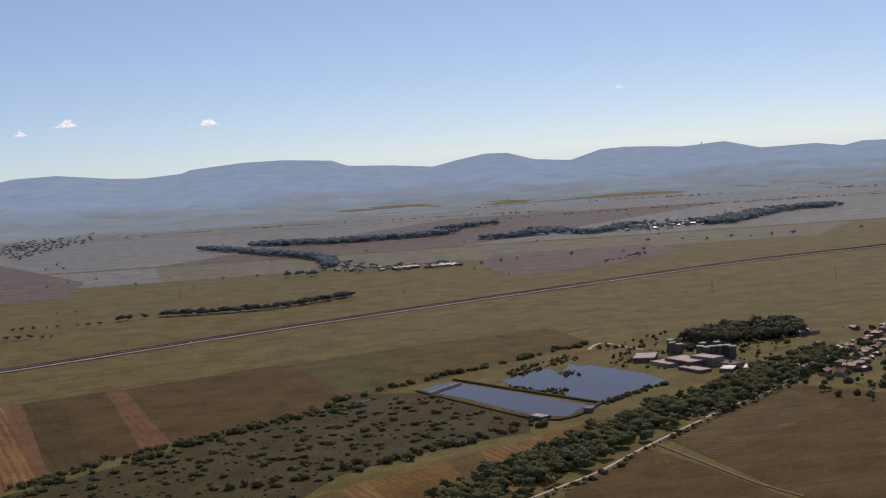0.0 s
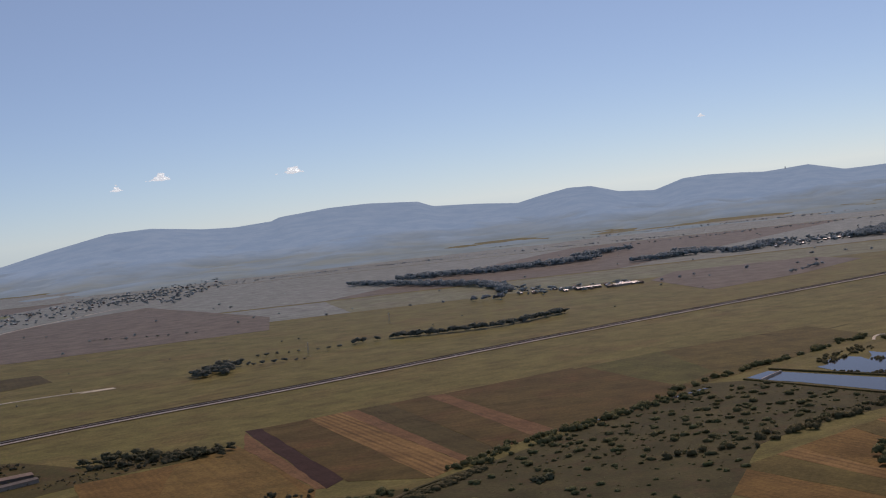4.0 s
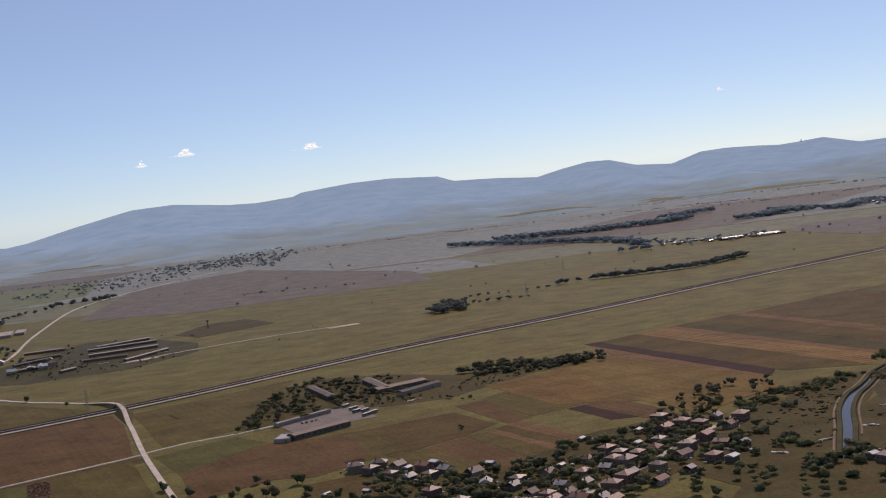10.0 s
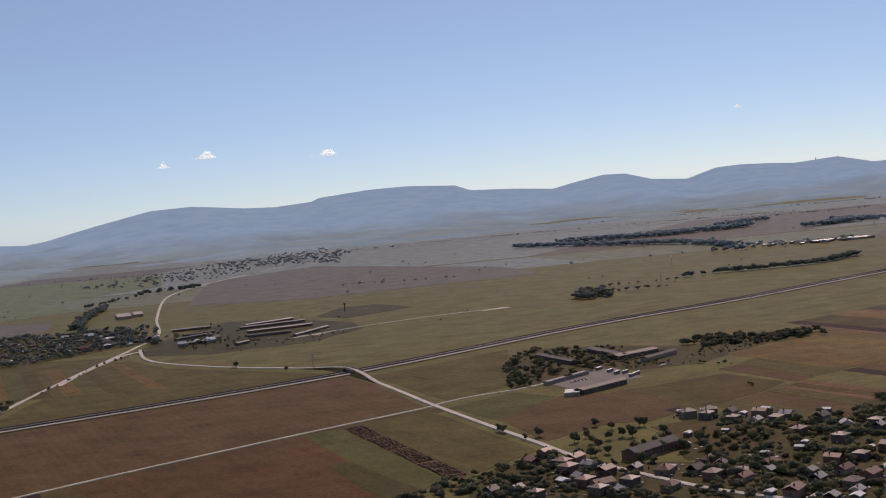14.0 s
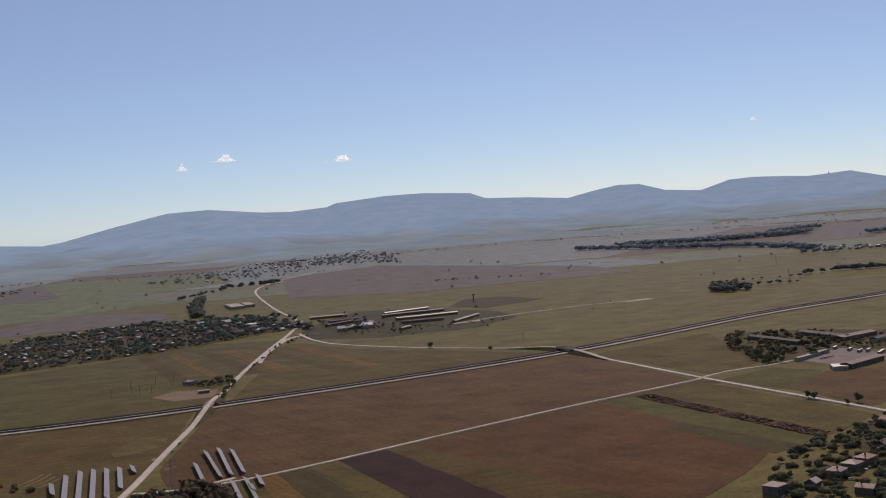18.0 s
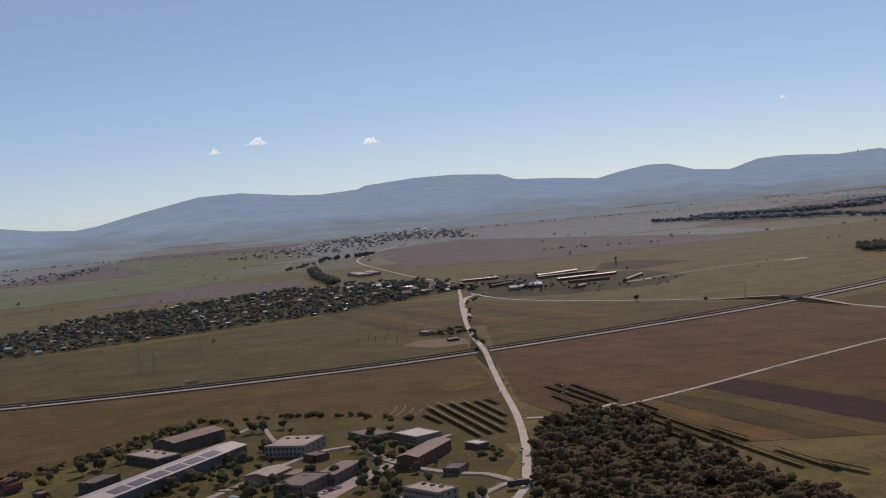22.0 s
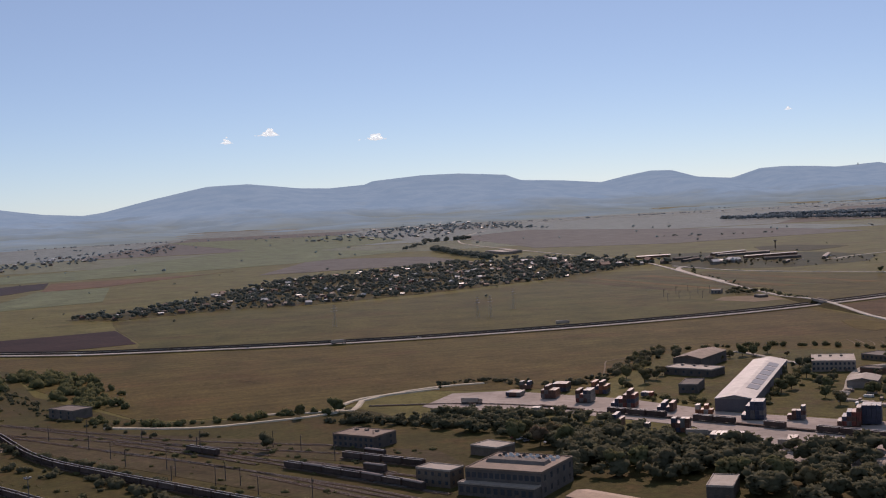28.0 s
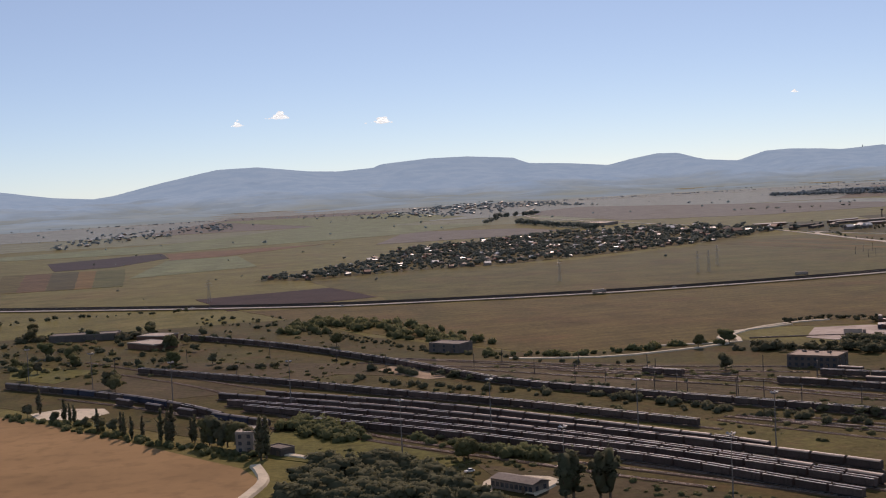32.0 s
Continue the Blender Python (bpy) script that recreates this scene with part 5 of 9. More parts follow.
def roof_strips(ob, L, W, H):
    for k in range(9):
        x = -L / 2 + L * (k + 0.5) / 9
        bm = bmesh.new()
        add_box(bm, (x - 0.12, -W / 2 + 0.2, 0), (x + 0.12, -0.15, 0.06))
        for v in bm.verts:
            v.co.z += H + 1.0 * (1 - abs(v.co.y) / (W / 2)) + 0.17
        part("skylight", bm, PALE_ROOF, ob, "pale rooflight strip")


def clerestory(ob, L, W, H):
    """A long raised roof lantern and rooftop vents."""
    child("roof_lantern", shell("roof_lantern", [(-L * 0.4, -W * 0.12, H), (L * 0.38, -W * 0.12, H), (L * 0.38, W * 0.12, H), (-L * 0.4, W * 0.12, H), (-L * 0.4, -W * 0.08, H + 0.75), (L * 0.36, -W * 0.08, H + 0.75), (L * 0.36, W * 0.08, H + 0.75), (-L * 0.4, W * 0.08, H + 0.75)],
          [(0, 1, 5, 4), (2, 3, 7, 6), (1, 2, 6, 5), (3, 0, 4, 7), (4, 5, 6, 7)], BITUMEN), ob)
    for r in range(2):
        for k in range(9):
            x, y = -L * 0.36 + k * L * 0.09, W * (0.22 + 0.14 * r)
            child("skylight", shell("skylight", [(-0.45, -0.5, H), (0.45, -0.5, H), (0.45, 0.5, H), (-0.45, 0.5, H), (-0.3, 0.0, H + 0.7), (0.3, 0.0, H + 0.7)], [(0, 1, 5, 4), (2, 3, 4, 5), (1, 2, 5), (3, 0, 4)], PAINT if k % 3 else DARKSTEEL), ob, pose(x, y, 0))


def parapet_huts(ob, L, W, H):
    for k in range(3):
        child("roof_hatch", box_mesh("roof_hatch", (-0.5, -0.4, H), (0.5, 0.4, H + 0.5), BITUMEN, 0.04), ob, pose(-L * 0.3 + k * L * 0.25, 0.2 * W, 0))


# works beside the container yard
building("warehouse", "long grey sheet-metal warehouse with a pale roof and solar panels", [(-844.8, 214.3), (-838.6, 202.8), (-805.2, 272.6)], 3.5, BLUEWALL, SHEET, "gable_deep", 1.0, 0, 0, extra=hall_solar, category="warehouse")
building("workshop_hall", "grey brown workshop hall with a shallow gable roof", [(-835.7, 294.6), (-829.9, 285.6), (-816.0, 303.5)], 3.6, GREYWALL, RUST_ROOF, "gable_deep", 1.0, category="hall")
building("low_store", "low store with a pale flat roof", [(-844.1, 279.6), (-831.8, 267.1), (-828.5, 275.9)], 2.4, GREYWALL, PALE_ROOF, rows=1, cols=6, extra=parapet_huts)
building("grey_shed", "small grey concrete shed with a flat roof", [(-848.2, 243.3), (-844.4, 238.2), (-839.2, 249.1)], 2.6, GREYWALL, BITUMEN, rows=1, cols=2)
building("office_block", "two-storey white office block with a flat roof", [(-796.5, 274.0), (-786.4, 262.2), (-780.9, 277.5)], 3.4, WHITE, PALE_ROOF, rows=2, cols=10, ends=4, extra=parapet_huts, category="office")
building("white_workshop", "white workshop with a pale gable roof", [(-798.9, 236.6), (-793.9, 227.7), (-788.5, 237.7)], 2.2, WHITE, PALE_ROOF, "gable_deep", 0.8, category="workshop")
building("lean_to_workshop", "low brown-roofed workshop beside the white one", [(-789.1, 232.5), (-786.4, 227.9), (-783.3, 235.6)], 2.0, CREAM, RUST_ROOF)
building("assembly_building", "two-storey pale building with a flat roof and window bands", [(-789.3, 216.3), (-783.4, 208.1), (-776.6, 221.1)], 3.2, CREAM, BITUMEN, rows=2, cols=7, ends=5)
building("assembly_wing", "brown flat-roofed wing behind the pale building", [(-779.6, 226.2), (-775.4, 218.7), (-768.0, 235.5)], 3.0, GREYWALL, RUST_ROOF, rows=1, cols=5, ends=5)
building("striped_hall", "low hall whose brown roof has pale rooflight strips", [(-788.3, 180.2), (-780.7, 170.4), (-772.2, 188.8)], 2.2, BRICKWALL, RUST_ROOF, "gable", 1.0, extra=roof_strips, category="hall")
building("canopy_shed", "small shed with a bright cream roof", [(-777.4, 188.8), (-774.6, 184.1), (-771.2, 191.4)], 2.2, GREYWALL, SHEET, "gable", 0.5)
building("long_store", "long low store with a grey roof", [(-792.4, 166.3), (-784.2, 156.3), (-780.1, 166.2)], 2.3, plain("pale_blue_wall", (0.34, 0.42, 0.55), 0.6, 0.3, stain=0.2, scale=0.4), RUST_ROOF, "gable", 0.6, rows=1, cols=9, category="store")
building("brown_store", "long low store with a brown roof", [(-783.6, 157.8), (-775.8, 149.4), (-772.0, 157.9)], 2.3, BRICKWALL, BITUMEN, "gable", 0.5, rows=1, cols=9, category="store")
building("corner_store", "narrow brown-roofed store beside the car park", [(-770.3, 164.0), (-767.5, 159.8), (-759.8, 174.0)], 2.2, GREYWALL, RUST_ROOF, "gable_deep", 0.5, category="store")
building("office_slab", "three-storey pale office slab with rows of windows", [(-756.9, 183.9), (-748.6, 174.5), (-745.2, 180.5)], 6.0, WHITE, PALE_ROOF, rows=4, cols=14, ends=3, extra=parapet_huts, category="office", size=(0.5, 0.6))
building("brown_hall", "brown hall with a shallow gable roof", [(-756.7, 238.0), (-752.7, 231.0), (-742.4, 252.8)], 3.2, BRICKWALL, RUST_ROOF, "gable_deep", 0.8, category="hall")
building("white_terrace", "low white terrace of offices behind trees", [(-759.6, 274.8), (-752.6, 264.5), (-748.6, 275.5)], 2.6, WHITE, SHEET, rows=2, cols=9)
building("gate_house", "small gate house with a flat roof", [(-744.5, 224.0), (-741.9, 218.2), (-738.9, 225.2)], 1.8, CREAM, BITUMEN, rows=1, cols=4)
building("red_shed", "long low brown shed beside the lawn", [(-738.3, 254.8), (-734.6, 249.7), (-732.8, 254.3)], 1.6, BRICKWALL, SHEET)
building("grey_store", "grey box-shaped store beside the siding", [(-807.3, 182.0), (-800.0, 173.9), (-797.8, 181.7)], 2.4, GREYWALL, BITUMEN, "gable", 0.4, category="store")
building("garage_row", "low row of garages with a dark roof", [(-774.3, 287.6), (-767.1, 275.8), (-762.8, 286.8)], 1.8, CREAM, BITUMEN, rows=1, cols=8)
building("brick_shed", "low brown shed among the trees", [(-786.8, 258.0), (-782.6, 252.9), (-780.6, 258.2)], 1.8, BRICKWALL, BITUMEN)
# railway buildings
building("railway_depot", "large two-tier railway depot with a roof lantern", [(-923.3, 132.2), (-908.6, 122.7), (-902.0, 137.8)], 5.2, GREYWALL, RUST_ROOF, rows=2, cols=13, ends=5, extra=clerestory, category="depot", size=(0.9, 1.1))
building("depot_annex", "lower depot wing with tall windows", [(-925.1, 130.4), (-910.6, 120.2), (-908.0, 125.6)], 2.6, GREYWALL, PALE_ROOF, rows=1, cols=11, category="depot", size=(0.9, 1.2))
building("signal_box", "two-storey flat-roofed signal box", [(-933.2, 142.2), (-926.3, 136.4), (-924.5, 141.7)], 3.8, CREAM, PALE_ROOF, rows=2, cols=5, ends=2, category="signal box")
building("siding_building", "two-storey grey-brown building beside the sidings", [(-951.7, 191.8), (-941.5, 183.5), (-939.4, 193.8)], 3.2, GREYWALL, RUST_ROOF, rows=2, cols=8, ends=2, extra=parapet_huts)
building("flat_hut", "flat pink-grey roofed hut beside the depot", [(-918.6, 170.6), (-912.9, 164.8), (-910.8, 172.5)], 2.3, CREAM, PALE_ROOF)
building("lone_hut", "two-storey hut with a flat roof in the bushes", [(-1039.1, 264.9), (-1030.5, 257.6), (-1032.0, 268.6)], 2.8, GREYWALL, BITUMEN, rows=2, cols=3)
building("pale_hall", "long low hall with a tan sheet roof", [(-905.3, 113.0), (-882.2, 85.4), (-880.0, 93.4)], 2.4, CREAM, TAN_ROOF, "gable", 0.6, category="hall")
building("white_store", "small store with a pale flat roof", [(-876.7, 114.3), (-872.7, 110.4), (-868.5, 119.8)], 2.8, GREYWALL, PALE_ROOF)
building("barrack", "long white single-storey barrack with a dark roof", [(-1043.8, 85.7), (-1037.7, 78.5), (-1035.9, 82.8)], 1.7, WHITE, BITUMEN, "gable", 0.5, rows=1, cols=9, ends=2)
building("tower_house", "three-storey pale tower house among poplars", [(-1089.4, 131.5), (-1086.4, 128.1), (-1085.2, 134.9)], 4.4, WHITE, PALE_ROOF, rows=3, cols=2)
building("flat_shed", "low dark shed with a pale roof edge", [(-1083.9, 127.2), (-1080.7, 123.4), (-1080.3, 128.2)], 1.5, GREYWALL, BITUMEN)
building("yard_shed", "small shed with a white sheet roof", [(-1072.0, 85.4), (-1069.7, 83.1), (-1069.0, 86.4)], 1.4, BRICKWALL, SHEET)
building("yard_shed", "small shed with a white sheet roof", [(-1069.7, 82.0), (-1066.5, 79.5), (-1066.2, 83.6)], 1.4, BRICKWALL, SHEET)
building("freight_shed", "long freight shed with a white roof", [(-1139.8, 324.0), (-1129.2, 312.1), (-1128.9, 326.5)], 2.0, BRICKWALL, PALE_ROOF)
# farm yard beside the motorway
building("long_barn", "long low barn with a brown roof", [(-427.0, 439.9), (-404.8, 459.4), (-404.2, 467.5)], 2.0, GREYWALL, RUST_ROOF, "gable", 0.7, rows=1, cols=10, category="barn")
building("yard_wall_shed", "narrow white-walled lean-to along the yard", [(-438.9, 475.9), (-417.0, 498.9), (-416.7, 503.4)], 1.6, WHITE, PALE_ROOF, category="shed")
building("barn", "grey roofed barn behind the yard trees", [(-407.6, 580.0), (-395.3, 542.3), (-392.6, 551.6)], 1.8, GREYWALL, BITUMEN, "gable", 0.9, rows=1, cols=7, category="barn")
building("barn", "long barn with a rusty roof", [(-396.6, 538.2), (-372.8, 554.0), (-371.0, 564.6)], 1.8, GREYWALL, RUST_ROOF, "gable", 0.8, category="barn")
building("barn", "long white-walled barn with a grey roof", [(-384.2, 522.4), (-365.8, 541.4), (-364.3, 549.6)], 1.8, WHITE, BITUMEN, "gable", 0.8, category="barn")
building("barn", "old grey barn among the yard trees", [(-436.4, 575.2), (-421.4, 535.0), (-419.7, 542.4)], 1.8, GREYWALL, BITUMEN, "gable", 0.8, category="barn")
building("shed", "white sheet-roofed shed at the yard gate", [(-434.2, 446.9), (-429.1, 437.6), (-427.2, 448.7)], 1.6, WHITE, SHEET, category="shed")
# far farm


def shed_row(pairs, W, H, mats, label):
    """Long narrow sheds, each between two points."""
    for k, (p, q) in enumerate(zip(pairs[::2], pairs[1::2])):
        d = (Vector(q) - Vector(p)).normalized()
        wall, roof = mats[k % len(mats)]
        building("cattle_shed", label, [p, q, (q[0] - d.y * W, q[1] + d.x * W)], H, wall, roof, "gable", 0.6, category="cattle shed")


shed_row([(-643.1, 902.7), (-593.1, 920.5), (-631.9, 865.1), (-583.5, 881.6), (-627.2, 832.0), (-596.1, 837.7), (-588.7, 806.0), (-568.4, 850.3), (-641.2, 922.9), (-605.2, 947.9), (-684.2, 853.7), (-665.0, 876.6), (-670.9, 815.8), (-651.6, 824.2), (-703.5, 933.8), (-673.0, 940.2), (-684.1, 882.6), (-661.9, 894.3), (-627.5, 781.6), (-620.6, 793.3)], 3.0, 1.7, [(GREYWALL, PALE_ROOF), (BRICKWALL, SHEET), (GREYWALL, BITUMEN)], "long low cattle shed with a pale worn roof")
building("farm_block", "white farm block far out in the meadow", [(-795.4, 1132.9), (-780.2, 1128.7), (-793.3, 1176.2)], 2.4, WHITE, PALE_ROOF)
building("farm_block", "white farm block far out in the meadow", [(-781.0, 1140.7), (-772.2, 1143.1), (-782.5, 1182.8)], 2.4, WHITE, PALE_ROOF)
building("white_barn", "long white barn on the far plain", [(-14.0, 1322.0), (12.0, 1334.0), (10.5, 1345.0)], 2.2, WHITE, SHEET, "gable", 0.8, category="barn")
building("farm_row", "long grey farm shed on the far plain", [(-54.0, 1326.0), (-28.0, 1335.0), (-28.5, 1345.0)], 2.2, GREYWALL, SHEET, "gable", 0.8, category="barn")
# old works beside the ponds
building("works_hall", "derelict works hall with a pale broken flat roof", [(111.2, 662.0), (121.1, 643.6), (129.9, 654.5)], 3.0, BRICKWALL, PALE_ROOF, rows=1, cols=6)
building("works_office", "low derelict brick office with a pale roof", [(98.9, 682.2), (106.8, 667.5), (111.5, 684.8)], 2.4, BRICKWALL, PALE_ROOF, rows=1, cols=5)
building("pond_hut", "small hut with a white roof at the pond", [(31.7, 545.4), (37.0, 539.0), (38.7, 545.5)], 1.5, DARKSTEEL, PALE_ROOF)
building("pump_house", "small blue-grey pump house at the pond corner", [(57.0, 554.2), (60.1, 549.4), (62.1, 557.6)], 1.8, BLUEWALL, BITUMEN)
building("works_shed", "low grey shed beside the old works", [(133.5, 630.0), (138.4, 624.7), (143.0, 634.8)], 1.6, GREYWALL, SHEET)
building("works_shed", "low grey shed beside the old works", [(145.0, 628.9), (147.8, 624.5), (151.5, 634.9)], 1.6, GREYWALL, SHEET)


def silo(place, r, h):
    ob = holder("silo", "round grey concrete silo with a pale cap", "silo", "silos of the old works")
    ob.matrix_basis = pose(place[0], place[1], 0)
    for nm, r0, r1, z0, z1, mat in (("body", r, r, -0.2, h, GREYWALL), ("cap", r * 1.05, r * 1.0, h, h + 0.5, PALE_ROOF)):
        bm = bmesh.new()
        bmesh.ops.create_cone(bm, cap_ends=True, segments=20, radius1=r0, radius2=r1, depth=z1 - z0, matrix=Matrix.Translation((0, 0, (z0 + z1) / 2)))
        part(nm, bm, mat, ob)


for place in [(121.0, 694.3), (123.7, 687.3), (121.9, 704.1), (132.7, 675.9), (135.3, 671.1), (138.8, 673.4), (142.7, 673.7), (146.7, 674.0), (148.6, 669.5), (136.3, 686.1), (144.1, 686.8)]:
    silo(place, 2.0, 5.6)

building("works_block", "tall derelict concrete block of the old works", [(123.7, 656.8), (132.7, 644.0), (136.4, 653.5)], 4.2, WHITE, PALE_ROOF, rows=3, cols=6)
building("works_ruin", "roofless pale concrete ruin of the old works", [(103.5, 662.7), (111.4, 648.8), (116.5, 659.4)], 1.6, WHITE, PALE_ROOF)
building("works_ruin", "low pale concrete ruin of the old works", [(114.5, 642.5), (122.8, 627.4), (126.8, 636.0)], 1.3, GREYWALL, PALE_ROOF)
building("works_ruin", "low pale concrete shed of the old works", [(134.6, 645.6), (141.5, 635.9), (145.4, 644.9)], 1.8, WHITE, BITUMEN)
# water tower
wt = holder("water_tower", "slender concrete water tower with a wide bowl", "water tower")
wt.matrix_basis = pose(-565, 990, 0)
for nm, r0, r1, z0, z1, mat in (("shaft", 0.55, 0.45, -0.2, 5.6, GREYWALL), ("bowl", 0.5, 1.5, 5.6, 6.7, GREYWALL), ("cap", 1.5, 1.0, 6.7, 7.2, BITUMEN)):
    bm = bmesh.new()
    bmesh.ops.create_cone(bm, cap_ends=True, segments=20, radius1=r0, radius2=r1, depth=z1 - z0, matrix=Matrix.Translation((0, 0, (z0 + z1) / 2)))
    part(nm, bm, mat, wt)

# ---- houses ----
def house_model(L, W, H, rise, wall, roof, hip, label, full=True):
    ob = holder("house", label, "house", "village houses")
    child("wall", wall_mesh("wall", L, W, H, wall, 0.0 if hip else rise), ob)
    child("roof", gable_mesh("roof", L, W, rise, H + 0.02, 0.22, roof, W * 0.5 if hip else 0.0), ob)
    if full:
        child("chimney", box_mesh("chimney", (-0.2, -0.2, H), (0.2, 0.2, H + rise + 0.5), BRICKWALL, 0.03), ob, pose(L * 0.22, W * 0.12, 0))
        n = 3 if L > 5 else 2
        for k in range(n):
            child("window", PANE, ob, pose(-L / 2 + L * (k + 0.5) / n, -W / 2, H * 0.55) @ Matrix.Diagonal((0.55, 1, 0.6, 1)))
        for s in (-1, 1):
            child("window", PANE, ob, pose(s * L / 2, 0, H * 0.55, 0, 0, 90 * s) @ Matrix.Diagonal((0.6, 1, 0.6, 1)))
        child("door", LEAFDOOR, ob, pose(L * 0.02, -W / 2 - 0.01, 0) @ Matrix.Diagonal((0.5, 1, 1.0, 1)))
    return ob


WORN_SHEET = plain("worn_sheet_roof", (0.36, 0.32, 0.29), 0.6, 0.4, stain=0.4, scale=0.4, vary=0.3)
NEAR_HOUSES = [
    (house_model(5.8, 4.6, 1.7, 1.4, CREAM, TILE, True, "cream rendered house with a red tiled hip roof"), 6.2),
    (house_model(5.0, 4.2, 1.6, 1.5, WHITE, TILE_OLD, False, "white rendered house with an old brown tiled roof"), 5.2),
    (house_model(6.0, 4.8, 2.5, 1.2, CREAM, TILE_OLD, True, "two-storey cream house with a brown hip roof"), 6.8),
    (house_model(4.4, 4.0, 1.6, 1.2, GREYWALL, WORN_SHEET, False, "grey house with a worn sheet-metal roof"), 4.6),
    (house_model(6.8, 4.2, 1.7, 1.3, WHITE, TILE, False, "long white house with a red tiled roof"), 7.4),
    (house_model(3.0, 2.4, 1.4, 0.5, GREYWALL, PAINT, False, "small garden shed with a bright sheet roof", False), 3.0),
]
PINK_ROOF = plain("faded_pink_tile", (0.27, 0.155, 0.118), 0.6, 0.35, stain=0.35, scale=0.5, vary=0.2)
PINK_WALL = plain("pink_brown_render", (0.2, 0.12, 0.1), 0.85, 0.2, stain=0.3, scale=0.4, vary=0.25)
NEAR_HOUSES += [
    (house_model(5.6, 4.8, 2.5, 1.0, PINK_WALL, PINK_ROOF, True, "two-storey pink-brown house with a faded hip roof"), 6.0),
    (house_model(5.2, 5.0, 2.6, 0.9, GREYWALL, TILE_OLD, True, "two-storey grey house with a flat brown hip roof"), 5.8),
    (house_model(6.4, 4.6, 2.4, 1.1, PINK_WALL, TILE, False, "two-storey brown-pink house with a red gable roof"), 6.8),
]
NEAR_HOUSES[5][0].name = "garden_shed"
tagged(NEAR_HOUSES[5][0], category="shed", group="garden sheds")
FAR_HOUSES = [house_model(6.0, 4.6, 2.2, 1.6, w, r, hp, lb, False) for w, r, hp, lb in ((WHITE, TILE_OLD, True, "white village house with a brown roof"), (CREAM, TILE, False, "cream village house with a red roof"), (WHITE, GLINT_SHEET, False, "white village house with a pale metal roof"), (CREAM, TILE_OLD, True, "cream village house with a brown hip roof"))]
FAR_HOUSES += [house_model(5.6, 4.4, 2.0, 0.75, w, GLINT_SHEET, False, lb, False) for w, lb in ((CREAM, "low cream village house with a shining sheet roof"), (GREYWALL, "grey village barn with a shining sheet roof"))]
used = set()


def settle(proto, x, y, ang, s=1.0):
    m = pose(x, y, 0, 0, 0, ang) @ Matrix.Diagonal((s, s, s, 1))
    if proto not in used:
        used.add(proto)
        proto.matrix_basis = m
        return proto
    return copy_thing(proto, m @ Matrix.Diagonal((*(1 / k for k in proto.scale), 1)))


HOMES = []


def homes(places, kinds, ang, seed):
    """Houses at given plots."""
    rnd = random.Random(seed)
    for k, (x, y) in enumerate(places):
        if any(math.dist((x, y), q) < 6.0 for q in HOMES):
            continue
        settle(NEAR_HOUSES[kinds[k % len(kinds)]][0], x, y, ang + rnd.choice((0, 90, 180)) + rnd.uniform(-4, 4), rnd.uniform(0.8, 1.02))
        HOMES.append((x, y))


def street(pts, offs, gap, seed, skip=0.15, sheds=0.35):
    """Houses along a street, on both sides, with garden sheds behind."""
    rnd = random.Random(seed)
    line = curve_points(pts, gap)
    for i, q in enumerate(line[:-1]):
        t = (line[i + 1] - q).normalized()
        nrm = Vector((t.y, -t.x, 0))
        ang = math.degrees(math.atan2(t.y, t.x))
        for off in offs:
            if rnd.random() < skip:
                continue
            p = q + nrm * (off + rnd.uniform(-1, 1)) + t * rnd.uniform(-1, 1)
            if any(math.dist((p.x, p.y), q) < 6.2 for q in HOMES):
                continue
            proto, L = NEAR_HOUSES[rnd.choice((0, 1, 2, 3, 4, 6, 6, 7, 8))]
            settle(proto, p.x, p.y, ang + (0 if off > 0 else 180) + rnd.choice((0, 90, 0)) + rnd.uniform(-4, 4), rnd.uniform(0.8, 1.05))
            HOMES.append((p.x, p.y))
            if rnd.random() < sheds:
                d = p + nrm * (6.5 if off > 0 else -6.5) + t * rnd.uniform(-2, 2)
                if any(math.dist((d.x, d.y), q) < 4.5 for q in HOMES):
                    continue
                settle(NEAR_HOUSES[5][0], d.x, d.y, ang + rnd.uniform(-8, 8), rnd.uniform(0.8, 1.3))
                HOMES.append((d.x, d.y))


STREET_A = [(-389.2, 233.2), (-378.7, 245.0), (-355.4, 264.8), (-335.0, 286.2), (-309.6, 312.9), (-279.5, 344.1)]
STREET_B = [(-333.6, 276.7), (-325.7, 287.7), (-315.5, 304.1), (-299.2, 323.3), (-281.3, 351.0), (-264.4, 373.2), (-250.1, 392.0)]
band("road_street", STREET_A, -1.3, 1.3, 0.36, OLD_ROAD, "pale village street")
band("road_street", STREET_B, -1.1, 1.1, 0.36, OLD_ROAD, "pale village street")
STREET_DEG = math.degrees(math.atan2(STREET_B[4][1] - STREET_B[2][1], STREET_B[4][0] - STREET_B[2][0]))
homes([(-489.6, 251.3), (-496.0, 244.5), (-502.7, 238.1), (-489.1, 232.5), (-482.0, 233.2), (-474.4, 248.7), (-468.5, 272.1), (-502.0, 216.7), (-512.6, 229.5), (-524.8, 224.7), (-455.1, 320.6), (-451.4, 301.1), (-476.4, 272.9), (-493.5, 214.6), (-485.9, 213.6)], (6, 7, 6, 3, 6, 3, 3, 8, 3, 7, 8, 6, 1, 7, 6), math.degrees(math.atan2(STREET_A[3][1] - STREET_A[2][1], STREET_A[3][0] - STREET_A[2][0])), 42)
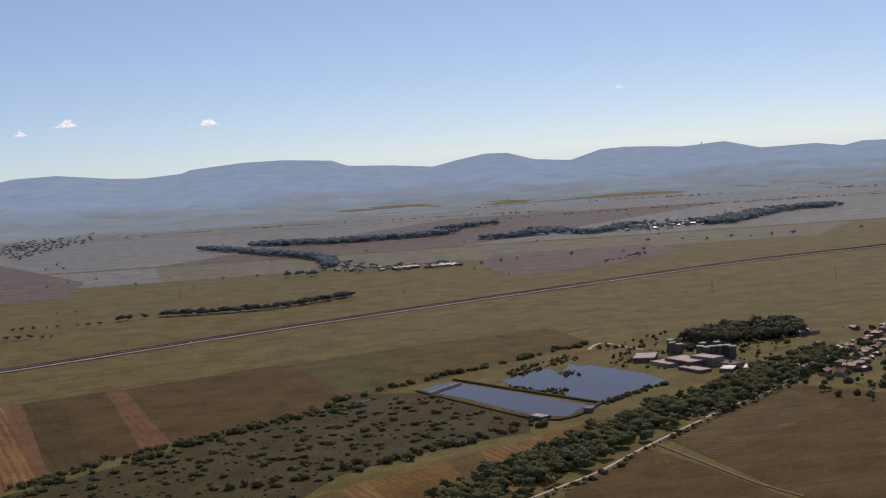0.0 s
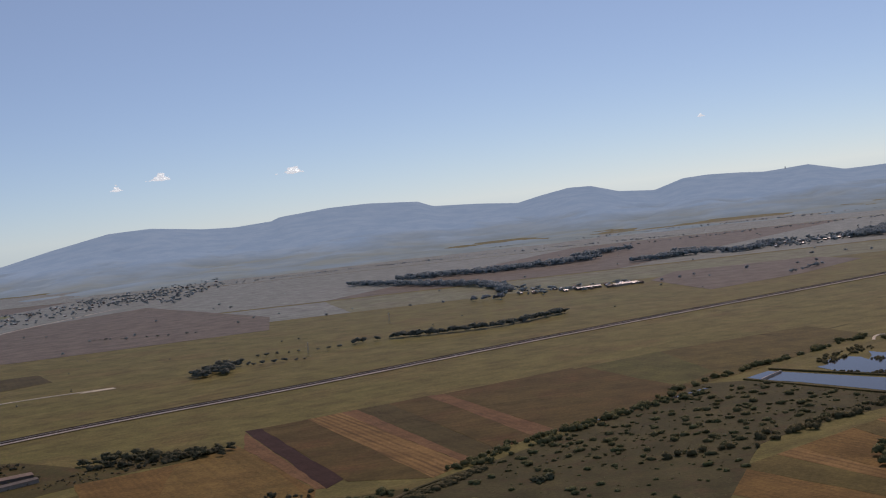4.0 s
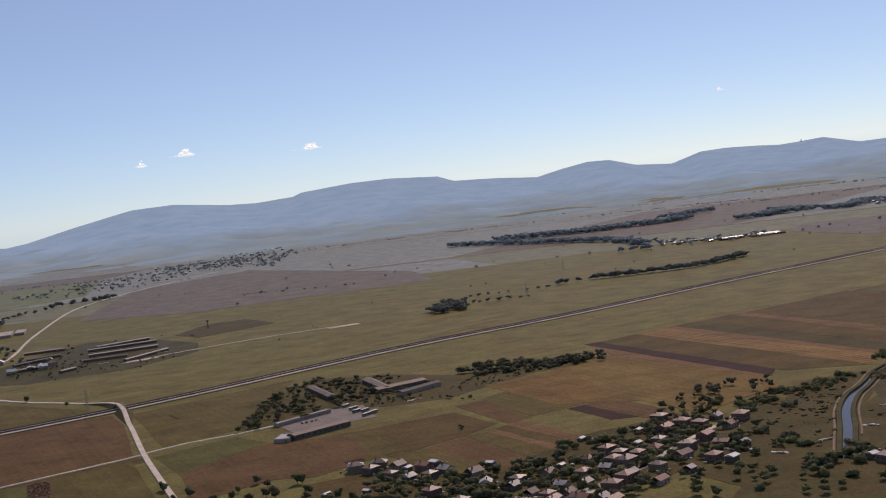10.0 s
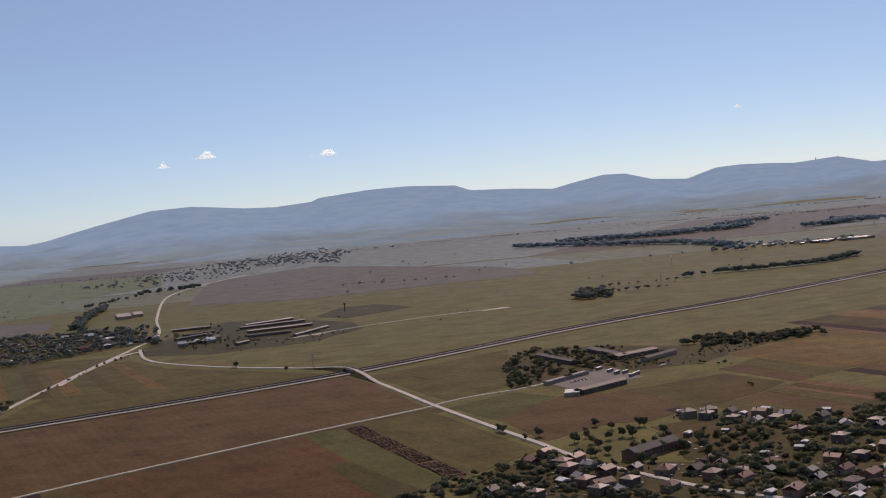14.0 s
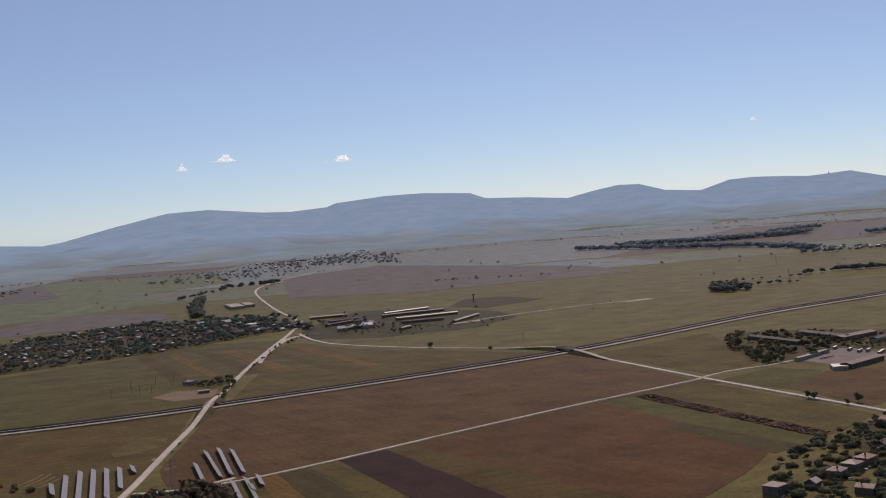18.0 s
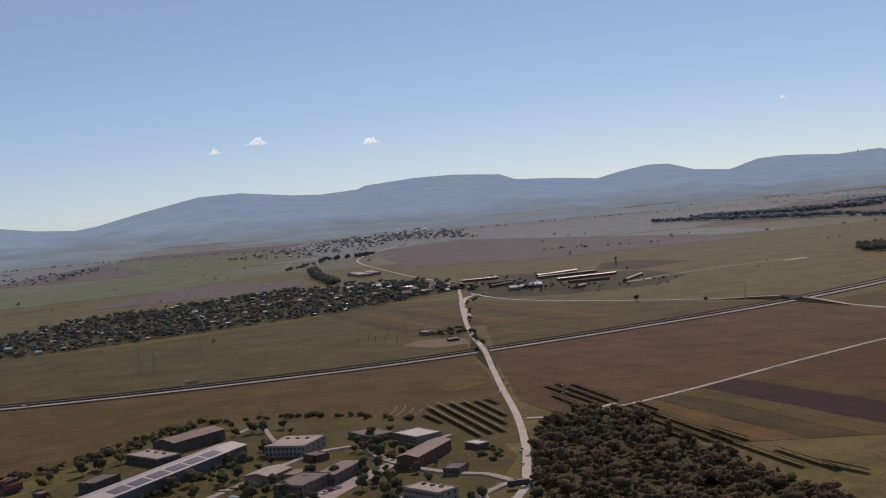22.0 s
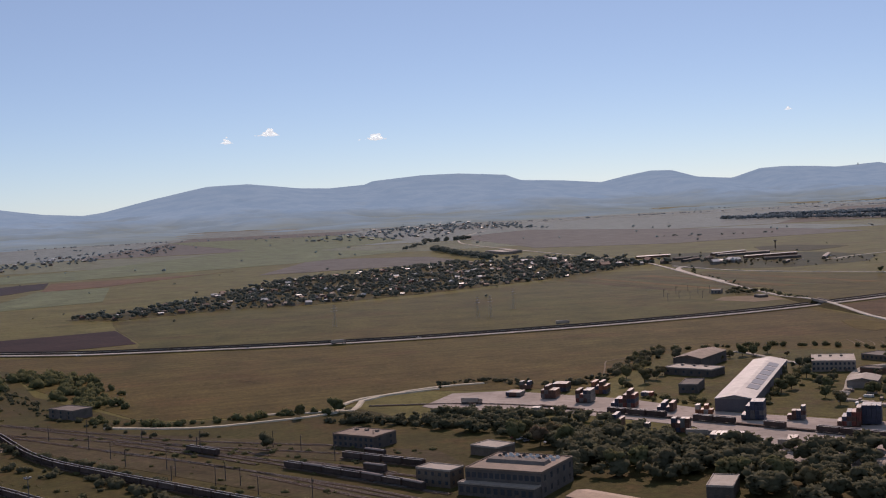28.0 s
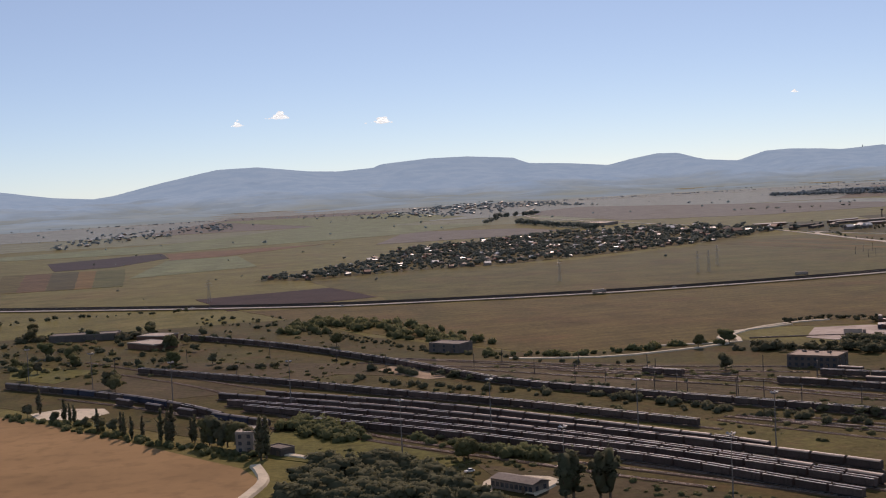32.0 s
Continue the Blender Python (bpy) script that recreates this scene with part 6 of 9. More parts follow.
homes([(-450.4, 292.4), (-443.4, 295.6), (-439.5, 283.7), (-434.6, 267.2), (-430.0, 285.6), (-467.3, 273.7), (-463.5, 263.2), (-423.9, 258.3), (-412.7, 275.1), (-409.5, 266.0), (-401.6, 260.4), (-392.3, 266.3), (-381.7, 260.3), (-361.8, 273.7), (-341.7, 314.9), (-367.9, 247.5), (-376.9, 232.8), (-390.3, 361.3), (-380.7, 363.7), (-369.0, 342.7), (-368.2, 318.1), (-406.2, 287.5), (-446.6, 305.6), (-455.4, 320.9), (-445.0, 260.2), (-458.1, 261.1), (-447.4, 272.5), (-376.2, 343.7), (-359.0, 301.3), (-370.6, 272.6)], (6, 3, 8, 7, 3, 3, 7, 0, 1, 6, 4, 3, 3, 7, 3, 8, 3, 7, 1, 7, 6, 0, 8, 8, 7, 3, 6, 3, 7, 8), math.degrees(math.atan2(STREET_A[3][1] - STREET_A[2][1], STREET_A[3][0] - STREET_A[2][0])), 43)
homes([(-281.5, 393.9), (-274.9, 381.9), (-282.9, 373.1), (-287.9, 356.1), (-298.0, 339.5), (-303.5, 342.5), (-310.4, 325.0), (-303.7, 314.3), (-280.3, 342.5), (-318.5, 320.7), (-326.6, 308.5), (-336.8, 303.1), (-340.0, 321.5), (-316.4, 287.6), (-311.8, 300.2), (-368.7, 344.9), (-388.9, 361.3), (-382.9, 350.3), (-378.6, 364.8), (-271.8, 354.4), (-268.7, 340.6), (-262.1, 338.1), (-329.4, 326.2)], (7, 6, 8, 7, 6, 7, 3, 3, 7, 6, 3, 1, 7, 3, 6, 2, 7, 7, 3, 8, 8, 3, 1), STREET_DEG, 41)
street(STREET_A, (-6, 6, 18), 11, 5)
street([(-455.3, 310.3), (-443.8, 281.1), (-430.9, 250.0)], (5,), 9, 6)
street(STREET_B, (-5, 5), 9.5, 7, 0.2)
street([(-421.4, 277.5), (-408.5, 270.4), (-394.0, 265.5), (-381.8, 267.6)], (0, -11), 11, 9, 0.25)
street([(-350.5, 322.4), (-334.9, 322.4), (-315.2, 341.1), (-289.2, 369.3)], (0, 11), 12, 10, 0.3)
street([(-395.4, 361.1), (-379.4, 361.7), (-362.3, 348.4), (-346.1, 331.2)], (0, -6), 9, 11, 0.3)
street([(-228.2, 296.4), (-213.8, 304.4), (-197.1, 303.5)], (0, 8), 10, 12, 0.2)
street([(-121.8, 332.8), (-110.3, 336.1), (-97.9, 337.4)], (0, 8), 10, 13, 0.2)
street([(172.9, 608.1), (200.8, 644.7), (234.8, 693.2), (286.5, 764.4)], (-6, 6, 14), 9, 14, 0.2)
street([(196.6, 678.8), (211.6, 678.4), (243.5, 711.2)], (0,), 10, 15, 0.2)
street([(201.0, 726.0), (219.5, 733.8), (249.7, 736.5)], (0,), 11, 16, 0.3)
GARDENS = [(-396.6, 362.3), (-371.8, 377.8), (-337.5, 371.6), (-309.4, 387.3), (-275.5, 401.5), (-265.1, 374.5), (-273.8, 325.4), (-293.4, 308.4), (-317.7, 288.0), (-328.6, 258.0), (-411.7, 294.4), (-413.3, 342.7)]
homes([p[:2] for p in within(GARDENS, 26, 1, 1, 44)], (5,), STREET_DEG, 45)
building("old_school", "long dark two-storey house with a slate roof in a park", [(-427.3, 299.1), (-409.4, 314.8), (-409.1, 323.3)], 2.6, BRICKWALL, BITUMEN, "gable", 1.4, rows=2, cols=12, category="school")


DISTANT = []


def hamlet(poly, n, seed, ang, size=1.0, single=0):
    """Far houses: the nearest stand singly, the rest are joined below."""
    rnd = random.Random(seed)
    for k, (x, y, h) in enumerate(sorted(within(poly, n, 0.85, 1.2, seed), key=lambda p: p[1])):
        if k >= single:
            m = pose(x, y, 0, 0, 0, ang + rnd.choice((0, 90)) + rnd.uniform(-8, 8)) @ Matrix.Diagonal((h * size, h * size, h * size, 1))
            DISTANT.append((rnd.choice(FAR_HOUSES if single else FAR_HOUSES[2:] + FAR_HOUSES[4:]), m))
            continue
        settle(rnd.choice(FAR_HOUSES), x, y, ang + rnd.choice((0, 90)) + rnd.uniform(-8, 8), h * size)


VILLAGE = [(-1111.0, 621.3), (-1046.0, 730.2), (-1010.0, 873.6), (-944.0, 934.8), (-851.7, 1027.4), (-755.3, 986.7), (-702.7, 871.3), (-752.8, 805.5), (-801.6, 752.5), (-894.9, 681.1), (-965.5, 640.2), (-1024.9, 630.8), (-1078.1, 598.8)]
hamlet(VILLAGE, 300, 21, 20, 0.58, 50)
patch("ground_village", VILLAGE, 0.1, SCRUB, "dark gardens and yards of the village", "gardens")
hamlet([(-798.0, 897.0), (-810.5, 1026.2), (-728.1, 975.2), (-695.9, 850.5), (-730.0, 843.6), (-765.2, 822.2)], 16, 22, 20, 1.0, 16)
hamlet([(-699.1, 863.6), (-650.2, 866.5), (-638.2, 813.5), (-668.8, 795.4)], 7, 23, 20, 1.0, 7)
hamlet([(-139.6, 1369.6), (-124.4, 1443.0), (-64.0, 1369.8), (8.6, 1372.3), (16.8, 1324.2), (-50.3, 1319.7), (-109.8, 1335.7)], 26, 24, 10, 0.75)
hamlet([(221.1, 1691.0), (275.2, 1850.7), (377.8, 1834.1), (372.2, 1734.2), (270.7, 1675.2)], 22, 25, 10, 0.9)
hamlet([(-762.2, 2214.6), (-981.9, 3102.9), (-724.7, 2655.1), (-644.8, 2320.3), (-680.7, 2082.7)], 24, 26, 10, 0.9)
hamlet([(-1383.3, 1316.6), (-1356.7, 1597.6), (-1216.5, 1900.0), (-1185.7, 1682.2), (-1305.3, 1360.8), (-1348.0, 1203.8)], 22, 27, 10, 0.8)
hamlet([(-1024.8, 1844.9), (-874.5, 2178.4), (-753.5, 2164.5), (-784.7, 1818.1), (-912.7, 1737.9)], 22, 28, 10, 0.85)
hamlet([(-905.0, 2273.3), (-823.2, 2360.3), (-658.0, 2206.8), (-625.3, 1921.1), (-779.7, 2059.8)], 20, 29, 10, 0.85)


def join_houses(rows):
    """One mesh of far houses, too many to pick apart."""
    V, F, I, mats = [], [], [], []
    for proto, m in rows:
        for kid in proto.children:
            mat = kid.data.materials[0]
            if mat not in mats:
                mats.append(mat)
            k = len(V)
            V += [m @ v.co for v in kid.data.vertices]
            F += [tuple(k + i for i in f.vertices) for f in kid.data.polygons]
            I += [mats.index(mat)] * len(kid.data.polygons)
    me = shell("distant_houses", V, F, mats)
    me.polygons.foreach_set("material_index", I)
    tagged(new("distant_houses", me), "far village houses with red, brown and shining roofs", "houses", kind="stuff")


join_houses(DISTANT)
# village trees in the weaker haze-tinted leaf colour
planted("village_trees", within(VILLAGE, 1700, 2.0, 4.2, 50) + within([(-790.3, 873.7), (-816.0, 1044.6), (-724.7, 980.9), (-693.3, 848.3), (-726.5, 830.9), (-758.8, 802.2)], 90, 3, 6, 51) + along([(-812.9, 1051.0), (-835.3, 1173.4), (-848.9, 1296.4)], 10, 4, 4, 7, 52) + within([(-706.8, 895.8), (-653.7, 908.6), (-638.2, 813.5), (-668.8, 795.4)], 30, 2, 4, 53), DISTANT_KINDS, LEAF_HALF_HAZED, "village garden trees", wide=1.3)
# hamlet trees take the haze-tinted leaf colour
planted("far_village_trees", within([(-139.6, 1369.6), (-127.0, 1475.4), (-64.6, 1384.2), (20.8, 1377.5), (-49.9, 1306.6), (-109.8, 1335.7)], 70, 2.5, 5.5, 54) + within([(221.1, 1691.0), (279.2, 1877.0), (396.0, 1843.3), (372.2, 1734.2), (267.2, 1654.2)], 90, 3, 6, 55) + within([(-732.0, 2125.5), (-1005.2, 3177.4), (-745.3, 2776.7), (-618.1, 2222.7), (-665.2, 2034.5)], 150, 2.5, 5, 56) + within([(-1376.1, 1282.9), (-1365.0, 1648.7), (-1221.6, 1971.5), (-1182.4, 1628.7), (-1299.7, 1324.8), (-1342.1, 1175.1)], 150, 2, 4.5, 57) + within([(-1026.4, 1781.0), (-866.3, 2272.9), (-712.0, 2305.7), (-794.0, 1755.2), (-917.7, 1680.4)], 160, 2.5, 5, 58) + within([(-895.5, 2221.4), (-831.6, 2418.7), (-662.3, 2258.1), (-622.4, 1883.2), (-773.5, 2016.7)], 140, 2.5, 5, 59), DISTANT_KINDS, LEAF_HAZED, "trees round far hamlets", wide=1.6)

# ---- container yard ----
patch("pavement_yard", [(-926.0, 244.7), (-915.1, 265.8), (-897.7, 264.3), (-865.9, 235.9), (-845.2, 205.1), (-822.7, 186.1), (-794.5, 165.0), (-769.9, 130.3), (-749.6, 111.1), (-756.4, 95.9), (-853.1, 137.9), (-859.2, 187.9), (-893.9, 226.5), (-920.4, 236.1)], 0.3, CONCRETE, "wide pale concrete container yard", "yard")
CONT_COLOURS = {"blue": (0.045, 0.055, 0.09), "red": (0.2, 0.05, 0.035), "orange": (0.32, 0.11, 0.05), "white": (0.42, 0.37, 0.32), "brown": (0.13, 0.06, 0.042), "grey": (0.15, 0.14, 0.135), "green": (0.06, 0.09, 0.065)}
CONT = {}


def container_mesh(colour, L):
    """A steel box with corner posts, rails and corrugated long sides."""
    W, H = 1.1, 1.16
    bm = bmesh.new()
    n = int(L / 0.18)
    prof = []
    for i in range(n + 1):
        x = -L / 2 + 0.08 + (L - 0.16) * i / n
        prof.append((x, 0.03 if i % 2 else 0.0))
    for s in (-1, 1):
        lo = [bm.verts.new((x, s * (W / 2 - 0.01 - d), 0.08)) for x, d in prof]
        hi = [bm.verts.new((x, s * (W / 2 - 0.01 - d), H - 0.06)) for x, d in prof]
        for i in range(n):
            bm.faces.new((lo[i], lo[i + 1], hi[i + 1], hi[i]) if s < 0 else (lo[i + 1], lo[i], hi[i], hi[i + 1]))
    add_box(bm, (-L / 2, -W / 2, H - 0.06), (L / 2, W / 2, H))
    add_box(bm, (-L / 2, -W / 2, 0.0), (L / 2, W / 2, 0.08))
    for x in (-L / 2, L / 2 - 0.08):
        for y in (-W / 2, W / 2 - 0.08):
            add_box(bm, (x, y, 0.08), (x + 0.08, y + 0.08, H - 0.06))
    add_box(bm, (-L / 2 + 0.02, -W / 2 + 0.08, 0.08), (-L / 2 + 0.05, W / 2 - 0.08, H - 0.06))
    add_box(bm, (L / 2 - 0.05, -W / 2 + 0.08, 0.08), (L / 2 - 0.02, W / 2 - 0.08, H - 0.06))
    me = bpy.data.meshes.new("container")
    bm.to_mesh(me)
    bm.free()
    me.materials.append(plain("container_" + colour, CONT_COLOURS[colour], 0.45, 0.4, stain=0.3, scale=0.8, vary=0.25))
    return me


def container(x, y, z, ang, colour, L):
    if (colour, L) not in CONT:
        CONT[(colour, L)] = container_mesh(colour, L)
    ob = tagged(new("shipping_container", CONT[(colour, L)]), colour + " corrugated steel shipping container in the yard", "container", "stacked containers")
    ob.matrix_basis = pose(x, y, z, 0, 0, ang)
    if len(CONT_KIDS) < 400:
        for s in (-0.26, 0.26):
            CONT_KIDS.append(child("door", CONT_DOORS[colour], ob, pose(-L / 2 - 0.005, s, 0.1)))


CONT_DOORS = {c: box_mesh("door", (-0.02, -0.24, 0), (0.0, 0.24, 0.98), plain("container_door_" + c, tuple(0.8 * v for v in col), 0.5, 0.4, stain=0.35, scale=1.5, vary=0.25)) for c, col in CONT_COLOURS.items()}
CONT_KIDS = []
YARD_ANGLE = math.degrees(math.atan2(266.1 - 196.3, -804.2 + 837.6))


def stack(place, ny, levels, colours, seed, L=5.4, ang=0.0):
    """Containers side by side, each pile with its own height."""
    rnd = random.Random(seed)
    a = radians(YARD_ANGLE + ang)
    for i in range(ny):
        off = (i - (ny - 1) / 2) * 1.16
        for k in range(levels[i % len(levels)]):
            container(place[0] - math.sin(a) * off, place[1] + math.cos(a) * off, 0.4 + 1.17 * k, YARD_ANGLE + ang + rnd.uniform(-0.6, 0.6), rnd.choice(colours), L)


DARKS, WARM, MIXED = ("blue", "brown", "brown", "grey"), ("red", "orange", "brown", "red"), ("brown", "red", "brown", "red", "grey", "blue")
for k, (place, ny, levels, colours, L) in enumerate(zip(
        [(-896.7, 254.0), (-887.0, 246.9), (-878.5, 235.5), (-869.5, 223.4), (-860.0, 213.0), (-851.9, 204.3), (-841.8, 193.4), (-832.1, 188.4), (-822.6, 176.9), (-816.5, 177.6), (-814.7, 158.6), (-805.6, 149.7), (-795.2, 157.5), (-795.3, 143.6), (-788.0, 146.6), (-785.8, 134.9), (-778.8, 131.6), (-775.5, 121.2), (-769.8, 112.3), (-757.9, 118.3), (-843.0, 160.7), (-864.4, 181.1), (-891.8, 265.7), (-881.8, 258.0), (-871.2, 249.2), (-859.5, 238.1)],
        (4, 4, 4, 6, 4, 4, 5, 4, 5, 4, 4, 5, 4, 4, 3, 4, 6, 3, 4, 2, 2, 4, 3, 4, 4, 3),
        ((1,), (2, 2, 3), (3, 3, 2), (3, 4, 3, 2, 2, 1), (2, 1), (1, 2), (4, 4, 4, 3, 1), (3, 2, 2, 1), (4, 3, 3, 2, 1), (4, 4), (3, 3, 2), (4, 4, 3, 2), (2,), (2, 2, 1), (3, 2), (4, 3, 3, 1), (3,), (4, 3, 1), (1, 2), (2,), (1,), (3, 3, 2), (2, 1), (2,), (2, 3), (1,)),
        (DARKS, DARKS, MIXED, MIXED, DARKS, ("white", "orange"), ("blue", "blue", "grey"), DARKS, MIXED, ("blue",), MIXED, DARKS, WARM, ("white",), WARM, ("orange", "red"), ("brown", "red"), ("orange", "white", "red"), MIXED, WARM, ("brown",), DARKS, DARKS, DARKS, ("orange", "brown", "blue"), MIXED),
        (5.4, 5.4, 5.4, 5.4, 5.4, 2.7, 5.4, 2.7, 5.4, 5.4, 2.7, 5.4, 5.4, 2.7, 2.7, 2.7, 5.4, 2.7, 5.4, 5.4, 5.4, 2.7, 2.7, 5.4, 5.4, 2.7))):
    stack(place, ny, levels, colours, 100 + k, L)

# further piles on the other side of the siding
for k, (place, ny, levels, colours, L) in enumerate((
        ((-894.7, 223.6), 2, (1,), ("white",), 2.7), ((-890.5, 219.5), 2, (1,), ("brown",), 2.7), ((-884.3, 209.1), 3, (1,), DARKS, 2.7), ((-878.4, 192.8), 3, (2, 3, 2), DARKS, 5.4), ((-872.0, 190.0), 3, (1,), ("white", "grey"), 2.7),
        ((-855.8, 170.0), 7, (1,), ("white", "white", "grey"), 5.4), ((-821.1, 141.2), 3, (1,), ("brown",), 2.7), ((-816.8, 132.3), 4, (2,), DARKS, 5.4), ((-807.8, 128.0), 3, (1, 2), MIXED, 5.4), ((-769.6, 124.2), 4, (1,), ("white", "grey"), 5.4), ((-760.9, 112.5), 2, (2,), ("brown",), 2.7))):
    stack(place, ny, levels, colours, 300 + k, L)

# ---- railway ----
BALLAST = plain("ballast", (0.135, 0.092, 0.066), 0.95, 0.03, stain=0.35, scale=0.3)
RAIL = plain("rail_steel", (0.26, 0.22, 0.2), 0.55, 0.4, 0.4, stain=0.2, scale=0.5)
SLEEPER = plain("sleeper", (0.09, 0.074, 0.062), 0.95, 0.03, stain=0.3, scale=0.5)


def railway(pts, label="single railway track on brown ballast"):
    tr = band("track", pts, -0.75, 0.75, 0.22, BALLAST, label, step=6.0, drop=0.35, category="railway track")
    for off in (-0.35, 0.32):
        band("rail", pts, off, off + 0.055, 0.3, RAIL, "", tr, 6.0, 0.01)
    # sleepers, too many to pick apart
    line = curve_points(pts, 0.9)
    vs, fs = [], []
    for i in range(0, len(line) - 1):
        t = (line[i + 1] - line[i]).normalized()
        n = Vector((t.y, -t.x, 0))
        k = len(vs)
        for a in (-0.06, 0.06):
            for b in (-0.6, 0.6):
                p = line[i] + t * a + n * b
                vs.append((p.x, p.y, 0.25 + line[i].z))
        fs.append((k, k + 2, k + 3, k + 1))
    sl = child("sleepers", shell("sleepers", vs, fs, SLEEPER), tr)
    sl["kind"] = "stuff"
    return pts


WAGON_DARK = plain("wagon_paint", (0.12, 0.086, 0.075), 0.85, 0.1, stain=0.35, scale=0.7, vary=0.3)
WAGON_BLUE = plain("wagon_blue", (0.045, 0.055, 0.09), 0.7, 0.3, stain=0.3, scale=0.7, vary=0.2)
# rim colour lightened to stand in for sun glint along the edges
WAGON_RIM = plain("wagon_glint_rim", (0.46, 0.42, 0.4), 0.4, 0.5, stain=0.4, scale=0.7)
WAGON_ROOF = plain("wagon_rim", (0.15, 0.13, 0.125), 0.55, 0.3, stain=0.3, scale=0.7)


def wagon_model(kind, L, paint, label):
    """Freight wagon: body with ribs, pale top or rim, frame, two bogies, buffers."""
    ob = holder("freight_wagon", label, "wagon", "freight wagons in the yard")
    W, H = 1.3, 1.15
    bm = bmesh.new()
    if kind == "hopper":
        add_box(bm, (-L / 2, -W / 2, 0.62), (L / 2, -W / 2 + 0.06, 0.62 + H))
        add_box(bm, (-L / 2, W / 2 - 0.06, 0.62), (L / 2, W / 2, 0.62 + H))
        add_box(bm, (-L / 2, -W / 2 + 0.06, 0.62), (-L / 2 + 0.06, W / 2 - 0.06, 0.62 + H))
        add_box(bm, (L / 2 - 0.06, -W / 2 + 0.06, 0.62), (L / 2, W / 2 - 0.06, 0.62 + H))
        add_box(bm, (-L / 2 + 0.06, -W / 2 + 0.06, 0.62), (L / 2 - 0.06, W / 2 - 0.06, 0.75))
    elif kind == "flat":
        add_box(bm, (-L / 2, -W / 2, 0.5), (L / 2, W / 2, 0.62))
    else:
        add_box(bm, (-L / 2, -W / 2, 0.62), (L / 2, W / 2, 0.62 + H))
    if kind != "flat":
        for k in range(8):
            x = -L / 2 + 0.1 + (L - 0.25) * k / 7
            add_box(bm, (x, -W / 2 - 0.04, 0.62), (x + 0.05, -W / 2, 0.6 + H))
            add_box(bm, (x, W / 2, 0.62), (x + 0.05, W / 2 + 0.04, 0.6 + H))
    part("body", bm, paint, ob)
    bm = bmesh.new()
    if kind == "hopper":
        for s in (-1, 1):
            add_box(bm, (-L / 2 - 0.02, s * (W / 2 - 0.01) - 0.08, 0.62 + H), (L / 2 + 0.02, s * (W / 2 - 0.01) + 0.08, 0.72 + H))
        part("top_rim", bm, WAGON_RIM, ob, "steel top rim with its sun glint painted pale")
    elif kind == "covered":
        bmesh.ops.create_cone(bm, cap_ends=True, segments=20, radius1=0.85, radius2=0.85, depth=L, matrix=pose(0, 0, 0.62 + H - 0.55, 0, 90, 0))
        for v in bm.verts:
            v.co.z = max(v.co.z, 0.62 + H)
        part("roof", bm, WAGON_ROOF, ob, "pale curved wagon roof")
    else:
        bm.free()
    bm = bmesh.new()
    add_box(bm, (-L / 2, -0.45, 0.48), (L / 2, 0.45, 0.61))
    for s in (-1, 1):
        for y in (-0.35, 0.35):
            bmesh.ops.create_cone(bm, cap_ends=True, segments=8, radius1=0.07, radius2=0.09, depth=0.3, matrix=pose(s * (L / 2 + 0.1), y, 0.55, 0, 90, 0))
    part("frame", bm, DARKSTEEL, ob)
    for s in (-1, 1):
        bm = bmesh.new()
        add_box(bm, (s * L * 0.34 - 0.5, -0.42, 0.34), (s * L * 0.34 + 0.5, 0.42, 0.5))
        for wx in (-0.36, 0.36):
            for y in (-0.36, 0.32):
                bmesh.ops.create_cone(bm, cap_ends=True, segments=10, radius1=0.2, radius2=0.2, depth=0.06, matrix=pose(s * L * 0.34 + wx, y, 0.5, 90, 0, 0))
        part("bogie", bm, DARKSTEEL, ob)
    return ob


WAGONS = [(wagon_model("hopper", 5.7, WAGON_DARK, "dark brown open hopper wagon with a pale rim"), 5.7), (wagon_model("covered", 6.2, WAGON_DARK, "dark covered freight wagon with a pale roof"), 6.2),
          (wagon_model("covered", 6.2, WAGON_BLUE, "blue covered freight wagon with a pale roof"), 6.2), (wagon_model("flat", 7.4, WAGON_DARK, "empty dark flat wagon"), 7.4)]


def train(pts, kinds, seed, gap=0.55, skip=0.0):
    rnd = random.Random(seed)
    line = curve_points(pts, 0.5)
    run = [0.0]
    for a, b in zip(line, line[1:]):
        run.append(run[-1] + (b - a).length)
    s = 1.0

    def at(d):
        i = min(max(1, int(np.searchsorted(run, d))), len(run) - 1)
        return line[i - 1].lerp(line[i], (d - run[i - 1]) / max(1e-6, run[i] - run[i - 1]))
    while True:
        proto, L = WAGONS[rnd.choice(kinds)]
        if s + L > run[-1]:
            break
        if rnd.random() >= skip:
            a, b = at(s), at(s + L)
            settle(proto, (a.x + b.x) / 2, (a.y + b.y) / 2, math.degrees(math.atan2(b.y - a.y, b.x - a.x)))
        s += L + gap


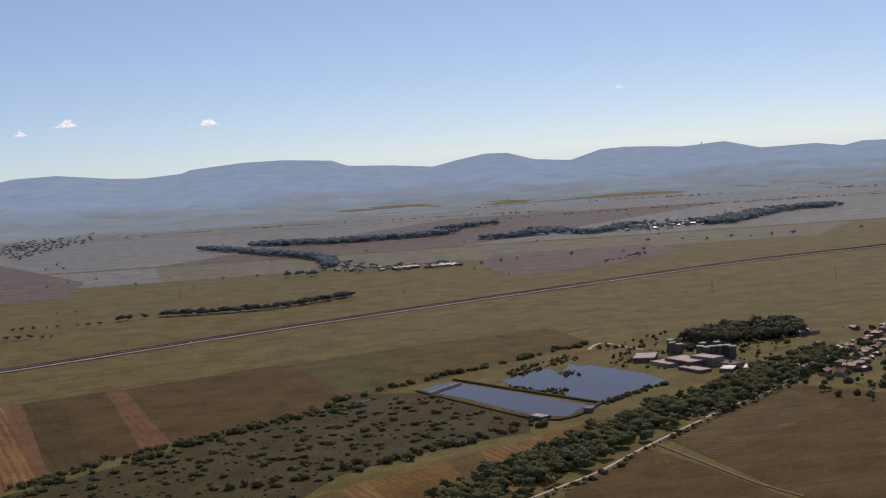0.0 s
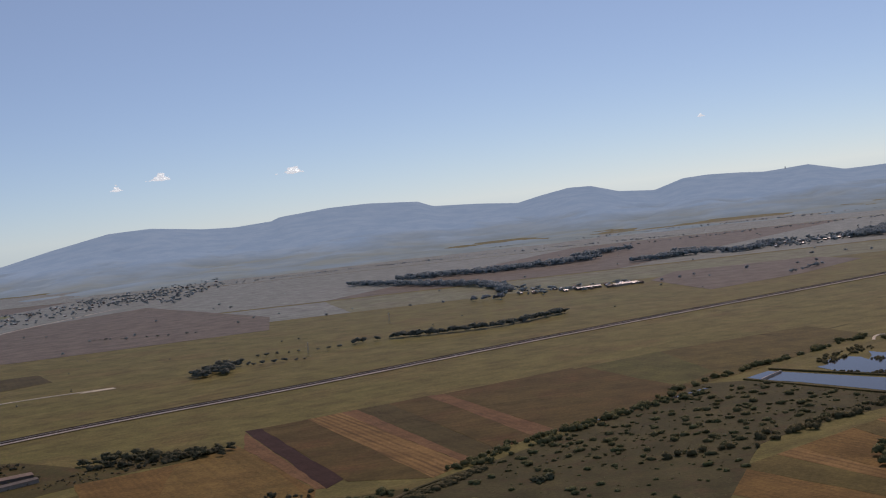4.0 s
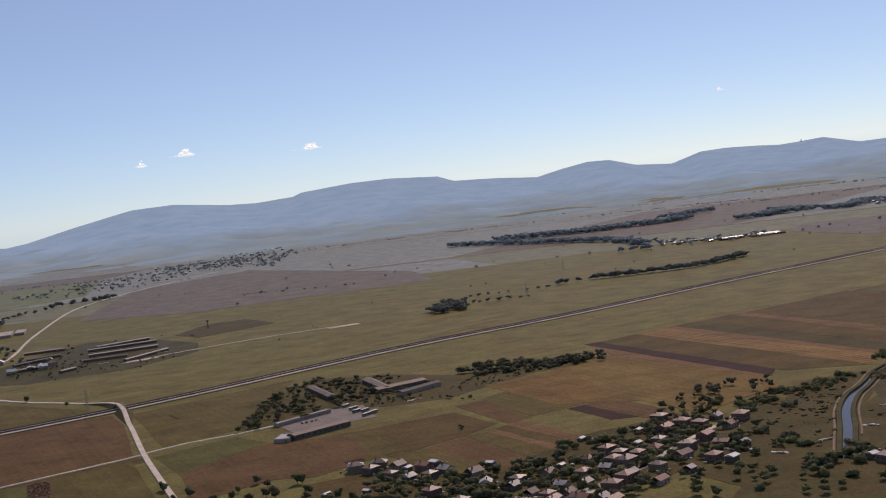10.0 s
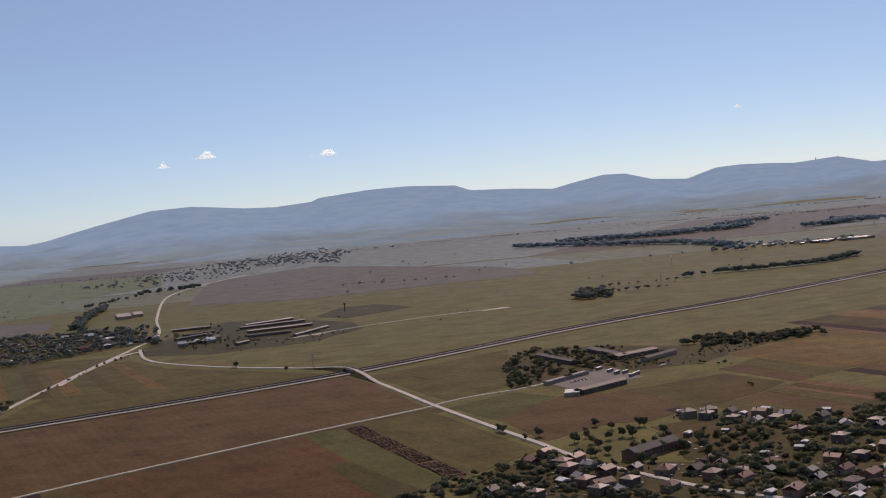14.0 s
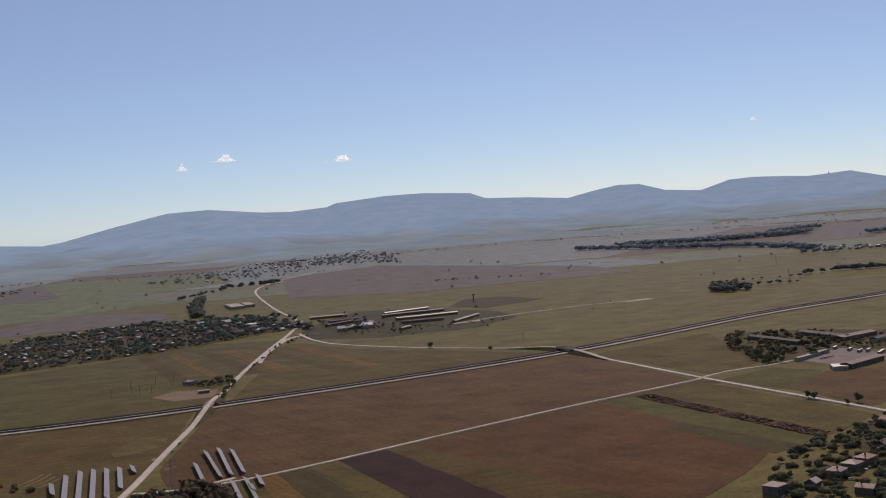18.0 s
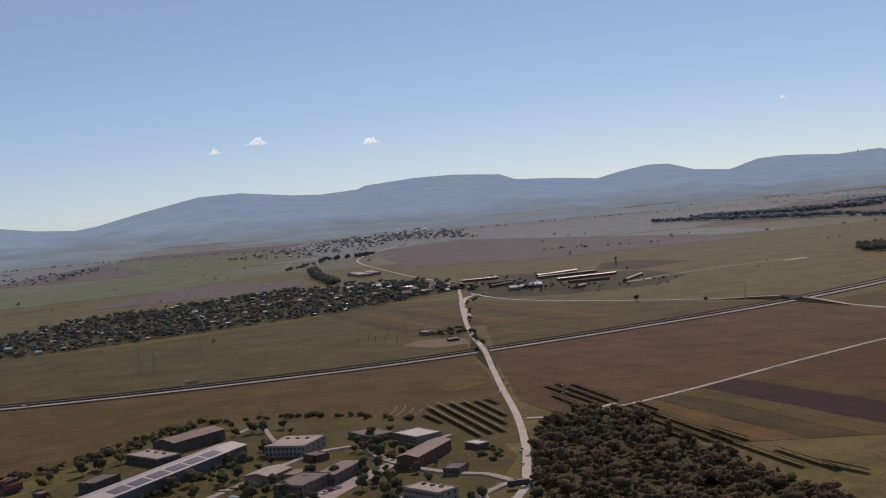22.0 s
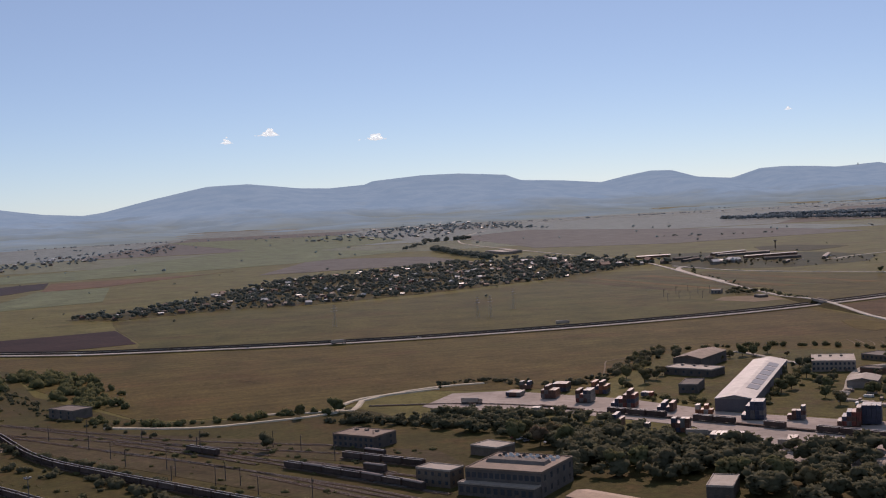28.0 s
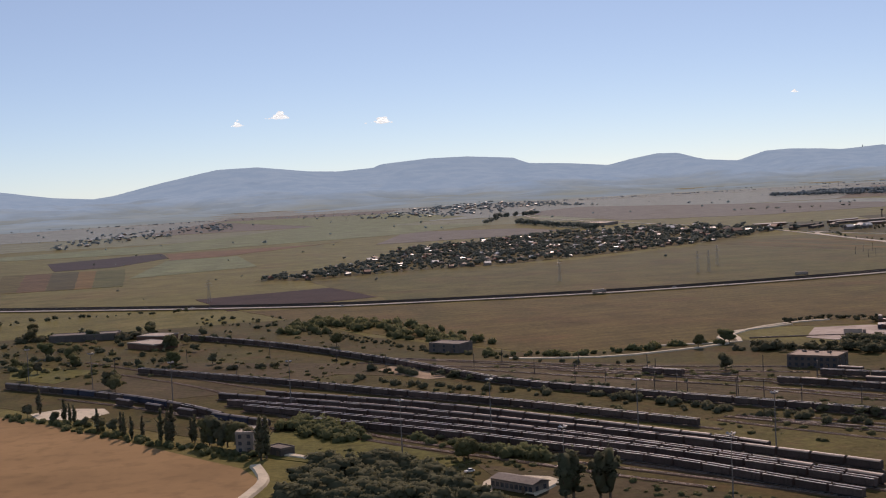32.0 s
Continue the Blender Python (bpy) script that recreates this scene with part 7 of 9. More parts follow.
for k, (pts, kinds, skip) in enumerate((
        ([(-1087.1, 197.8), (-1048.9, 165.4), (-1023.1, 137.4), (-1005.2, 116.3), (-994.9, 104.2), (-989.3, 96.4)], (1, 1, 0), 0.0),
        ([(-1099.1, 199.2), (-1056.8, 163.2), (-1024.5, 130.1), (-1006.5, 111.6), (-987.9, 89.5), (-975.9, 74.5)], (1, 1, 0), 0.0),
        ([(-1096.2, 188.5), (-1057.2, 155.3), (-1025.9, 123.3), (-1001.4, 94.1), (-980.2, 65.7)], (0, 0, 1), 0.0),
        ([(-1091.6, 179.4), (-1057.7, 147.8), (-1026.9, 117.9), (-1010.0, 99.6), (-995.7, 82.0), (-981.5, 63.1)], (0,), 0.0),
        ([(-1076.9, 157.2), (-1047.4, 130.6), (-1028.3, 110.7), (-1011.9, 92.9), (-998.6, 74.4), (-985.1, 55.8)], (0,), 0.0),
        ([(-1123.5, 342.6), (-1085.6, 297.5), (-1051.9, 243.2), (-1026.4, 195.1), (-1003.7, 168.8), (-983.5, 148.1), (-954.2, 118.6)], (0,), 0.0)), 0):
    flat = railway(pts)
    train(flat, kinds, 200 + k, skip=skip)
for k, (pts, kinds, skip) in enumerate((
        ([(-1127.3, 258.0), (-1083.4, 216.3), (-1055.3, 187.2), (-1031.0, 163.7), (-1010.4, 140.6), (-992.2, 119.9)], (0,), 0.0),
        ([(-1162.2, 242.3), (-1126.3, 209.6), (-1105.2, 184.0), (-1093.3, 164.9)], (0, 2, 1), 0.0),
        ([(-1124.9, 201.1), (-1104.5, 177.4), (-1081.7, 152.2)], (2, 1), 0.3),
        ([(-963.3, 169.2), (-949.6, 155.6), (-937.6, 142.6), (-928.9, 132.5)], (0, 1), 0.0),
        ([(-956.4, 171.7), (-940.8, 157.2), (-926.9, 145.2)], (1, 3), 0.2),
        ([(-949.7, 176.4), (-939.3, 167.1), (-929.5, 158.9)], (0,), 0.1)), 6):
    flat = railway(pts)
    train(flat, kinds, 200 + k, skip=skip)
SIDING = [(-941.5, 251.1), (-924.1, 248.0), (-910.3, 243.8), (-893.0, 233.0), (-877.7, 216.5), (-859.3, 198.4), (-840.1, 178.3), (-825.3, 162.6), (-808.7, 144.8), (-794.2, 128.0), (-781.5, 112.3)]
railway(SIDING)
train(SIDING[3:], (0, 0, 3), 230, skip=0.04)
for pts in ([(-1045.6, 237.4), (-1010.3, 215.7), (-978.7, 197.7), (-949.8, 181.3)], [(-1050.2, 255.3), (-1021.3, 233.5), (-987.2, 209.7), (-949.9, 191.4)], [(-1082.3, 169.4), (-1058.6, 134.4), (-1038.7, 112.6), (-1021.4, 95.2), (-1006.2, 79.9), (-989.5, 61.4)], [(-1074.5, 149.4), (-1058.9, 128.8), (-1039.4, 107.8), (-1022.8, 89.4), (-1008.1, 74.2)], [(-1017.9, 96.8), (-1005.2, 82.9), (-998.7, 74.3)], [(-989.7, 129.5), (-978.0, 114.2), (-964.3, 98.2)], [(-987.3, 133.1), (-975.5, 120.4), (-960.9, 105.1)]):
    railway(pts)
for pts in ([(-1142.0, 217.2), (-1117.0, 192.8), (-1097.7, 171.6)], [(-1147.8, 290.7), (-1113.0, 244.7), (-1086.2, 207.9)], [(-1134.2, 259.7), (-1109.7, 227.5), (-1094.5, 202.3)], [(-1061.5, 250.2), (-1023.4, 215.5), (-986.5, 182.2), (-943.5, 140.8)], [(-1051.3, 255.3), (-1021.4, 229.0), (-983.6, 192.4), (-940.5, 147.6)], [(-995.6, 202.9), (-971.9, 183.3), (-937.8, 153.3)]):
    railway(pts)


for pts in ([(-1010.6, 213.4), (-987.8, 192.7), (-969.8, 174.3)], [(-1009.8, 222.1), (-967.3, 184.4)], [(-1011.5, 204.2), (-969.5, 166.1), (-947.3, 140.6), (-930.4, 122.6), (-925.0, 117.1)], [(-970.2, 163.2), (-932.2, 118.3)], [(-984.5, 133.3), (-959.2, 107.0), (-944.3, 89.5), (-939.9, 84.0)], [(-984.1, 129.0), (-963.8, 112.3), (-942.6, 93.3)],
            [(-964.3, 83.5), (-952.4, 71.5), (-947.9, 66.7)], [(-965.4, 80.6), (-953.9, 68.2)], [(-950.1, 154.7), (-926.8, 131.1)], [(-957.7, 174.0), (-937.2, 155.5)]):
    railway(pts)
for pts in ([(-944.0, 141.0), (-938.3, 134.4), (-924.3, 117.4), (-909.9, 94.5), (-901.0, 78.0)], [(-944.0, 125.5), (-938.7, 119.5), (-922.3, 104.5), (-911.4, 91.0), (-901.5, 75.5)], [(-945.0, 123.0), (-939.5, 116.7), (-923.7, 100.7), (-913.4, 86.5), (-903.5, 71.0)],
            [(-949.0, 124.5), (-940.4, 113.4), (-928.3, 96.8), (-918.5, 83.3), (-909.0, 68.0)], [(-971.0, 125.0), (-962.4, 115.9), (-945.2, 100.0), (-933.8, 89.7), (-927.4, 82.9), (-917.0, 70.0)]):
    railway(pts)
train([(-989.5, 197.2), (-979.5, 187.1)], (0,), 240)
train([(-944.3, 178.4), (-938.8, 173.0)], (1,), 241)


MAST_STEEL = plain("weathered_mast_steel", (0.2, 0.18, 0.165), 0.7, 0.3, stain=0.3, scale=1.0)


def mast_model(h):
    ob = holder("light_mast", "tall slim steel yard light mast with a ring of lamps", "light mast", "yard light masts")
    bm = bmesh.new()
    bmesh.ops.create_cone(bm, cap_ends=True, segments=8, radius1=0.15, radius2=0.07, depth=h + 0.3, matrix=Matrix.Translation((0, 0, h / 2 - 0.15)))
    part("pole", bm, MAST_STEEL, ob)
    bm = bmesh.new()
    bmesh.ops.create_cone(bm, cap_ends=True, segments=12, radius1=0.6, radius2=0.6, depth=0.12, matrix=Matrix.Translation((0, 0, h)))
    part("platform", bm, DARKSTEEL, ob)
    for k in range(6):
        bm = bmesh.new()
        add_box(bm, (-0.16, -0.1, -0.12), (0.16, 0.1, 0.12), pose(0.62 * math.cos(k * 1.047), 0.62 * math.sin(k * 1.047), h + 0.22, 20, 0, k * 60))
        part("floodlight", bm, STEEL, ob)
    return ob


MAST = mast_model(11.5)
for x, y in [(-1057.3, 112.3), (-1037.6, 131.0), (-1009.6, 118.7), (-990.0, 94.6), (-1008.8, 62.0), (-1032.6, 76.4), (-1079.9, 178.2), (-1133.5, 218.3), (-1154.1, 236.3), (-1109.2, 189.7)]:
    settle(MAST, x, y, 0)


def pole_model():
    ob = holder("catenary_pole", "dark railway catenary pole with a bracket arm", "pole", "catenary poles")
    bm = bmesh.new()
    bmesh.ops.create_cone(bm, cap_ends=True, segments=6, radius1=0.12, radius2=0.08, depth=4.5, matrix=Matrix.Translation((0, 0, 2.1)))
    part("pole", bm, DARKSTEEL, ob)
    bm = bmesh.new()
    add_box(bm, (0, -0.04, 3.6), (1.5, 0.04, 3.68))
    add_box(bm, (0, -0.03, 4.1), (1.2, 0.03, 4.15))
    part("arm", bm, DARKSTEEL, ob)
    return ob


POLE = pole_model()
for pts, ang in (([(-1007.6, 192.5), (-991.3, 175.5), (-975.8, 158.7), (-955.5, 136.6)], 60), ([(-1030.0, 223.9), (-1015.8, 206.8), (-1002.1, 181.6), (-988.1, 167.0), (-977.6, 154.5), (-967.2, 141.2)], 60), ([(-1021.1, 231.2), (-1002.8, 211.4), (-986.2, 193.6), (-987.9, 158.7), (-971.9, 152.2)], 60), ([(-959.7, 187.3), (-951.1, 172.9), (-941.5, 187.7), (-967.1, 195.5), (-986.3, 201.7)], 60), ([(-1096.3, 232.0), (-1114.4, 275.0), (-1135.2, 266.0), (-1088.5, 273.2), (-1068.0, 253.3), (-1054.1, 235.0)], 60)):
    for x, y in pts:
        settle(POLE, x, y, ang)


for x, y in [(-773.2, 563.7), (-762.6, 577.7), (-754.0, 584.4), (-752.5, 568.6), (-745.2, 571.4), (-769.0, 546.6), (-764.1, 542.4), (-757.7, 541.2), (-777.6, 536.8)]:
    settle(POLE, x, y, 30)
building("switch_house", "small pale switch house beside the substation", [(-746.0, 566.0), (-741.0, 563.5), (-738.5, 568.5)], 2.0, WHITE, PALE_ROOF, rows=1, cols=3)
building("roadside_shed", "small pale-roofed shed beside the main road", [(-731.3, 527.3), (-726.0, 528.2), (-726.3, 533.4)], 1.3, GREYWALL, PALE_ROOF, category="shed")
DIRT = plain("bare_dirt", (0.24, 0.18, 0.12), 0.95, 0.1, stain=0.35, scale=0.15)
patch("ground_building_site", [(-755.3, 527.2), (-745.5, 544.3), (-723.1, 539.5), (-722.2, 511.8), (-740.3, 506.8)], 0.22, DIRT, "bare sandy building site beside the road", "building site")


def pylon_model(h):
    """Lattice power pylon: four tapering legs, cross braces, three arms."""
    ob = holder("power_pylon", "slim grey lattice power pylon in the fields", "pylon", "power pylons")
    for sx in (-1, 1):
        for sy in (-1, 1):
            bm = bmesh.new()
            vs = [Vector((sx * 0.7, sy * 0.7, -0.1)), Vector((sx * 0.12, sy * 0.12, h))]
            for d in (Vector((0.07, 0, 0)), Vector((0, 0.07, 0))):
                q = [bm.verts.new(p) for p in (vs[0] - d, vs[0] + d, vs[1] + d * 0.5, vs[1] - d * 0.5)]
                bm.faces.new(q)
            part("leg", bm, STEEL, ob)
    for k, (z, w) in enumerate(((h * 0.72, 2.0), (h * 0.84, 1.6), (h * 0.95, 1.1))):
        bm = bmesh.new()
        add_box(bm, (-w, -0.06, z), (w, 0.06, z + 0.14))
        part("arm", bm, STEEL, ob)
    for k in range(5):
        z0, z1 = h * k / 6, h * (k + 1) / 6
        r0, r1 = 0.7 - 0.58 * z0 / h, 0.7 - 0.58 * z1 / h
        bm = bmesh.new()
        for s in (-1, 1):
            for a, b in (((-r0, s * r0, z0), (r1, s * r1, z1)), ((s * r0, -r0, z0), (s * r1, r1, z1))):
                q = [bm.verts.new(Vector(p)) for p in (a, b)] + [bm.verts.new(Vector(p) + Vector((0, 0, 0.09))) for p in (b, a)]
                bm.faces.new(q)
        part("brace", bm, STEEL, ob)
    return ob


PYLON = pylon_model(11)
for x, y in [(-859.7, 541.6), (-558.5, 598.1), (-702.9, 291.0)] + [(-883.0, 499.8), (-876.4, 502.7), (-953.9, 497.7), (-1125.7, 493.1)] + [(199.1, 958.9), (305.0, 999.1)] + [(-295.5, 963.3)] + [(-245.7, 1169.9)]:
    settle(PYLON, x, y, 40)

# ---- solar rows ----
def solar_row(a, b):
    """A long tilted table of panels on posts, facing the sun."""
    a, b = Vector(a), Vector(b)
    L = (b - a).length
    ob = holder("solar_row", "long tilted row of solar panels with pale backs", "solar panels", "solar rows")
    u = (b - a).normalized()
    mid = (a + b) / 2
    ob.matrix_basis = pose(mid.x, mid.y, 0, 0, 0, math.degrees(math.atan2(u.y, u.x)))
    w = Vector((-u.y, u.x))
    tilt = -28 if w.x > 0 else 28
    n = max(2, int(L / 2.2))
    for k in range(n):
        x0, x1 = -L / 2 + L * k / n, -L / 2 + L * (k + 1) / n - 0.06
        key = "panel %.2f" % (x1 - x0)
        if key not in bpy.data.meshes:
            me = box_mesh(key, (-(x1 - x0) / 2, -0.95, 0.0), ((x1 - x0) / 2, 0.95, 0.05), PANEL_BLUE)
            me.materials.append(PANEL_BACK)
            for f in me.polygons:
                if f.normal.z < -0.5:
                    f.material_index = 1
        child("panel", bpy.data.meshes[key], ob, pose((x0 + x1) / 2, 0, 1.0, tilt, 0, 0))
    for k in range(0, n + 1, 2):
        child("post", bpy.data.meshes.get("solar_post") or box_mesh("solar_post", (-0.05, -0.05, -0.2), (0.05, 0.05, 1.0), STEEL), ob, pose(-L / 2 + 0.2 + (L - 0.4) * k / max(1, n), 0, 0))


for pair in ([(-749.1, 317.4), (-743.6, 298.7)], [(-747.3, 330.4), (-732.6, 269.0)], [(-743.7, 336.2), (-728.9, 272.2)], [(-739.3, 337.5), (-724.8, 273.7)], [(-734.7, 337.6), (-723.0, 286.5)], [(-730.0, 337.4), (-721.7, 300.7)], [(-726.1, 339.5), (-722.5, 326.9)],
             [(-702.4, 333.9), (-694.7, 302.5)], [(-702.3, 357.1), (-689.2, 306.1)], [(-697.9, 361.2), (-686.1, 308.8)], [(-692.2, 356.1), (-682.2, 311.2)], [(-688.5, 292.4), (-674.1, 234.0)], [(-684.6, 298.3), (-669.5, 232.4)], [(-680.6, 301.5), (-664.4, 230.5)], [(-676.9, 304.9), (-673.3, 288.0)], [(-665.2, 249.2), (-659.9, 228.9)],
             [(-677.5, 291.0), (-675.3, 281.3)], [(-667.5, 240.5), (-656.2, 191.7)], [(-656.6, 215.2), (-649.3, 185.4)], [(-650.5, 193.9), (-643.9, 179.9)]):
    solar_row(*pair)
patch("field_solar_lawn", [(-750.0, 304.8), (-728.4, 344.3), (-719.1, 321.0), (-717.4, 254.0), (-740.2, 260.4)], 0.1, LAWN, "green lawn under solar rows")
patch("field_solar_lawn", [(-704.0, 308.4), (-704.0, 364.0), (-689.8, 363.7), (-679.1, 313.0), (-656.7, 231.3), (-682.4, 233.5)], 0.1, LAWN, "green lawn under solar rows")

# ---- works grounds ----
WORN_YARD = plain("worn_yard", (0.2, 0.17, 0.15), 0.9, 0.2, stain=0.35, scale=0.1)
WORKS_ROAD = plain("works_road", (0.4, 0.35, 0.29), 0.85, 0.2, stain=0.3, scale=0.2)
patch("ground_works_lawn", [(-859.5, 245.1), (-835.6, 328.8), (-810.8, 331.7), (-768.8, 314.1), (-728.9, 292.0), (-724.4, 236.8), (-740.1, 177.2), (-761.0, 122.1), (-794.3, 166.1), (-822.4, 188.7), (-845.1, 209.4)], 0.1, LAWN, "lawns and verges of the works", "lawn")
patch("ground_siding_scrub", [(-1060.8, 246.9), (-1053.5, 310.6), (-1007.4, 245.1), (-969.7, 241.3), (-946.8, 252.0), (-931.6, 224.7), (-905.5, 213.4), (-893.0, 183.4), (-834.5, 119.4), (-845.1, 96.5), (-1029.2, 139.7)], 0.1, SCRUB, "rough grass beside the sidings", "rough grass")
patch("ground_rail_scrub", [(-1223.6, 370.0), (-1127.5, 384.2), (-1083.8, 390.9), (-1048.8, 296.5), (-1006.4, 224.3), (-965.5, 202.9), (-865.8, 154.7), (-948.1, 39.3), (-1045.4, 67.8), (-1045.7, 91.6), (-1081.4, 138.4), (-1102.1, 151.7), (-1153.9, 207.2), (-1182.5, 233.6)], 0.1, SCRUB, "rough grass of the railway yard", "rough grass")
CINDER = crop("cinder_ground", (0.13, 0.098, 0.056), (0.1, 0.09, 0.038), -45, 3, 0.25, 13, (0.085, 0.086, 0.03))
FRESH = crop("fresh_grass", (0.15, 0.165, 0.046), (0.168, 0.16, 0.05), -45, 6, 0.1, 14, (0.12, 0.12, 0.04))
patch("ground_rail_cinder", [(-1145.0, 232.5), (-1114.4, 275.0), (-1064.8, 251.7), (-1009.3, 209.1), (-943.5, 140.8), (-950.0, 127.4), (-980.1, 158.7), (-1025.3, 202.9), (-1068.4, 230.3), (-1089.1, 209.2), (-1111.6, 204.9)], 0.3, CINDER, "brown cinder ground between tracks", "cinders")
patch("ground_rail_cinder", [(-1063.3, 266.6), (-1013.0, 230.7), (-949.9, 193.6), (-925.8, 177.4), (-919.8, 157.0), (-949.8, 172.5), (-993.3, 200.2), (-1054.5, 236.1)], 0.3, CINDER, "brown cinder ground between tracks", "cinders")
patch("ground_rail_cinder", [(-1044.1, 104.5), (-1027.2, 91.7), (-1008.5, 72.8), (-996.8, 56.8), (-1036.6, 68.6), (-1041.9, 91.3)], 0.3, CINDER, "brown cinder ground beside the barrack", "cinders")
patch("ground_sand", [(-1145.1, 195.7), (-1137.4, 200.7), (-1127.1, 196.7), (-1124.6, 189.4), (-1129.9, 182.3), (-1141.2, 186.5)], 0.3, DUST, "bare sandy lot", "sand")
patch("ground_sand", [(-1056.5, 233.5), (-1052.0, 240.0), (-1046.0, 232.5), (-1038.8, 220.5), (-1038.9, 211.6), (-1044.3, 210.6), (-1049.5, 219.5)], 0.3, plain("trodden_sand", (0.4, 0.3, 0.215), 0.95, 0.05, stain=0.45, scale=0.2), "bare trodden sandy lot between the tracks", "sand")
patch("ground_gardens", GARDENS, 0.12, SCRUB, "dark village gardens and yards", "gardens")
patch("ground_gardens", [(-480.0, 294.9), (-454.7, 327.8), (-443.2, 305.2), (-408.0, 289.4), (-377.3, 321.4), (-329.4, 344.6), (-371.3, 212.5), (-485.7, 256.2)], 0.12, SCRUB, "dark village gardens and yards", "gardens")
patch("ground_gardens", [(-264.3, 305.4), (-240.8, 316.8), (-192.8, 316.1), (-165.8, 302.8), (-195.8, 231.0), (-283.2, 268.8)], 0.12, SCRUB, "dark village gardens and yards", "gardens")
patch("ground_yard_scrub", [(-457.0, 478.0), (-453.0, 560.0), (-434.0, 612.0), (-398.0, 602.0), (-352.0, 566.0), (-322.0, 592.0), (-286.0, 580.0), (-288.0, 560.0), (-318.0, 548.0), (-345.0, 520.0), (-362.0, 500.0), (-392.0, 498.0), (-420.0, 512.0), (-440.0, 484.0)], 0.1, SCRUB, "dark weedy ground round the old yard", "rough grass")
planted("yard_edge_bushes", within([(-452.0, 482.0), (-448.0, 560.0), (-430.0, 605.0), (-398.0, 596.0), (-366.0, 560.0), (-372.0, 508.0), (-394.0, 506.0), (-424.0, 520.0)], 110, 0.7, 2.4, 102) + within([(-348.0, 560.0), (-322.0, 588.0), (-288.0, 576.0), (-290.0, 564.0), (-318.0, 552.0)], 80, 1.4, 3.6, 103) + within([(-368.0, 520.0), (-346.0, 560.0), (-318.0, 552.0), (-345.0, 522.0)], 40, 0.5, 1.4, 104), BUSH_KINDS + FAR_KINDS, LEAF_DARK, "dark scrub round the old farm yard", "bushes", 1.3)
patch("pavement_parking", [(-776.7, 175.1), (-767.3, 197.0), (-757.4, 201.6), (-757.8, 189.1), (-769.5, 167.1)], 0.3, CONCRETE, "car park of worn asphalt", "car park")
patch("pavement_farm", [(-438.9, 479.4), (-416.2, 511.3), (-402.6, 509.5), (-394.3, 474.3), (-403.9, 470.3), (-426.0, 450.1)], 0.3, WORN_YARD, "dark worn farm yard", "yard")
patch("pavement_works", [(-789.5, 210.1), (-780.3, 217.3), (-769.6, 228.9), (-757.7, 249.5), (-756.4, 244.4), (-776.1, 202.2), (-785.1, 195.6)], 0.3, CONCRETE, "pale works yard", "yard")
for pts, w in (([(-728.8, 205.5), (-734.9, 215.9), (-743.0, 220.3), (-753.9, 232.4), (-761.3, 245.5), (-765.0, 254.5), (-768.9, 268.6), (-779.6, 269.0), (-791.3, 252.9), (-801.7, 230.4), (-810.4, 214.1)], 1.3), ([(-812.8, 312.3), (-806.7, 322.9), (-800.6, 299.7), (-794.8, 274.9)], 0.9), ([(-810.4, 214.1), (-805.5, 205.7), (-796.9, 187.5), (-790.7, 182.7)], 0.9), ([(-757.7, 249.5), (-750.1, 263.4), (-741.6, 275.7)], 1.0), ([(-729.9, 203.1), (-737.2, 192.7), (-736.1, 184.0)], 1.2)):
    band("road_works", pts, -0.9 * w, 0.9 * w, 0.5, WORKS_ROAD, "pale works road", step=4)
band("road_dirt", [(-974.8, 245.8), (-965.1, 246.2), (-946.6, 244.5), (-943.6, 261.4), (-928.9, 275.7), (-913.8, 282.3), (-903.2, 283.3)], -0.8, 0.8, 0.36, DUST, "pale dirt track along the field")
band("road_dirt", [(-1017.7, 239.4), (-992.7, 230.8), (-974.0, 233.4), (-951.8, 241.6), (-949.8, 255.2), (-943.2, 266.0), (-932.8, 271.3), (-918.6, 277.0)], -0.7, 0.7, 0.4, DUST, "pale dirt track along the field")
band("road_dirt", [(-1086.6, 89.0), (-1083.8, 99.4), (-1083.6, 106.8), (-1085.5, 116.3)], -0.9, 0.9, 0.5, DUST, "pale dirt track round the tan field")
band("road_lane", [(-1084.5, 129.3), (-1074.5, 119.6), (-1060.2, 107.0)], -0.7, 0.7, 0.4, DUST, "pale lane behind the poplars")
band("road_lane", [(-1046.6, 71.6), (-1044.9, 84.0), (-1041.9, 91.3), (-1033.6, 88.6), (-1033.5, 84.5), (-1038.4, 78.2)], -0.9, 0.9, 0.5, DUST, "sandy drive round the barrack")

patch("ground_rail_lawn", [(-1085.0, 150.5), (-1076.0, 146.5), (-1065.4, 136.5), (-1054.0, 121.5), (-1043.9, 107.0), (-1050.1, 104.0), (-1062.0, 120.5), (-1066.0, 117.5), (-1076.0, 117.0), (-1084.6, 124.5)], 0.34, FRESH, "fresh green grass strip beside the tracks", "grass")
patch("ground_rail_lawn", [(-1174.4, 299.2), (-1151.9, 276.1), (-1140.7, 271.1), (-1149.4, 246.4), (-1165.7, 262.2)], 0.34, FRESH, "fresh green grass behind the tracks", "grass")
patch("ground_rail_lawn", [(-1040.0, 150.0), (-1016.0, 125.0), (-996.0, 101.0), (-966.0, 72.0), (-952.0, 84.0), (-985.0, 122.0), (-1012.0, 152.0), (-1034.0, 172.0)], 0.34, LAWN, "worn green grass between the tracks", "grass")

# ---- near trees ----
def tree_model(name, data, mat, seed, label, category="tree", top=0.6):
    ob = holder(name, label, category)
    child("trunk", trunk_mesh("trunk", seed, top), ob)
    child("crown", tri_mesh("crown", *data[:2], mat, data[2]), ob)
    return ob


FULL = [broad(80 + k, 260, 0.042, 2, 8) for k in range(4)]
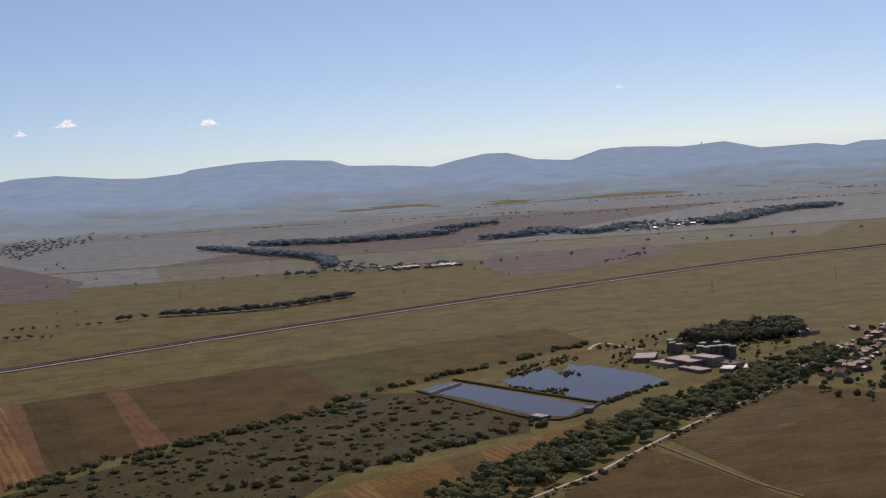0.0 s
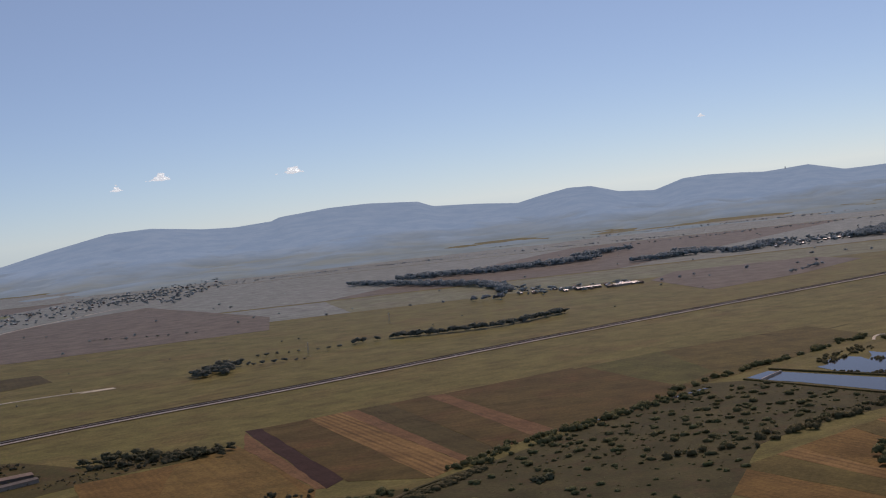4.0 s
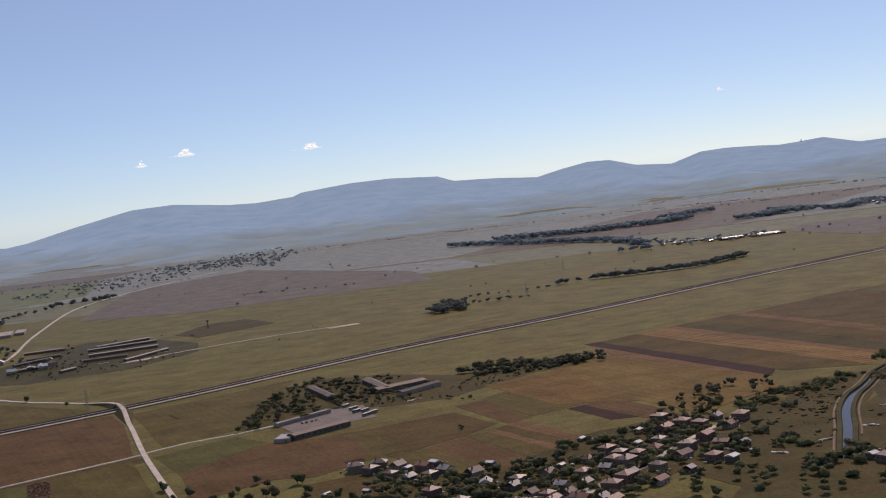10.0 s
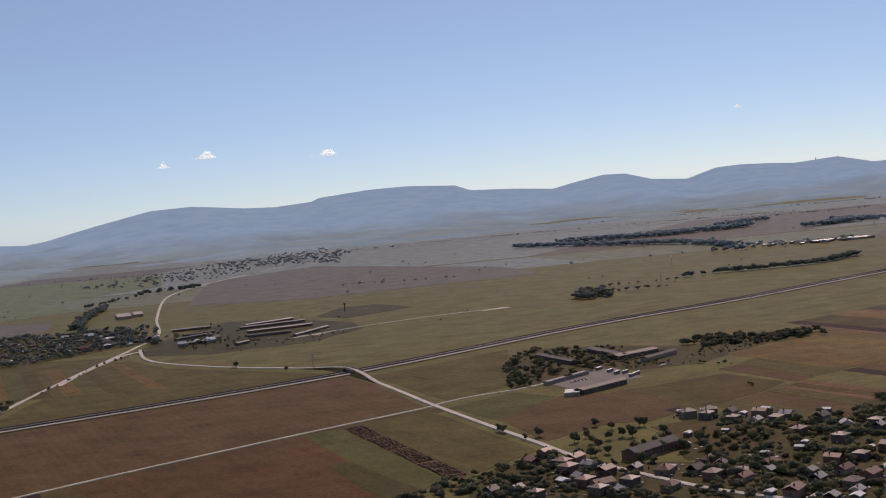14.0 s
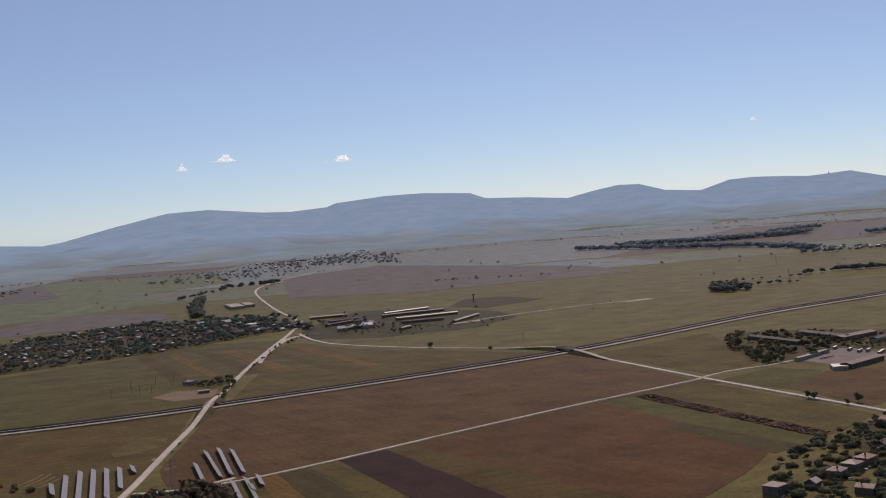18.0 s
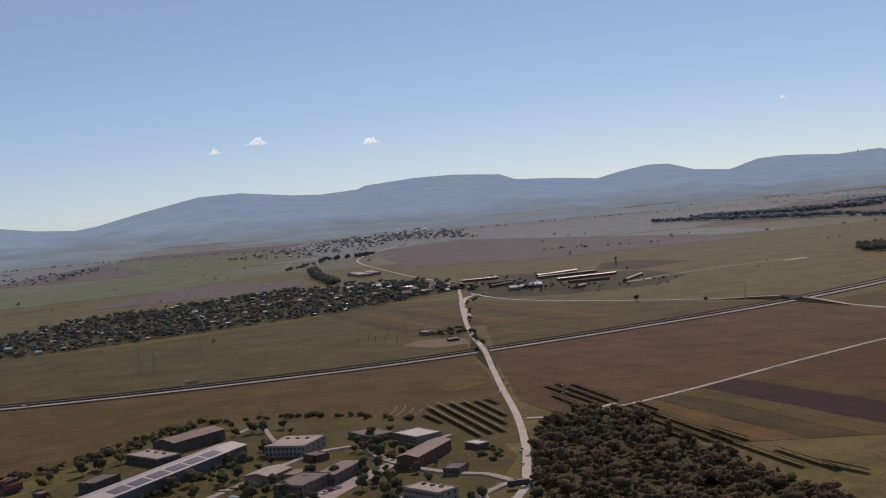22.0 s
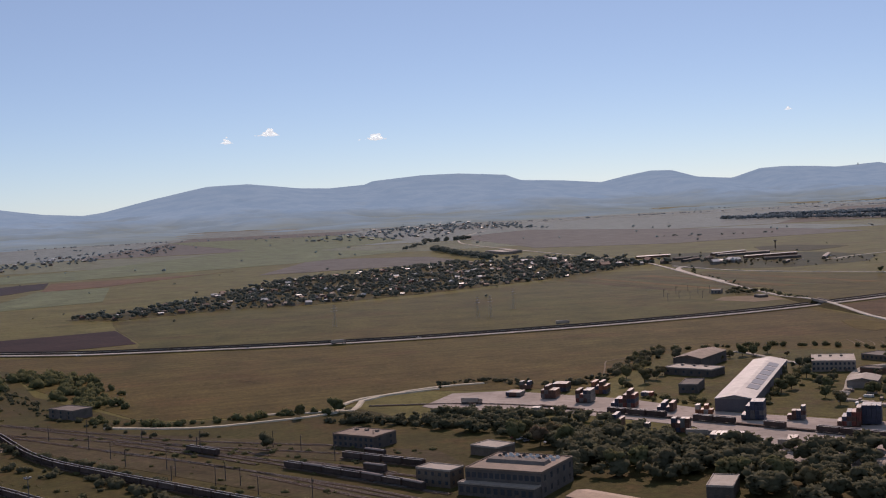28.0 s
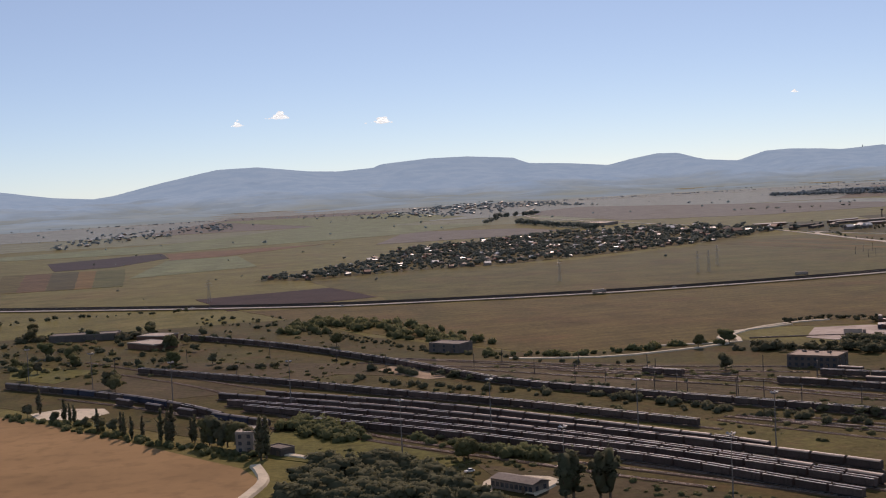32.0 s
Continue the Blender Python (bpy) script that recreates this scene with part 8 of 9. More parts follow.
TREES = [tree_model("tree", FULL[0], LEAF, 1, "broad leafy tree with a full green crown"), tree_model("tree", FULL[1], LEAF, 2, "broad leafy tree with an uneven crown"), tree_model("tree", FULL[2], LEAF_DARK, 3, "dark green broad tree"), tree_model("tree", FULL[3], LEAF_DRY, 4, "dry olive-brown tree with a thin crown")]
POPLARS = [tree_model("poplar_tree", poplar(90 + k, 180, 0.032), LEAF_DARK, 5 + k, "tall narrow dark poplar at the field edge", "poplar", 0.8) for k in range(2)]


def plant(spots, kinds, seed):
    rnd = random.Random(seed)
    for x, y, h in spots:
        m = pose(x, y, 0, 0, 0, rnd.uniform(0, 360)) @ Matrix.Diagonal((h * rnd.uniform(0.9, 1.2), h * rnd.uniform(0.9, 1.2), h, 1))
        proto = rnd.choice(kinds)
        if proto not in used:
            used.add(proto)
            proto.matrix_basis = m
        else:
            copy_thing(proto, m @ Matrix.Diagonal((*(1 / k for k in proto.scale), 1)))


def sized(pts, lo, hi, seed):
    rnd = random.Random(seed)
    return [(x, y, rnd.uniform(lo, hi)) for x, y in pts]


plant(sized([(-862.6, 250.5), (-807.9, 311.5), (-804.0, 311.3), (-797.6, 314.8), (-807.2, 231.9), (-808.2, 236.2), (-813.8, 205.7), (-797.1, 212.1), (-793.5, 215.0), (-789.5, 182.0), (-768.3, 233.9), (-767.6, 223.8), (-767.9, 211.5), (-764.3, 214.5), (-760.7, 216.8)], 3.2, 5.0, 1), TREES[:3], 1)
plant(sized([(-759.7, 206.5), (-759.8, 190.2), (-758.0, 202.0), (-758.8, 229.6), (-779.9, 198.8), (-768.7, 261.5), (-759.4, 259.6), (-757.2, 251.3), (-744.2, 173.7), (-740.6, 176.0), (-744.1, 181.0), (-737.1, 176.9), (-762.6, 272.4), (-813.2, 308.7), (-845.3, 277.2), (-849.1, 269.2)], 2.6, 4.2, 2), TREES, 2)
plant(sized([(-1114.1, 153.5), (-1116.0, 155.5), (-1100.3, 145.6), (-1123.0, 163.0), (-1133.6, 180.0), (-1132.1, 178.8), (-1130.7, 176.8), (-1142.5, 194.7), (-1117.3, 159.7), (-1111.6, 152.7)], 4.6, 6.4, 3), POPLARS, 3)
plant(sized([(-1096.9, 140.3), (-1095.6, 138.7), (-1093.2, 135.6), (-1089.0, 130.8), (-1127.5, 172.1), (-1136.0, 180.2), (-1123.5, 167.3), (-1144.7, 190.9), (-1119.7, 162.5)], 2.6, 3.8, 4), TREES, 4)
plant([(-1107.0, 147.2, 7.2), (-1105.6, 146.6, 6.6), (-1104.5, 145.4, 8.2), (-1099.6, 144.6, 5.8), (-1084.6, 121.6, 8.6), (-1083.6, 123.4, 8.2), (-1085.2, 126.0, 7.2), (-1097.5, 141.5, 5.4)], POPLARS, 31)
plant([(-1096.2, 140.6, 6.2), (-1094.4, 139.6, 6.6), (-1092.2, 137.0, 6.0), (-1090.0, 134.6, 6.4), (-1088.4, 131.6, 5.6)], TREES[1:3], 32)
TALL = [tree_model("tree", broad(95 + k, 300, 0.034, 2, 8, 0.2, 0.2, 0.88), LEAF_DARK, 15 + k, "tall slender dark tree beside the barrack") for k in range(2)]
plant(sized([(-1033.3, 72.2), (-1031.7, 73.9), (-1027.8, 71.3), (-1026.0, 72.2)], 8.4, 9.6, 5), TALL, 5)
plant(within([(-848.7, 284.9), (-827.6, 325.8), (-807.4, 324.9), (-773.0, 313.0), (-742.3, 300.6), (-732.3, 281.7), (-749.2, 215.8), (-760.4, 189.0), (-776.1, 202.2), (-791.6, 207.2), (-803.6, 218.4), (-805.3, 251.7), (-813.8, 267.6), (-823.1, 243.4), (-834.8, 270.6)], 34, 1.8, 3.6, 55), TREES, 55)
plant(sized([(-1128.6, 223.7), (-1136.4, 360.0), (-1149.9, 281.4), (-1158.5, 357.3), (-1159.3, 270.9), (-1045.1, 108.3), (-1046.0, 107.1), (-968.4, 190.6), (-961.7, 237.1), (-1067.4, 293.8)], 4.0, 5.6, 6), TREES[:3], 6)
plant(within([(-456.3, 473.8), (-452.8, 555.2), (-437.6, 565.9), (-422.0, 529.2), (-405.0, 527.3), (-396.6, 501.5), (-407.8, 497.9), (-431.3, 514.0), (-443.2, 457.6)], 26, 3.0, 5.2, 7), TREES, 7)
plant(within([(-448.1, 327.4), (-432.9, 365.7), (-412.2, 360.4), (-396.5, 326.0), (-404.0, 277.4), (-424.0, 286.3), (-437.2, 300.4)], 34, 2.5, 4.8, 8), TREES, 8)
plant(sized([(-467.9, 372.8), (-466.4, 369.8), (-410.3, 333.0), (-454.3, 355.1), (-459.6, 352.6), (-431.8, 365.2), (-610.4, 655.3), (-576.3, 620.0)], 2.6, 4.4, 9), TREES[:3], 9)
plant(sized([(-951.8, 243.6), (-950.5, 243.1), (-832.2, 309.7)], 4, 5.5, 10), TREES[:3], 10)
def clear(spots, gap=2.7):
    """Only the spots that keep off the houses."""
    return [p for p in spots if all(math.dist(p[:2], q) > gap for q in HOMES)]


planted("village_garden_trees", clear(within([(-507.1, 273.2), (-490.9, 294.1), (-460.1, 321.1), (-442.5, 322.6), (-482.4, 204.5), (-491.1, 193.2), (-534.3, 209.0), (-511.4, 264.6)], 260, 1.4, 3.2, 60)), FAR_KINDS + NEAR_KINDS[:2] + BUSH_KINDS, LEAF_DARK, "dark garden trees between village houses", wide=1.2)
planted("village_garden_trees", clear(within([(-480.0, 294.9), (-454.7, 327.8), (-443.2, 305.2), (-408.0, 289.4), (-377.3, 321.4), (-324.8, 357.4), (-376.6, 214.5), (-485.7, 256.2)], 240, 1.3, 2.8, 61)), FAR_KINDS + NEAR_KINDS[:2] + BUSH_KINDS, LEAF_DARK, "dark garden trees between village houses", wide=1.2)
planted("village_garden_trees", clear(within([(-394.7, 351.0), (-356.2, 330.6), (-330.9, 350.0), (-276.3, 404.7), (-253.1, 421.4), (-337.8, 206.8), (-425.4, 241.5), (-404.0, 277.4)], 210, 1.6, 3.8, 11)), FAR_KINDS + NEAR_KINDS[:2] + BUSH_KINDS, LEAF, "garden trees between village houses", wide=1.15)
planted("village_garden_trees", clear(within([(-395.9, 364.7), (-350.7, 351.0), (-310.3, 377.1), (-261.0, 388.1), (-249.9, 367.0), (-239.1, 324.2), (-200.9, 296.1), (-216.8, 248.5), (-386.4, 323.8)], 200, 1.5, 3.8, 12)), FAR_KINDS + NEAR_KINDS[:2] + BUSH_KINDS, LEAF, "garden trees between village houses", wide=1.15)
planted("village_garden_trees", within([(154.8, 581.5), (181.9, 629.3), (264.1, 770.2), (310.5, 808.8), (199.4, 523.0), (168.1, 542.0)], 120, 2.0, 4.6, 13) + within([(82.6, 733.4), (127.0, 764.3), (190.8, 712.6), (166.3, 644.1), (134.6, 630.6), (126.3, 741.1), (84.7, 676.3)], 60, 1.2, 3.6, 14), NEAR_KINDS + BUSH_KINDS, LEAF, "trees and bushes round houses and old works", wide=0.9)
planted("village_garden_trees", clear(within([(-420.0, 250.0), (-395.0, 345.0), (-350.0, 345.0), (-300.0, 385.0), (-256.0, 405.0), (-245.0, 360.0), (-300.0, 260.0), (-345.0, 215.0)], 150, 2.4, 4.4, 62)) + clear(within([(-500.0, 225.0), (-470.0, 300.0), (-440.0, 312.0), (-425.0, 250.0), (-470.0, 205.0)], 70, 2.0, 3.8, 63)), FAR_KINDS, LEAF_DARK, "tall dark garden trees between village houses", wide=1.3)
# sheds, boards, cars and firewood in the gardens
rnd = random.Random(91)
bm = bmesh.new()
for x, y in HOMES:
    for _ in range(3):
        a, d = rnd.uniform(0, 6.28), rnd.uniform(2.6, 5.6)
        q = (x + d * math.cos(a), y + d * math.sin(a))
        if all(math.dist(q, h) > 2.3 for h in HOMES):
            w, h = rnd.uniform(0.35, 1.3), rnd.uniform(0.2, 0.8)
            bmesh.ops.create_cube(bm, size=1.0, matrix=pose(q[0], q[1], 0.1 + h / 2, 0, 0, rnd.uniform(0, 180)) @ Matrix.Diagonal((w, w * rnd.uniform(0.4, 1.0), h, 1)))
me = bpy.data.meshes.new("garden_clutter")
bm.to_mesh(me)
bm.free()
me.materials.append(plain("garden_clutter", (0.42, 0.37, 0.335), 0.75, 0.25, stain=0.3, scale=0.6, island=0.75))
tagged(new("garden_clutter", me), "small sheds, boards and heaps in the village gardens", "clutter", kind="stuff")
WOOD = [(-721.6, 215.4), (-717.9, 245.8), (-715.2, 276.0), (-704.0, 292.0), (-697.8, 300.0), (-687.5, 294.0), (-679.0, 257.0), (-670.6, 218.4), (-664.0, 187.0), (-658.0, 150.0), (-668.0, 110.0), (-687.0, 98.0), (-739.0, 124.5), (-735.0, 156.5), (-725.1, 185.9)]
patch("ground_wood", WOOD, 0.2, MARSH, "dark weedy ground under the roadside wood", "ground")
planted("roadside_wood", within(WOOD, 430, 2.2, 5.0, 15), FAR_KINDS + THIN_KINDS * 2, LEAF_DRY, "olive-brown young wood beside the main road", "woods", 1.3)
planted("roadside_wood", within(WOOD, 480, 1.0, 3.2, 16), BUSH_KINDS + FAR_KINDS, LEAF_DRY, "dark undergrowth beside the main road", "woods", 1.2)
planted("roadside_wood", within([(-742.0, 106.5), (-737.0, 134.5), (-746.0, 174.5), (-743.0, 178.5), (-758.0, 166.5), (-763.0, 124.5)], 120, 1.0, 3.0, 17), BUSH_KINDS + FAR_KINDS, LEAF_DARK, "scrub between the works and the main road", "bushes", 1.2)
planted("yard_thicket", within([(-923.2, 225.1), (-892.8, 215.7), (-879.8, 202.1), (-864.5, 173.5), (-856.6, 149.0), (-859.0, 136.0), (-892.3, 150.2), (-898.9, 176.8), (-923.6, 203.3), (-938.5, 216.8)], 210, 2.0, 4.4, 17), FAR_KINDS + NEAR_KINDS[:2], LEAF_DARK, "dense dark thicket behind the container yard", "woods", 1.3)
planted("yard_thicket", within([(-898.9, 164.5), (-883.1, 177.3), (-860.6, 160.5), (-844.2, 151.5), (-821.2, 148.0), (-845.1, 96.5), (-873.7, 104.2), (-867.1, 122.8), (-873.9, 128.8), (-885.2, 130.5), (-901.2, 137.0)], 230, 2.8, 5.8, 18), NEAR_KINDS + FAR_KINDS + THIN_KINDS, LEAF_DARK, "dense trees between yard and railway", "woods", 1.3)
planted("hall_bushes", along([(-835.1, 212.2), (-823.9, 234.8), (-807.2, 263.3)], 12, 3.0, 1.0, 2.6, 19) + along([(-859.5, 236.4), (-847.1, 218.9)], 6, 2.5, 1.0, 2.2, 20) + along([(-850.4, 291.6), (-835.1, 338.3), (-810.1, 338.6), (-785.6, 334.7), (-753.8, 309.7)], 5, 3.0, 1.2, 3.0, 21) + within([(-768.3, 158.8), (-758.7, 180.6), (-745.7, 169.6), (-745.4, 140.8), (-754.4, 119.0), (-766.5, 140.3)], 60, 1.2, 3.2, 22) + within([(-731.4, 255.9), (-727.0, 245.4), (-730.7, 227.8), (-734.5, 241.1)], 12, 1, 2.4, 23), BUSH_KINDS, LEAF, "bushes round the works halls", "bushes")
planted("rail_bushes", along([(-1079.3, 336.2), (-1066.9, 367.4), (-1035.7, 306.2), (-1024.6, 276.5)], 18, 4, 2.0, 4.0, 24) + along([(-1025.2, 253.2), (-998.3, 237.2), (-982.7, 241.1), (-969.8, 243.2), (-955.1, 244.8)], 7, 3, 1.2, 2.8, 25), BUSH_KINDS, LEAF, "bushes along the sidings", "bushes")
planted("rail_bushes", along([(-1083.1, 353.2), (-1063.2, 315.4), (-1049.4, 287.6), (-1040.1, 268.4)], 7, 2.4, 0.7, 1.7, 26) + along([(-1037.2, 261.6), (-1019.7, 240.2), (-999.2, 220.9), (-985.1, 214.3)], 6, 3.2, 0.8, 2.0, 27, 0.2) + along([(-1062.6, 219.3), (-1046.0, 200.3), (-1030.8, 184.8), (-1015.6, 176.7)], 7, 3.4, 1.0, 2.6, 28, 0.2) + along([(-1007.0, 166.5), (-990.5, 146.1), (-977.2, 131.3), (-963.1, 117.6)], 7, 2.8, 1.0, 2.6, 29, 0.15), BUSH_KINDS, LEAF_DARK, "bushes between the tracks", "bushes")
planted("rail_bushes", along([(-1078.2, 156.0), (-1072.2, 147.2), (-1066.4, 139.0)], 9, 1.6, 2.0, 3.6, 30) + along([(-1054.1, 132.8), (-1048.1, 125.0), (-1040.3, 116.8)], 5, 2.2, 0.9, 2.2, 31, 0.1) + along([(-1036.6, 112.9), (-1032.2, 107.4)], 6, 1.8, 2.0, 3.2, 32) + along([(-1150.1, 191.4), (-1134.0, 176.6), (-1118.3, 157.5), (-1104.6, 143.0), (-1087.5, 124.0)], 4.5, 2.0, 0.8, 2.0, 33) + along([(-1020.2, 80.3), (-1012.9, 73.4), (-1002.7, 63.7)], 4, 3, 0.6, 1.4, 34), BUSH_KINDS, LEAF, "bushes beside the tracks and the tan field", "bushes")
planted("rail_bushes", within([(-1194.3, 376.2), (-1167.5, 390.4), (-1126.9, 377.8), (-1102.2, 327.7), (-1119.8, 277.6), (-1152.0, 267.7), (-1170.4, 275.9)], 90, 0.8, 3.4, 35) + within([(-1126.7, 421.3), (-1083.9, 395.5), (-1074.8, 358.3), (-1103.3, 345.7), (-1122.3, 375.2)], 40, 0.6, 2.0, 36) + along([(-1208.3, 434.4), (-1183.2, 450.3), (-1133.9, 445.4)], 6, 4, 1, 3, 37), BUSH_KINDS + FAR_KINDS, LEAF_DARK, "scrub at the far end of the railway yard", "bushes")
planted("thicket", within([(-1079.8, 77.9), (-1077.4, 94.9), (-1074.0, 108.2), (-1065.3, 107.8), (-1055.0, 96.3), (-1048.3, 79.3), (-1045.4, 67.8)], 110, 3.2, 5.4, 38), NEAR_KINDS, LEAF_DARK, "dense dark thicket beside the railway", "woods", 1.3)
planted("yard_edge_trees", within([(-449.4, 494.8), (-433.1, 583.3), (-411.0, 593.9), (-393.7, 553.6), (-401.8, 520.6), (-432.1, 483.5)], 45, 1.8, 3.8, 83) + within([(-413.0, 601.1), (-390.5, 569.5), (-377.3, 521.5), (-385.3, 499.8), (-401.9, 527.6)], 24, 1.4, 3.0, 84), NEAR_KINDS, LEAF_DARK, "dark trees round the bus yard", wide=1.3)
planted("yard_edge_trees", within([(-276.3, 421.5), (-262.3, 450.0), (-244.3, 453.2), (-224.0, 455.0), (-228.5, 425.4), (-252.9, 405.6), (-280.2, 360.3), (-286.2, 369.7)], 60, 2.0, 4.2, 80) + within([(-667.7, 785.0), (-683.7, 981.0), (-625.1, 872.8), (-607.1, 738.8), (-628.5, 742.1)], 50, 1.4, 3.0, 81) + within([(-619.9, 798.6), (-562.3, 834.6), (-548.2, 799.5), (-575.9, 741.0)], 24, 1.0, 2.2, 82), FAR_KINDS, LEAF_DARK, "dark trees among the farm sheds")
planted("yard_edge_trees", along([(-351.4, 577.4), (-325.9, 582.1), (-306.8, 571.0), (-287.3, 570.0)], 16, 4, 2.5, 5.0, 39) + along([(-454.0, 489.1), (-449.6, 563.7), (-432.6, 609.7)], 6, 3, 1.5, 3, 40) + along([(-396.2, 505.0), (-371.2, 506.9), (-349.4, 491.2)], 6, 4, 1, 2.2, 41, 0.3), FAR_KINDS, LEAF_DARK, "trees round the farm yard", wide=1.3)
planted("hedge", along([(-168.2, 479.2), (-139.7, 516.9), (-101.1, 555.3), (-46.1, 597.4)], 7, 3.5, 1.5, 3.4, 42) + along([(-248.2, 398.1), (-231.8, 422.2), (-214.4, 425.7), (-191.0, 446.8)], 12, 3.4, 1.2, 3.2, 43) + within([(-184.5, 374.3), (-148.3, 381.4), (-111.0, 388.8), (-80.8, 390.9), (-86.2, 374.2), (-140.8, 360.0), (-182.6, 355.5)], 80, 1.5, 3.5, 44), BUSH_KINDS, LEAF, "bushes along the canal", "hedge")
planted("road_trees", within([(-742.0, 556.0), (-728.0, 548.0), (-719.8, 560.0), (-720.2, 588.0), (-727.0, 590.0), (-737.0, 570.0)], 26, 1.6, 3.2, 221), FAR_KINDS, LEAF_DARK, "dark trees beside the roadside lot", wide=1.3)
planted("road_trees", along([(-718.1, 564.2), (-716.7, 497.2)], 3, 3, 1.5, 3, 45) + along([(-701.1, 768.3), (-710.4, 724.6), (-713.9, 613.9)], 3, 8, 1.5, 3, 46, 0.3) + within([(-713.4, 275.7), (-703.6, 284.8), (-687.2, 257.5), (-682.4, 233.5), (-711.0, 243.8)], 50, 2, 4.4, 47) + along([(-356.9, 426.7), (-357.4, 423.9)], 2, 2, 1, 2, 48), FAR_KINDS, LEAF_DARK, "trees beside the main road")

plant(sized([(-906.4, 182.0), (-902.8, 188.7), (-900.9, 176.2), (-896.3, 182.5), (-895.7, 170.5), (-892.1, 156.3), (-889.7, 139.9), (-884.2, 142.1), (-879.7, 137.0), (-869.0, 126.8), (-861.1, 124.5), (-855.4, 114.6), (-852.0, 113.6), (-847.2, 112.3), (-865.6, 127.5), (-859.5, 122.3)], 4.6, 6.6, 70), TREES, 70)
plant(sized([(-1152.0, 292.7), (-1161.6, 269.6), (-1163.6, 309.2), (-1135.7, 355.9), (-1122.7, 314.2), (-1186.4, 390.8), (-1156.1, 356.0), (-1106.0, 268.6), (-1119.6, 326.9), (-1169.8, 288.0)], 3.4, 5.0, 71), TREES[:3], 71)
plant(sized([(-804.9, 248.6), (-803.8, 238.9), (-798.8, 271.4), (-798.9, 222.2), (-784.1, 219.9), (-788.9, 187.7), (-798.0, 219.1), (-792.3, 224.2), (-785.5, 200.0), (-766.9, 281.5), (-763.7, 250.8), (-764.0, 238.1), (-763.8, 220.1), (-761.7, 202.9), (-760.8, 192.4), (-750.4, 212.8), (-764.4, 265.0), (-770.6, 272.5), (-788.3, 211.4), (-740.4, 186.9), (-737.5, 190.3), (-760.2, 151.9), (-754.1, 162.7), (-753.9, 170.9)], 2.8, 4.6, 72), TREES[:3], 72)

planted("rail_bushes", along([(-1066.0, 251.4), (-1057.0, 230.9), (-1036.1, 209.1), (-1021.2, 191.9)], 3, 2.2, 1.4, 3.0, 210, 0.45) + along([(-1021.2, 190.9), (-1012.0, 182.0), (-1004.0, 173.8), (-989.2, 156.8)], 3, 1.8, 1.4, 2.8, 211, 0.2) + along([(-969.0, 135.7), (-955.4, 118.9), (-941.1, 105.5), (-933.9, 100.2), (-922.0, 90.0)], 4, 1.7, 1.2, 2.8, 212, 0.2) + along([(-1047.4, 131.5), (-1040.7, 126.5), (-1034.0, 118.0)], 3, 1.5, 1.0, 2.2, 213), BUSH_KINDS + FAR_KINDS, LEAF_DARK, "dark bushes between the tracks", "bushes", 1.25)
building("rail_shed", "long low dark shed behind the railway yard", [(-1172.6, 347.6), (-1173.0, 356.0), (-1148.4, 354.0)], 2.4, GREYWALL, BITUMEN, rows=1, cols=6, category="shed")
building("rail_shed", "low dark shed with a pale roof behind the railway yard", [(-1141.4, 333.0), (-1139.0, 341.5), (-1128.5, 336.0)], 2.2, BRICKWALL, PALE_ROOF, category="shed")
plant(sized([(-1130.8, 229.4), (-1159.5, 257.1), (-1153.6, 297.3), (-1164.5, 309.3), (-1137.7, 369.6), (-1124.1, 314.8), (-1181.2, 365.0), (-1118.2, 270.5)], 4.2, 6.2, 230), TREES[:3], 230)
planted("rail_bushes", along([(-1187.0, 366.0), (-1160.0, 360.0), (-1140.0, 352.0)], 7, 3.0, 1.6, 3.4, 231, 0.2) + along([(-1158.0, 298.0), (-1135.0, 280.0), (-1112.0, 262.0), (-1081.5, 253.0)], 5, 3.4, 1.0, 2.4, 232, 0.3) + along([(-1077.0, 157.5), (-1070.5, 152.5), (-1064.0, 146.5)], 5, 1.7, 1.4, 2.6, 233), BUSH_KINDS + FAR_KINDS, LEAF_DARK, "dark bushes round the railway yard", "bushes", 1.3)
planted("rail_weeds", within([(-1127.0, 340.7), (-1082.7, 331.0), (-1008.7, 212.0), (-943.5, 140.8), (-957.3, 112.4), (-1015.3, 178.3), (-1084.4, 248.8), (-1123.5, 279.3)], 260, 0.25, 1.1, 90, 2.0) + within([(-1098.5, 267.6), (-1053.9, 211.5), (-1017.7, 166.1), (-963.6, 108.9), (-968.5, 89.7), (-984.9, 110.9), (-1031.6, 160.8), (-1093.3, 232.8)], 200, 0.25, 1.1, 91, 2.0) + within([(-1006.4, 224.3), (-966.4, 200.0), (-926.4, 178.8), (-940.5, 147.6), (-997.8, 193.8)], 120, 0.3, 1.2, 92, 2.0)
        + within([(-1194.3, 376.2), (-1127.0, 340.7), (-1111.2, 228.2), (-1138.8, 239.9), (-1168.8, 269.3)], 120, 0.3, 1.6, 93, 2.0) + within([(-1074.5, 131.4), (-1039.7, 106.4), (-1008.5, 72.8), (-988.5, 56.0), (-1018.9, 68.6), (-1043.8, 91.9), (-1070.3, 116.7)], 110, 0.25, 1.0, 94, 2.0), WEED_KINDS, LEAF, "low weeds and brush between the tracks", "weeds", 1.5)
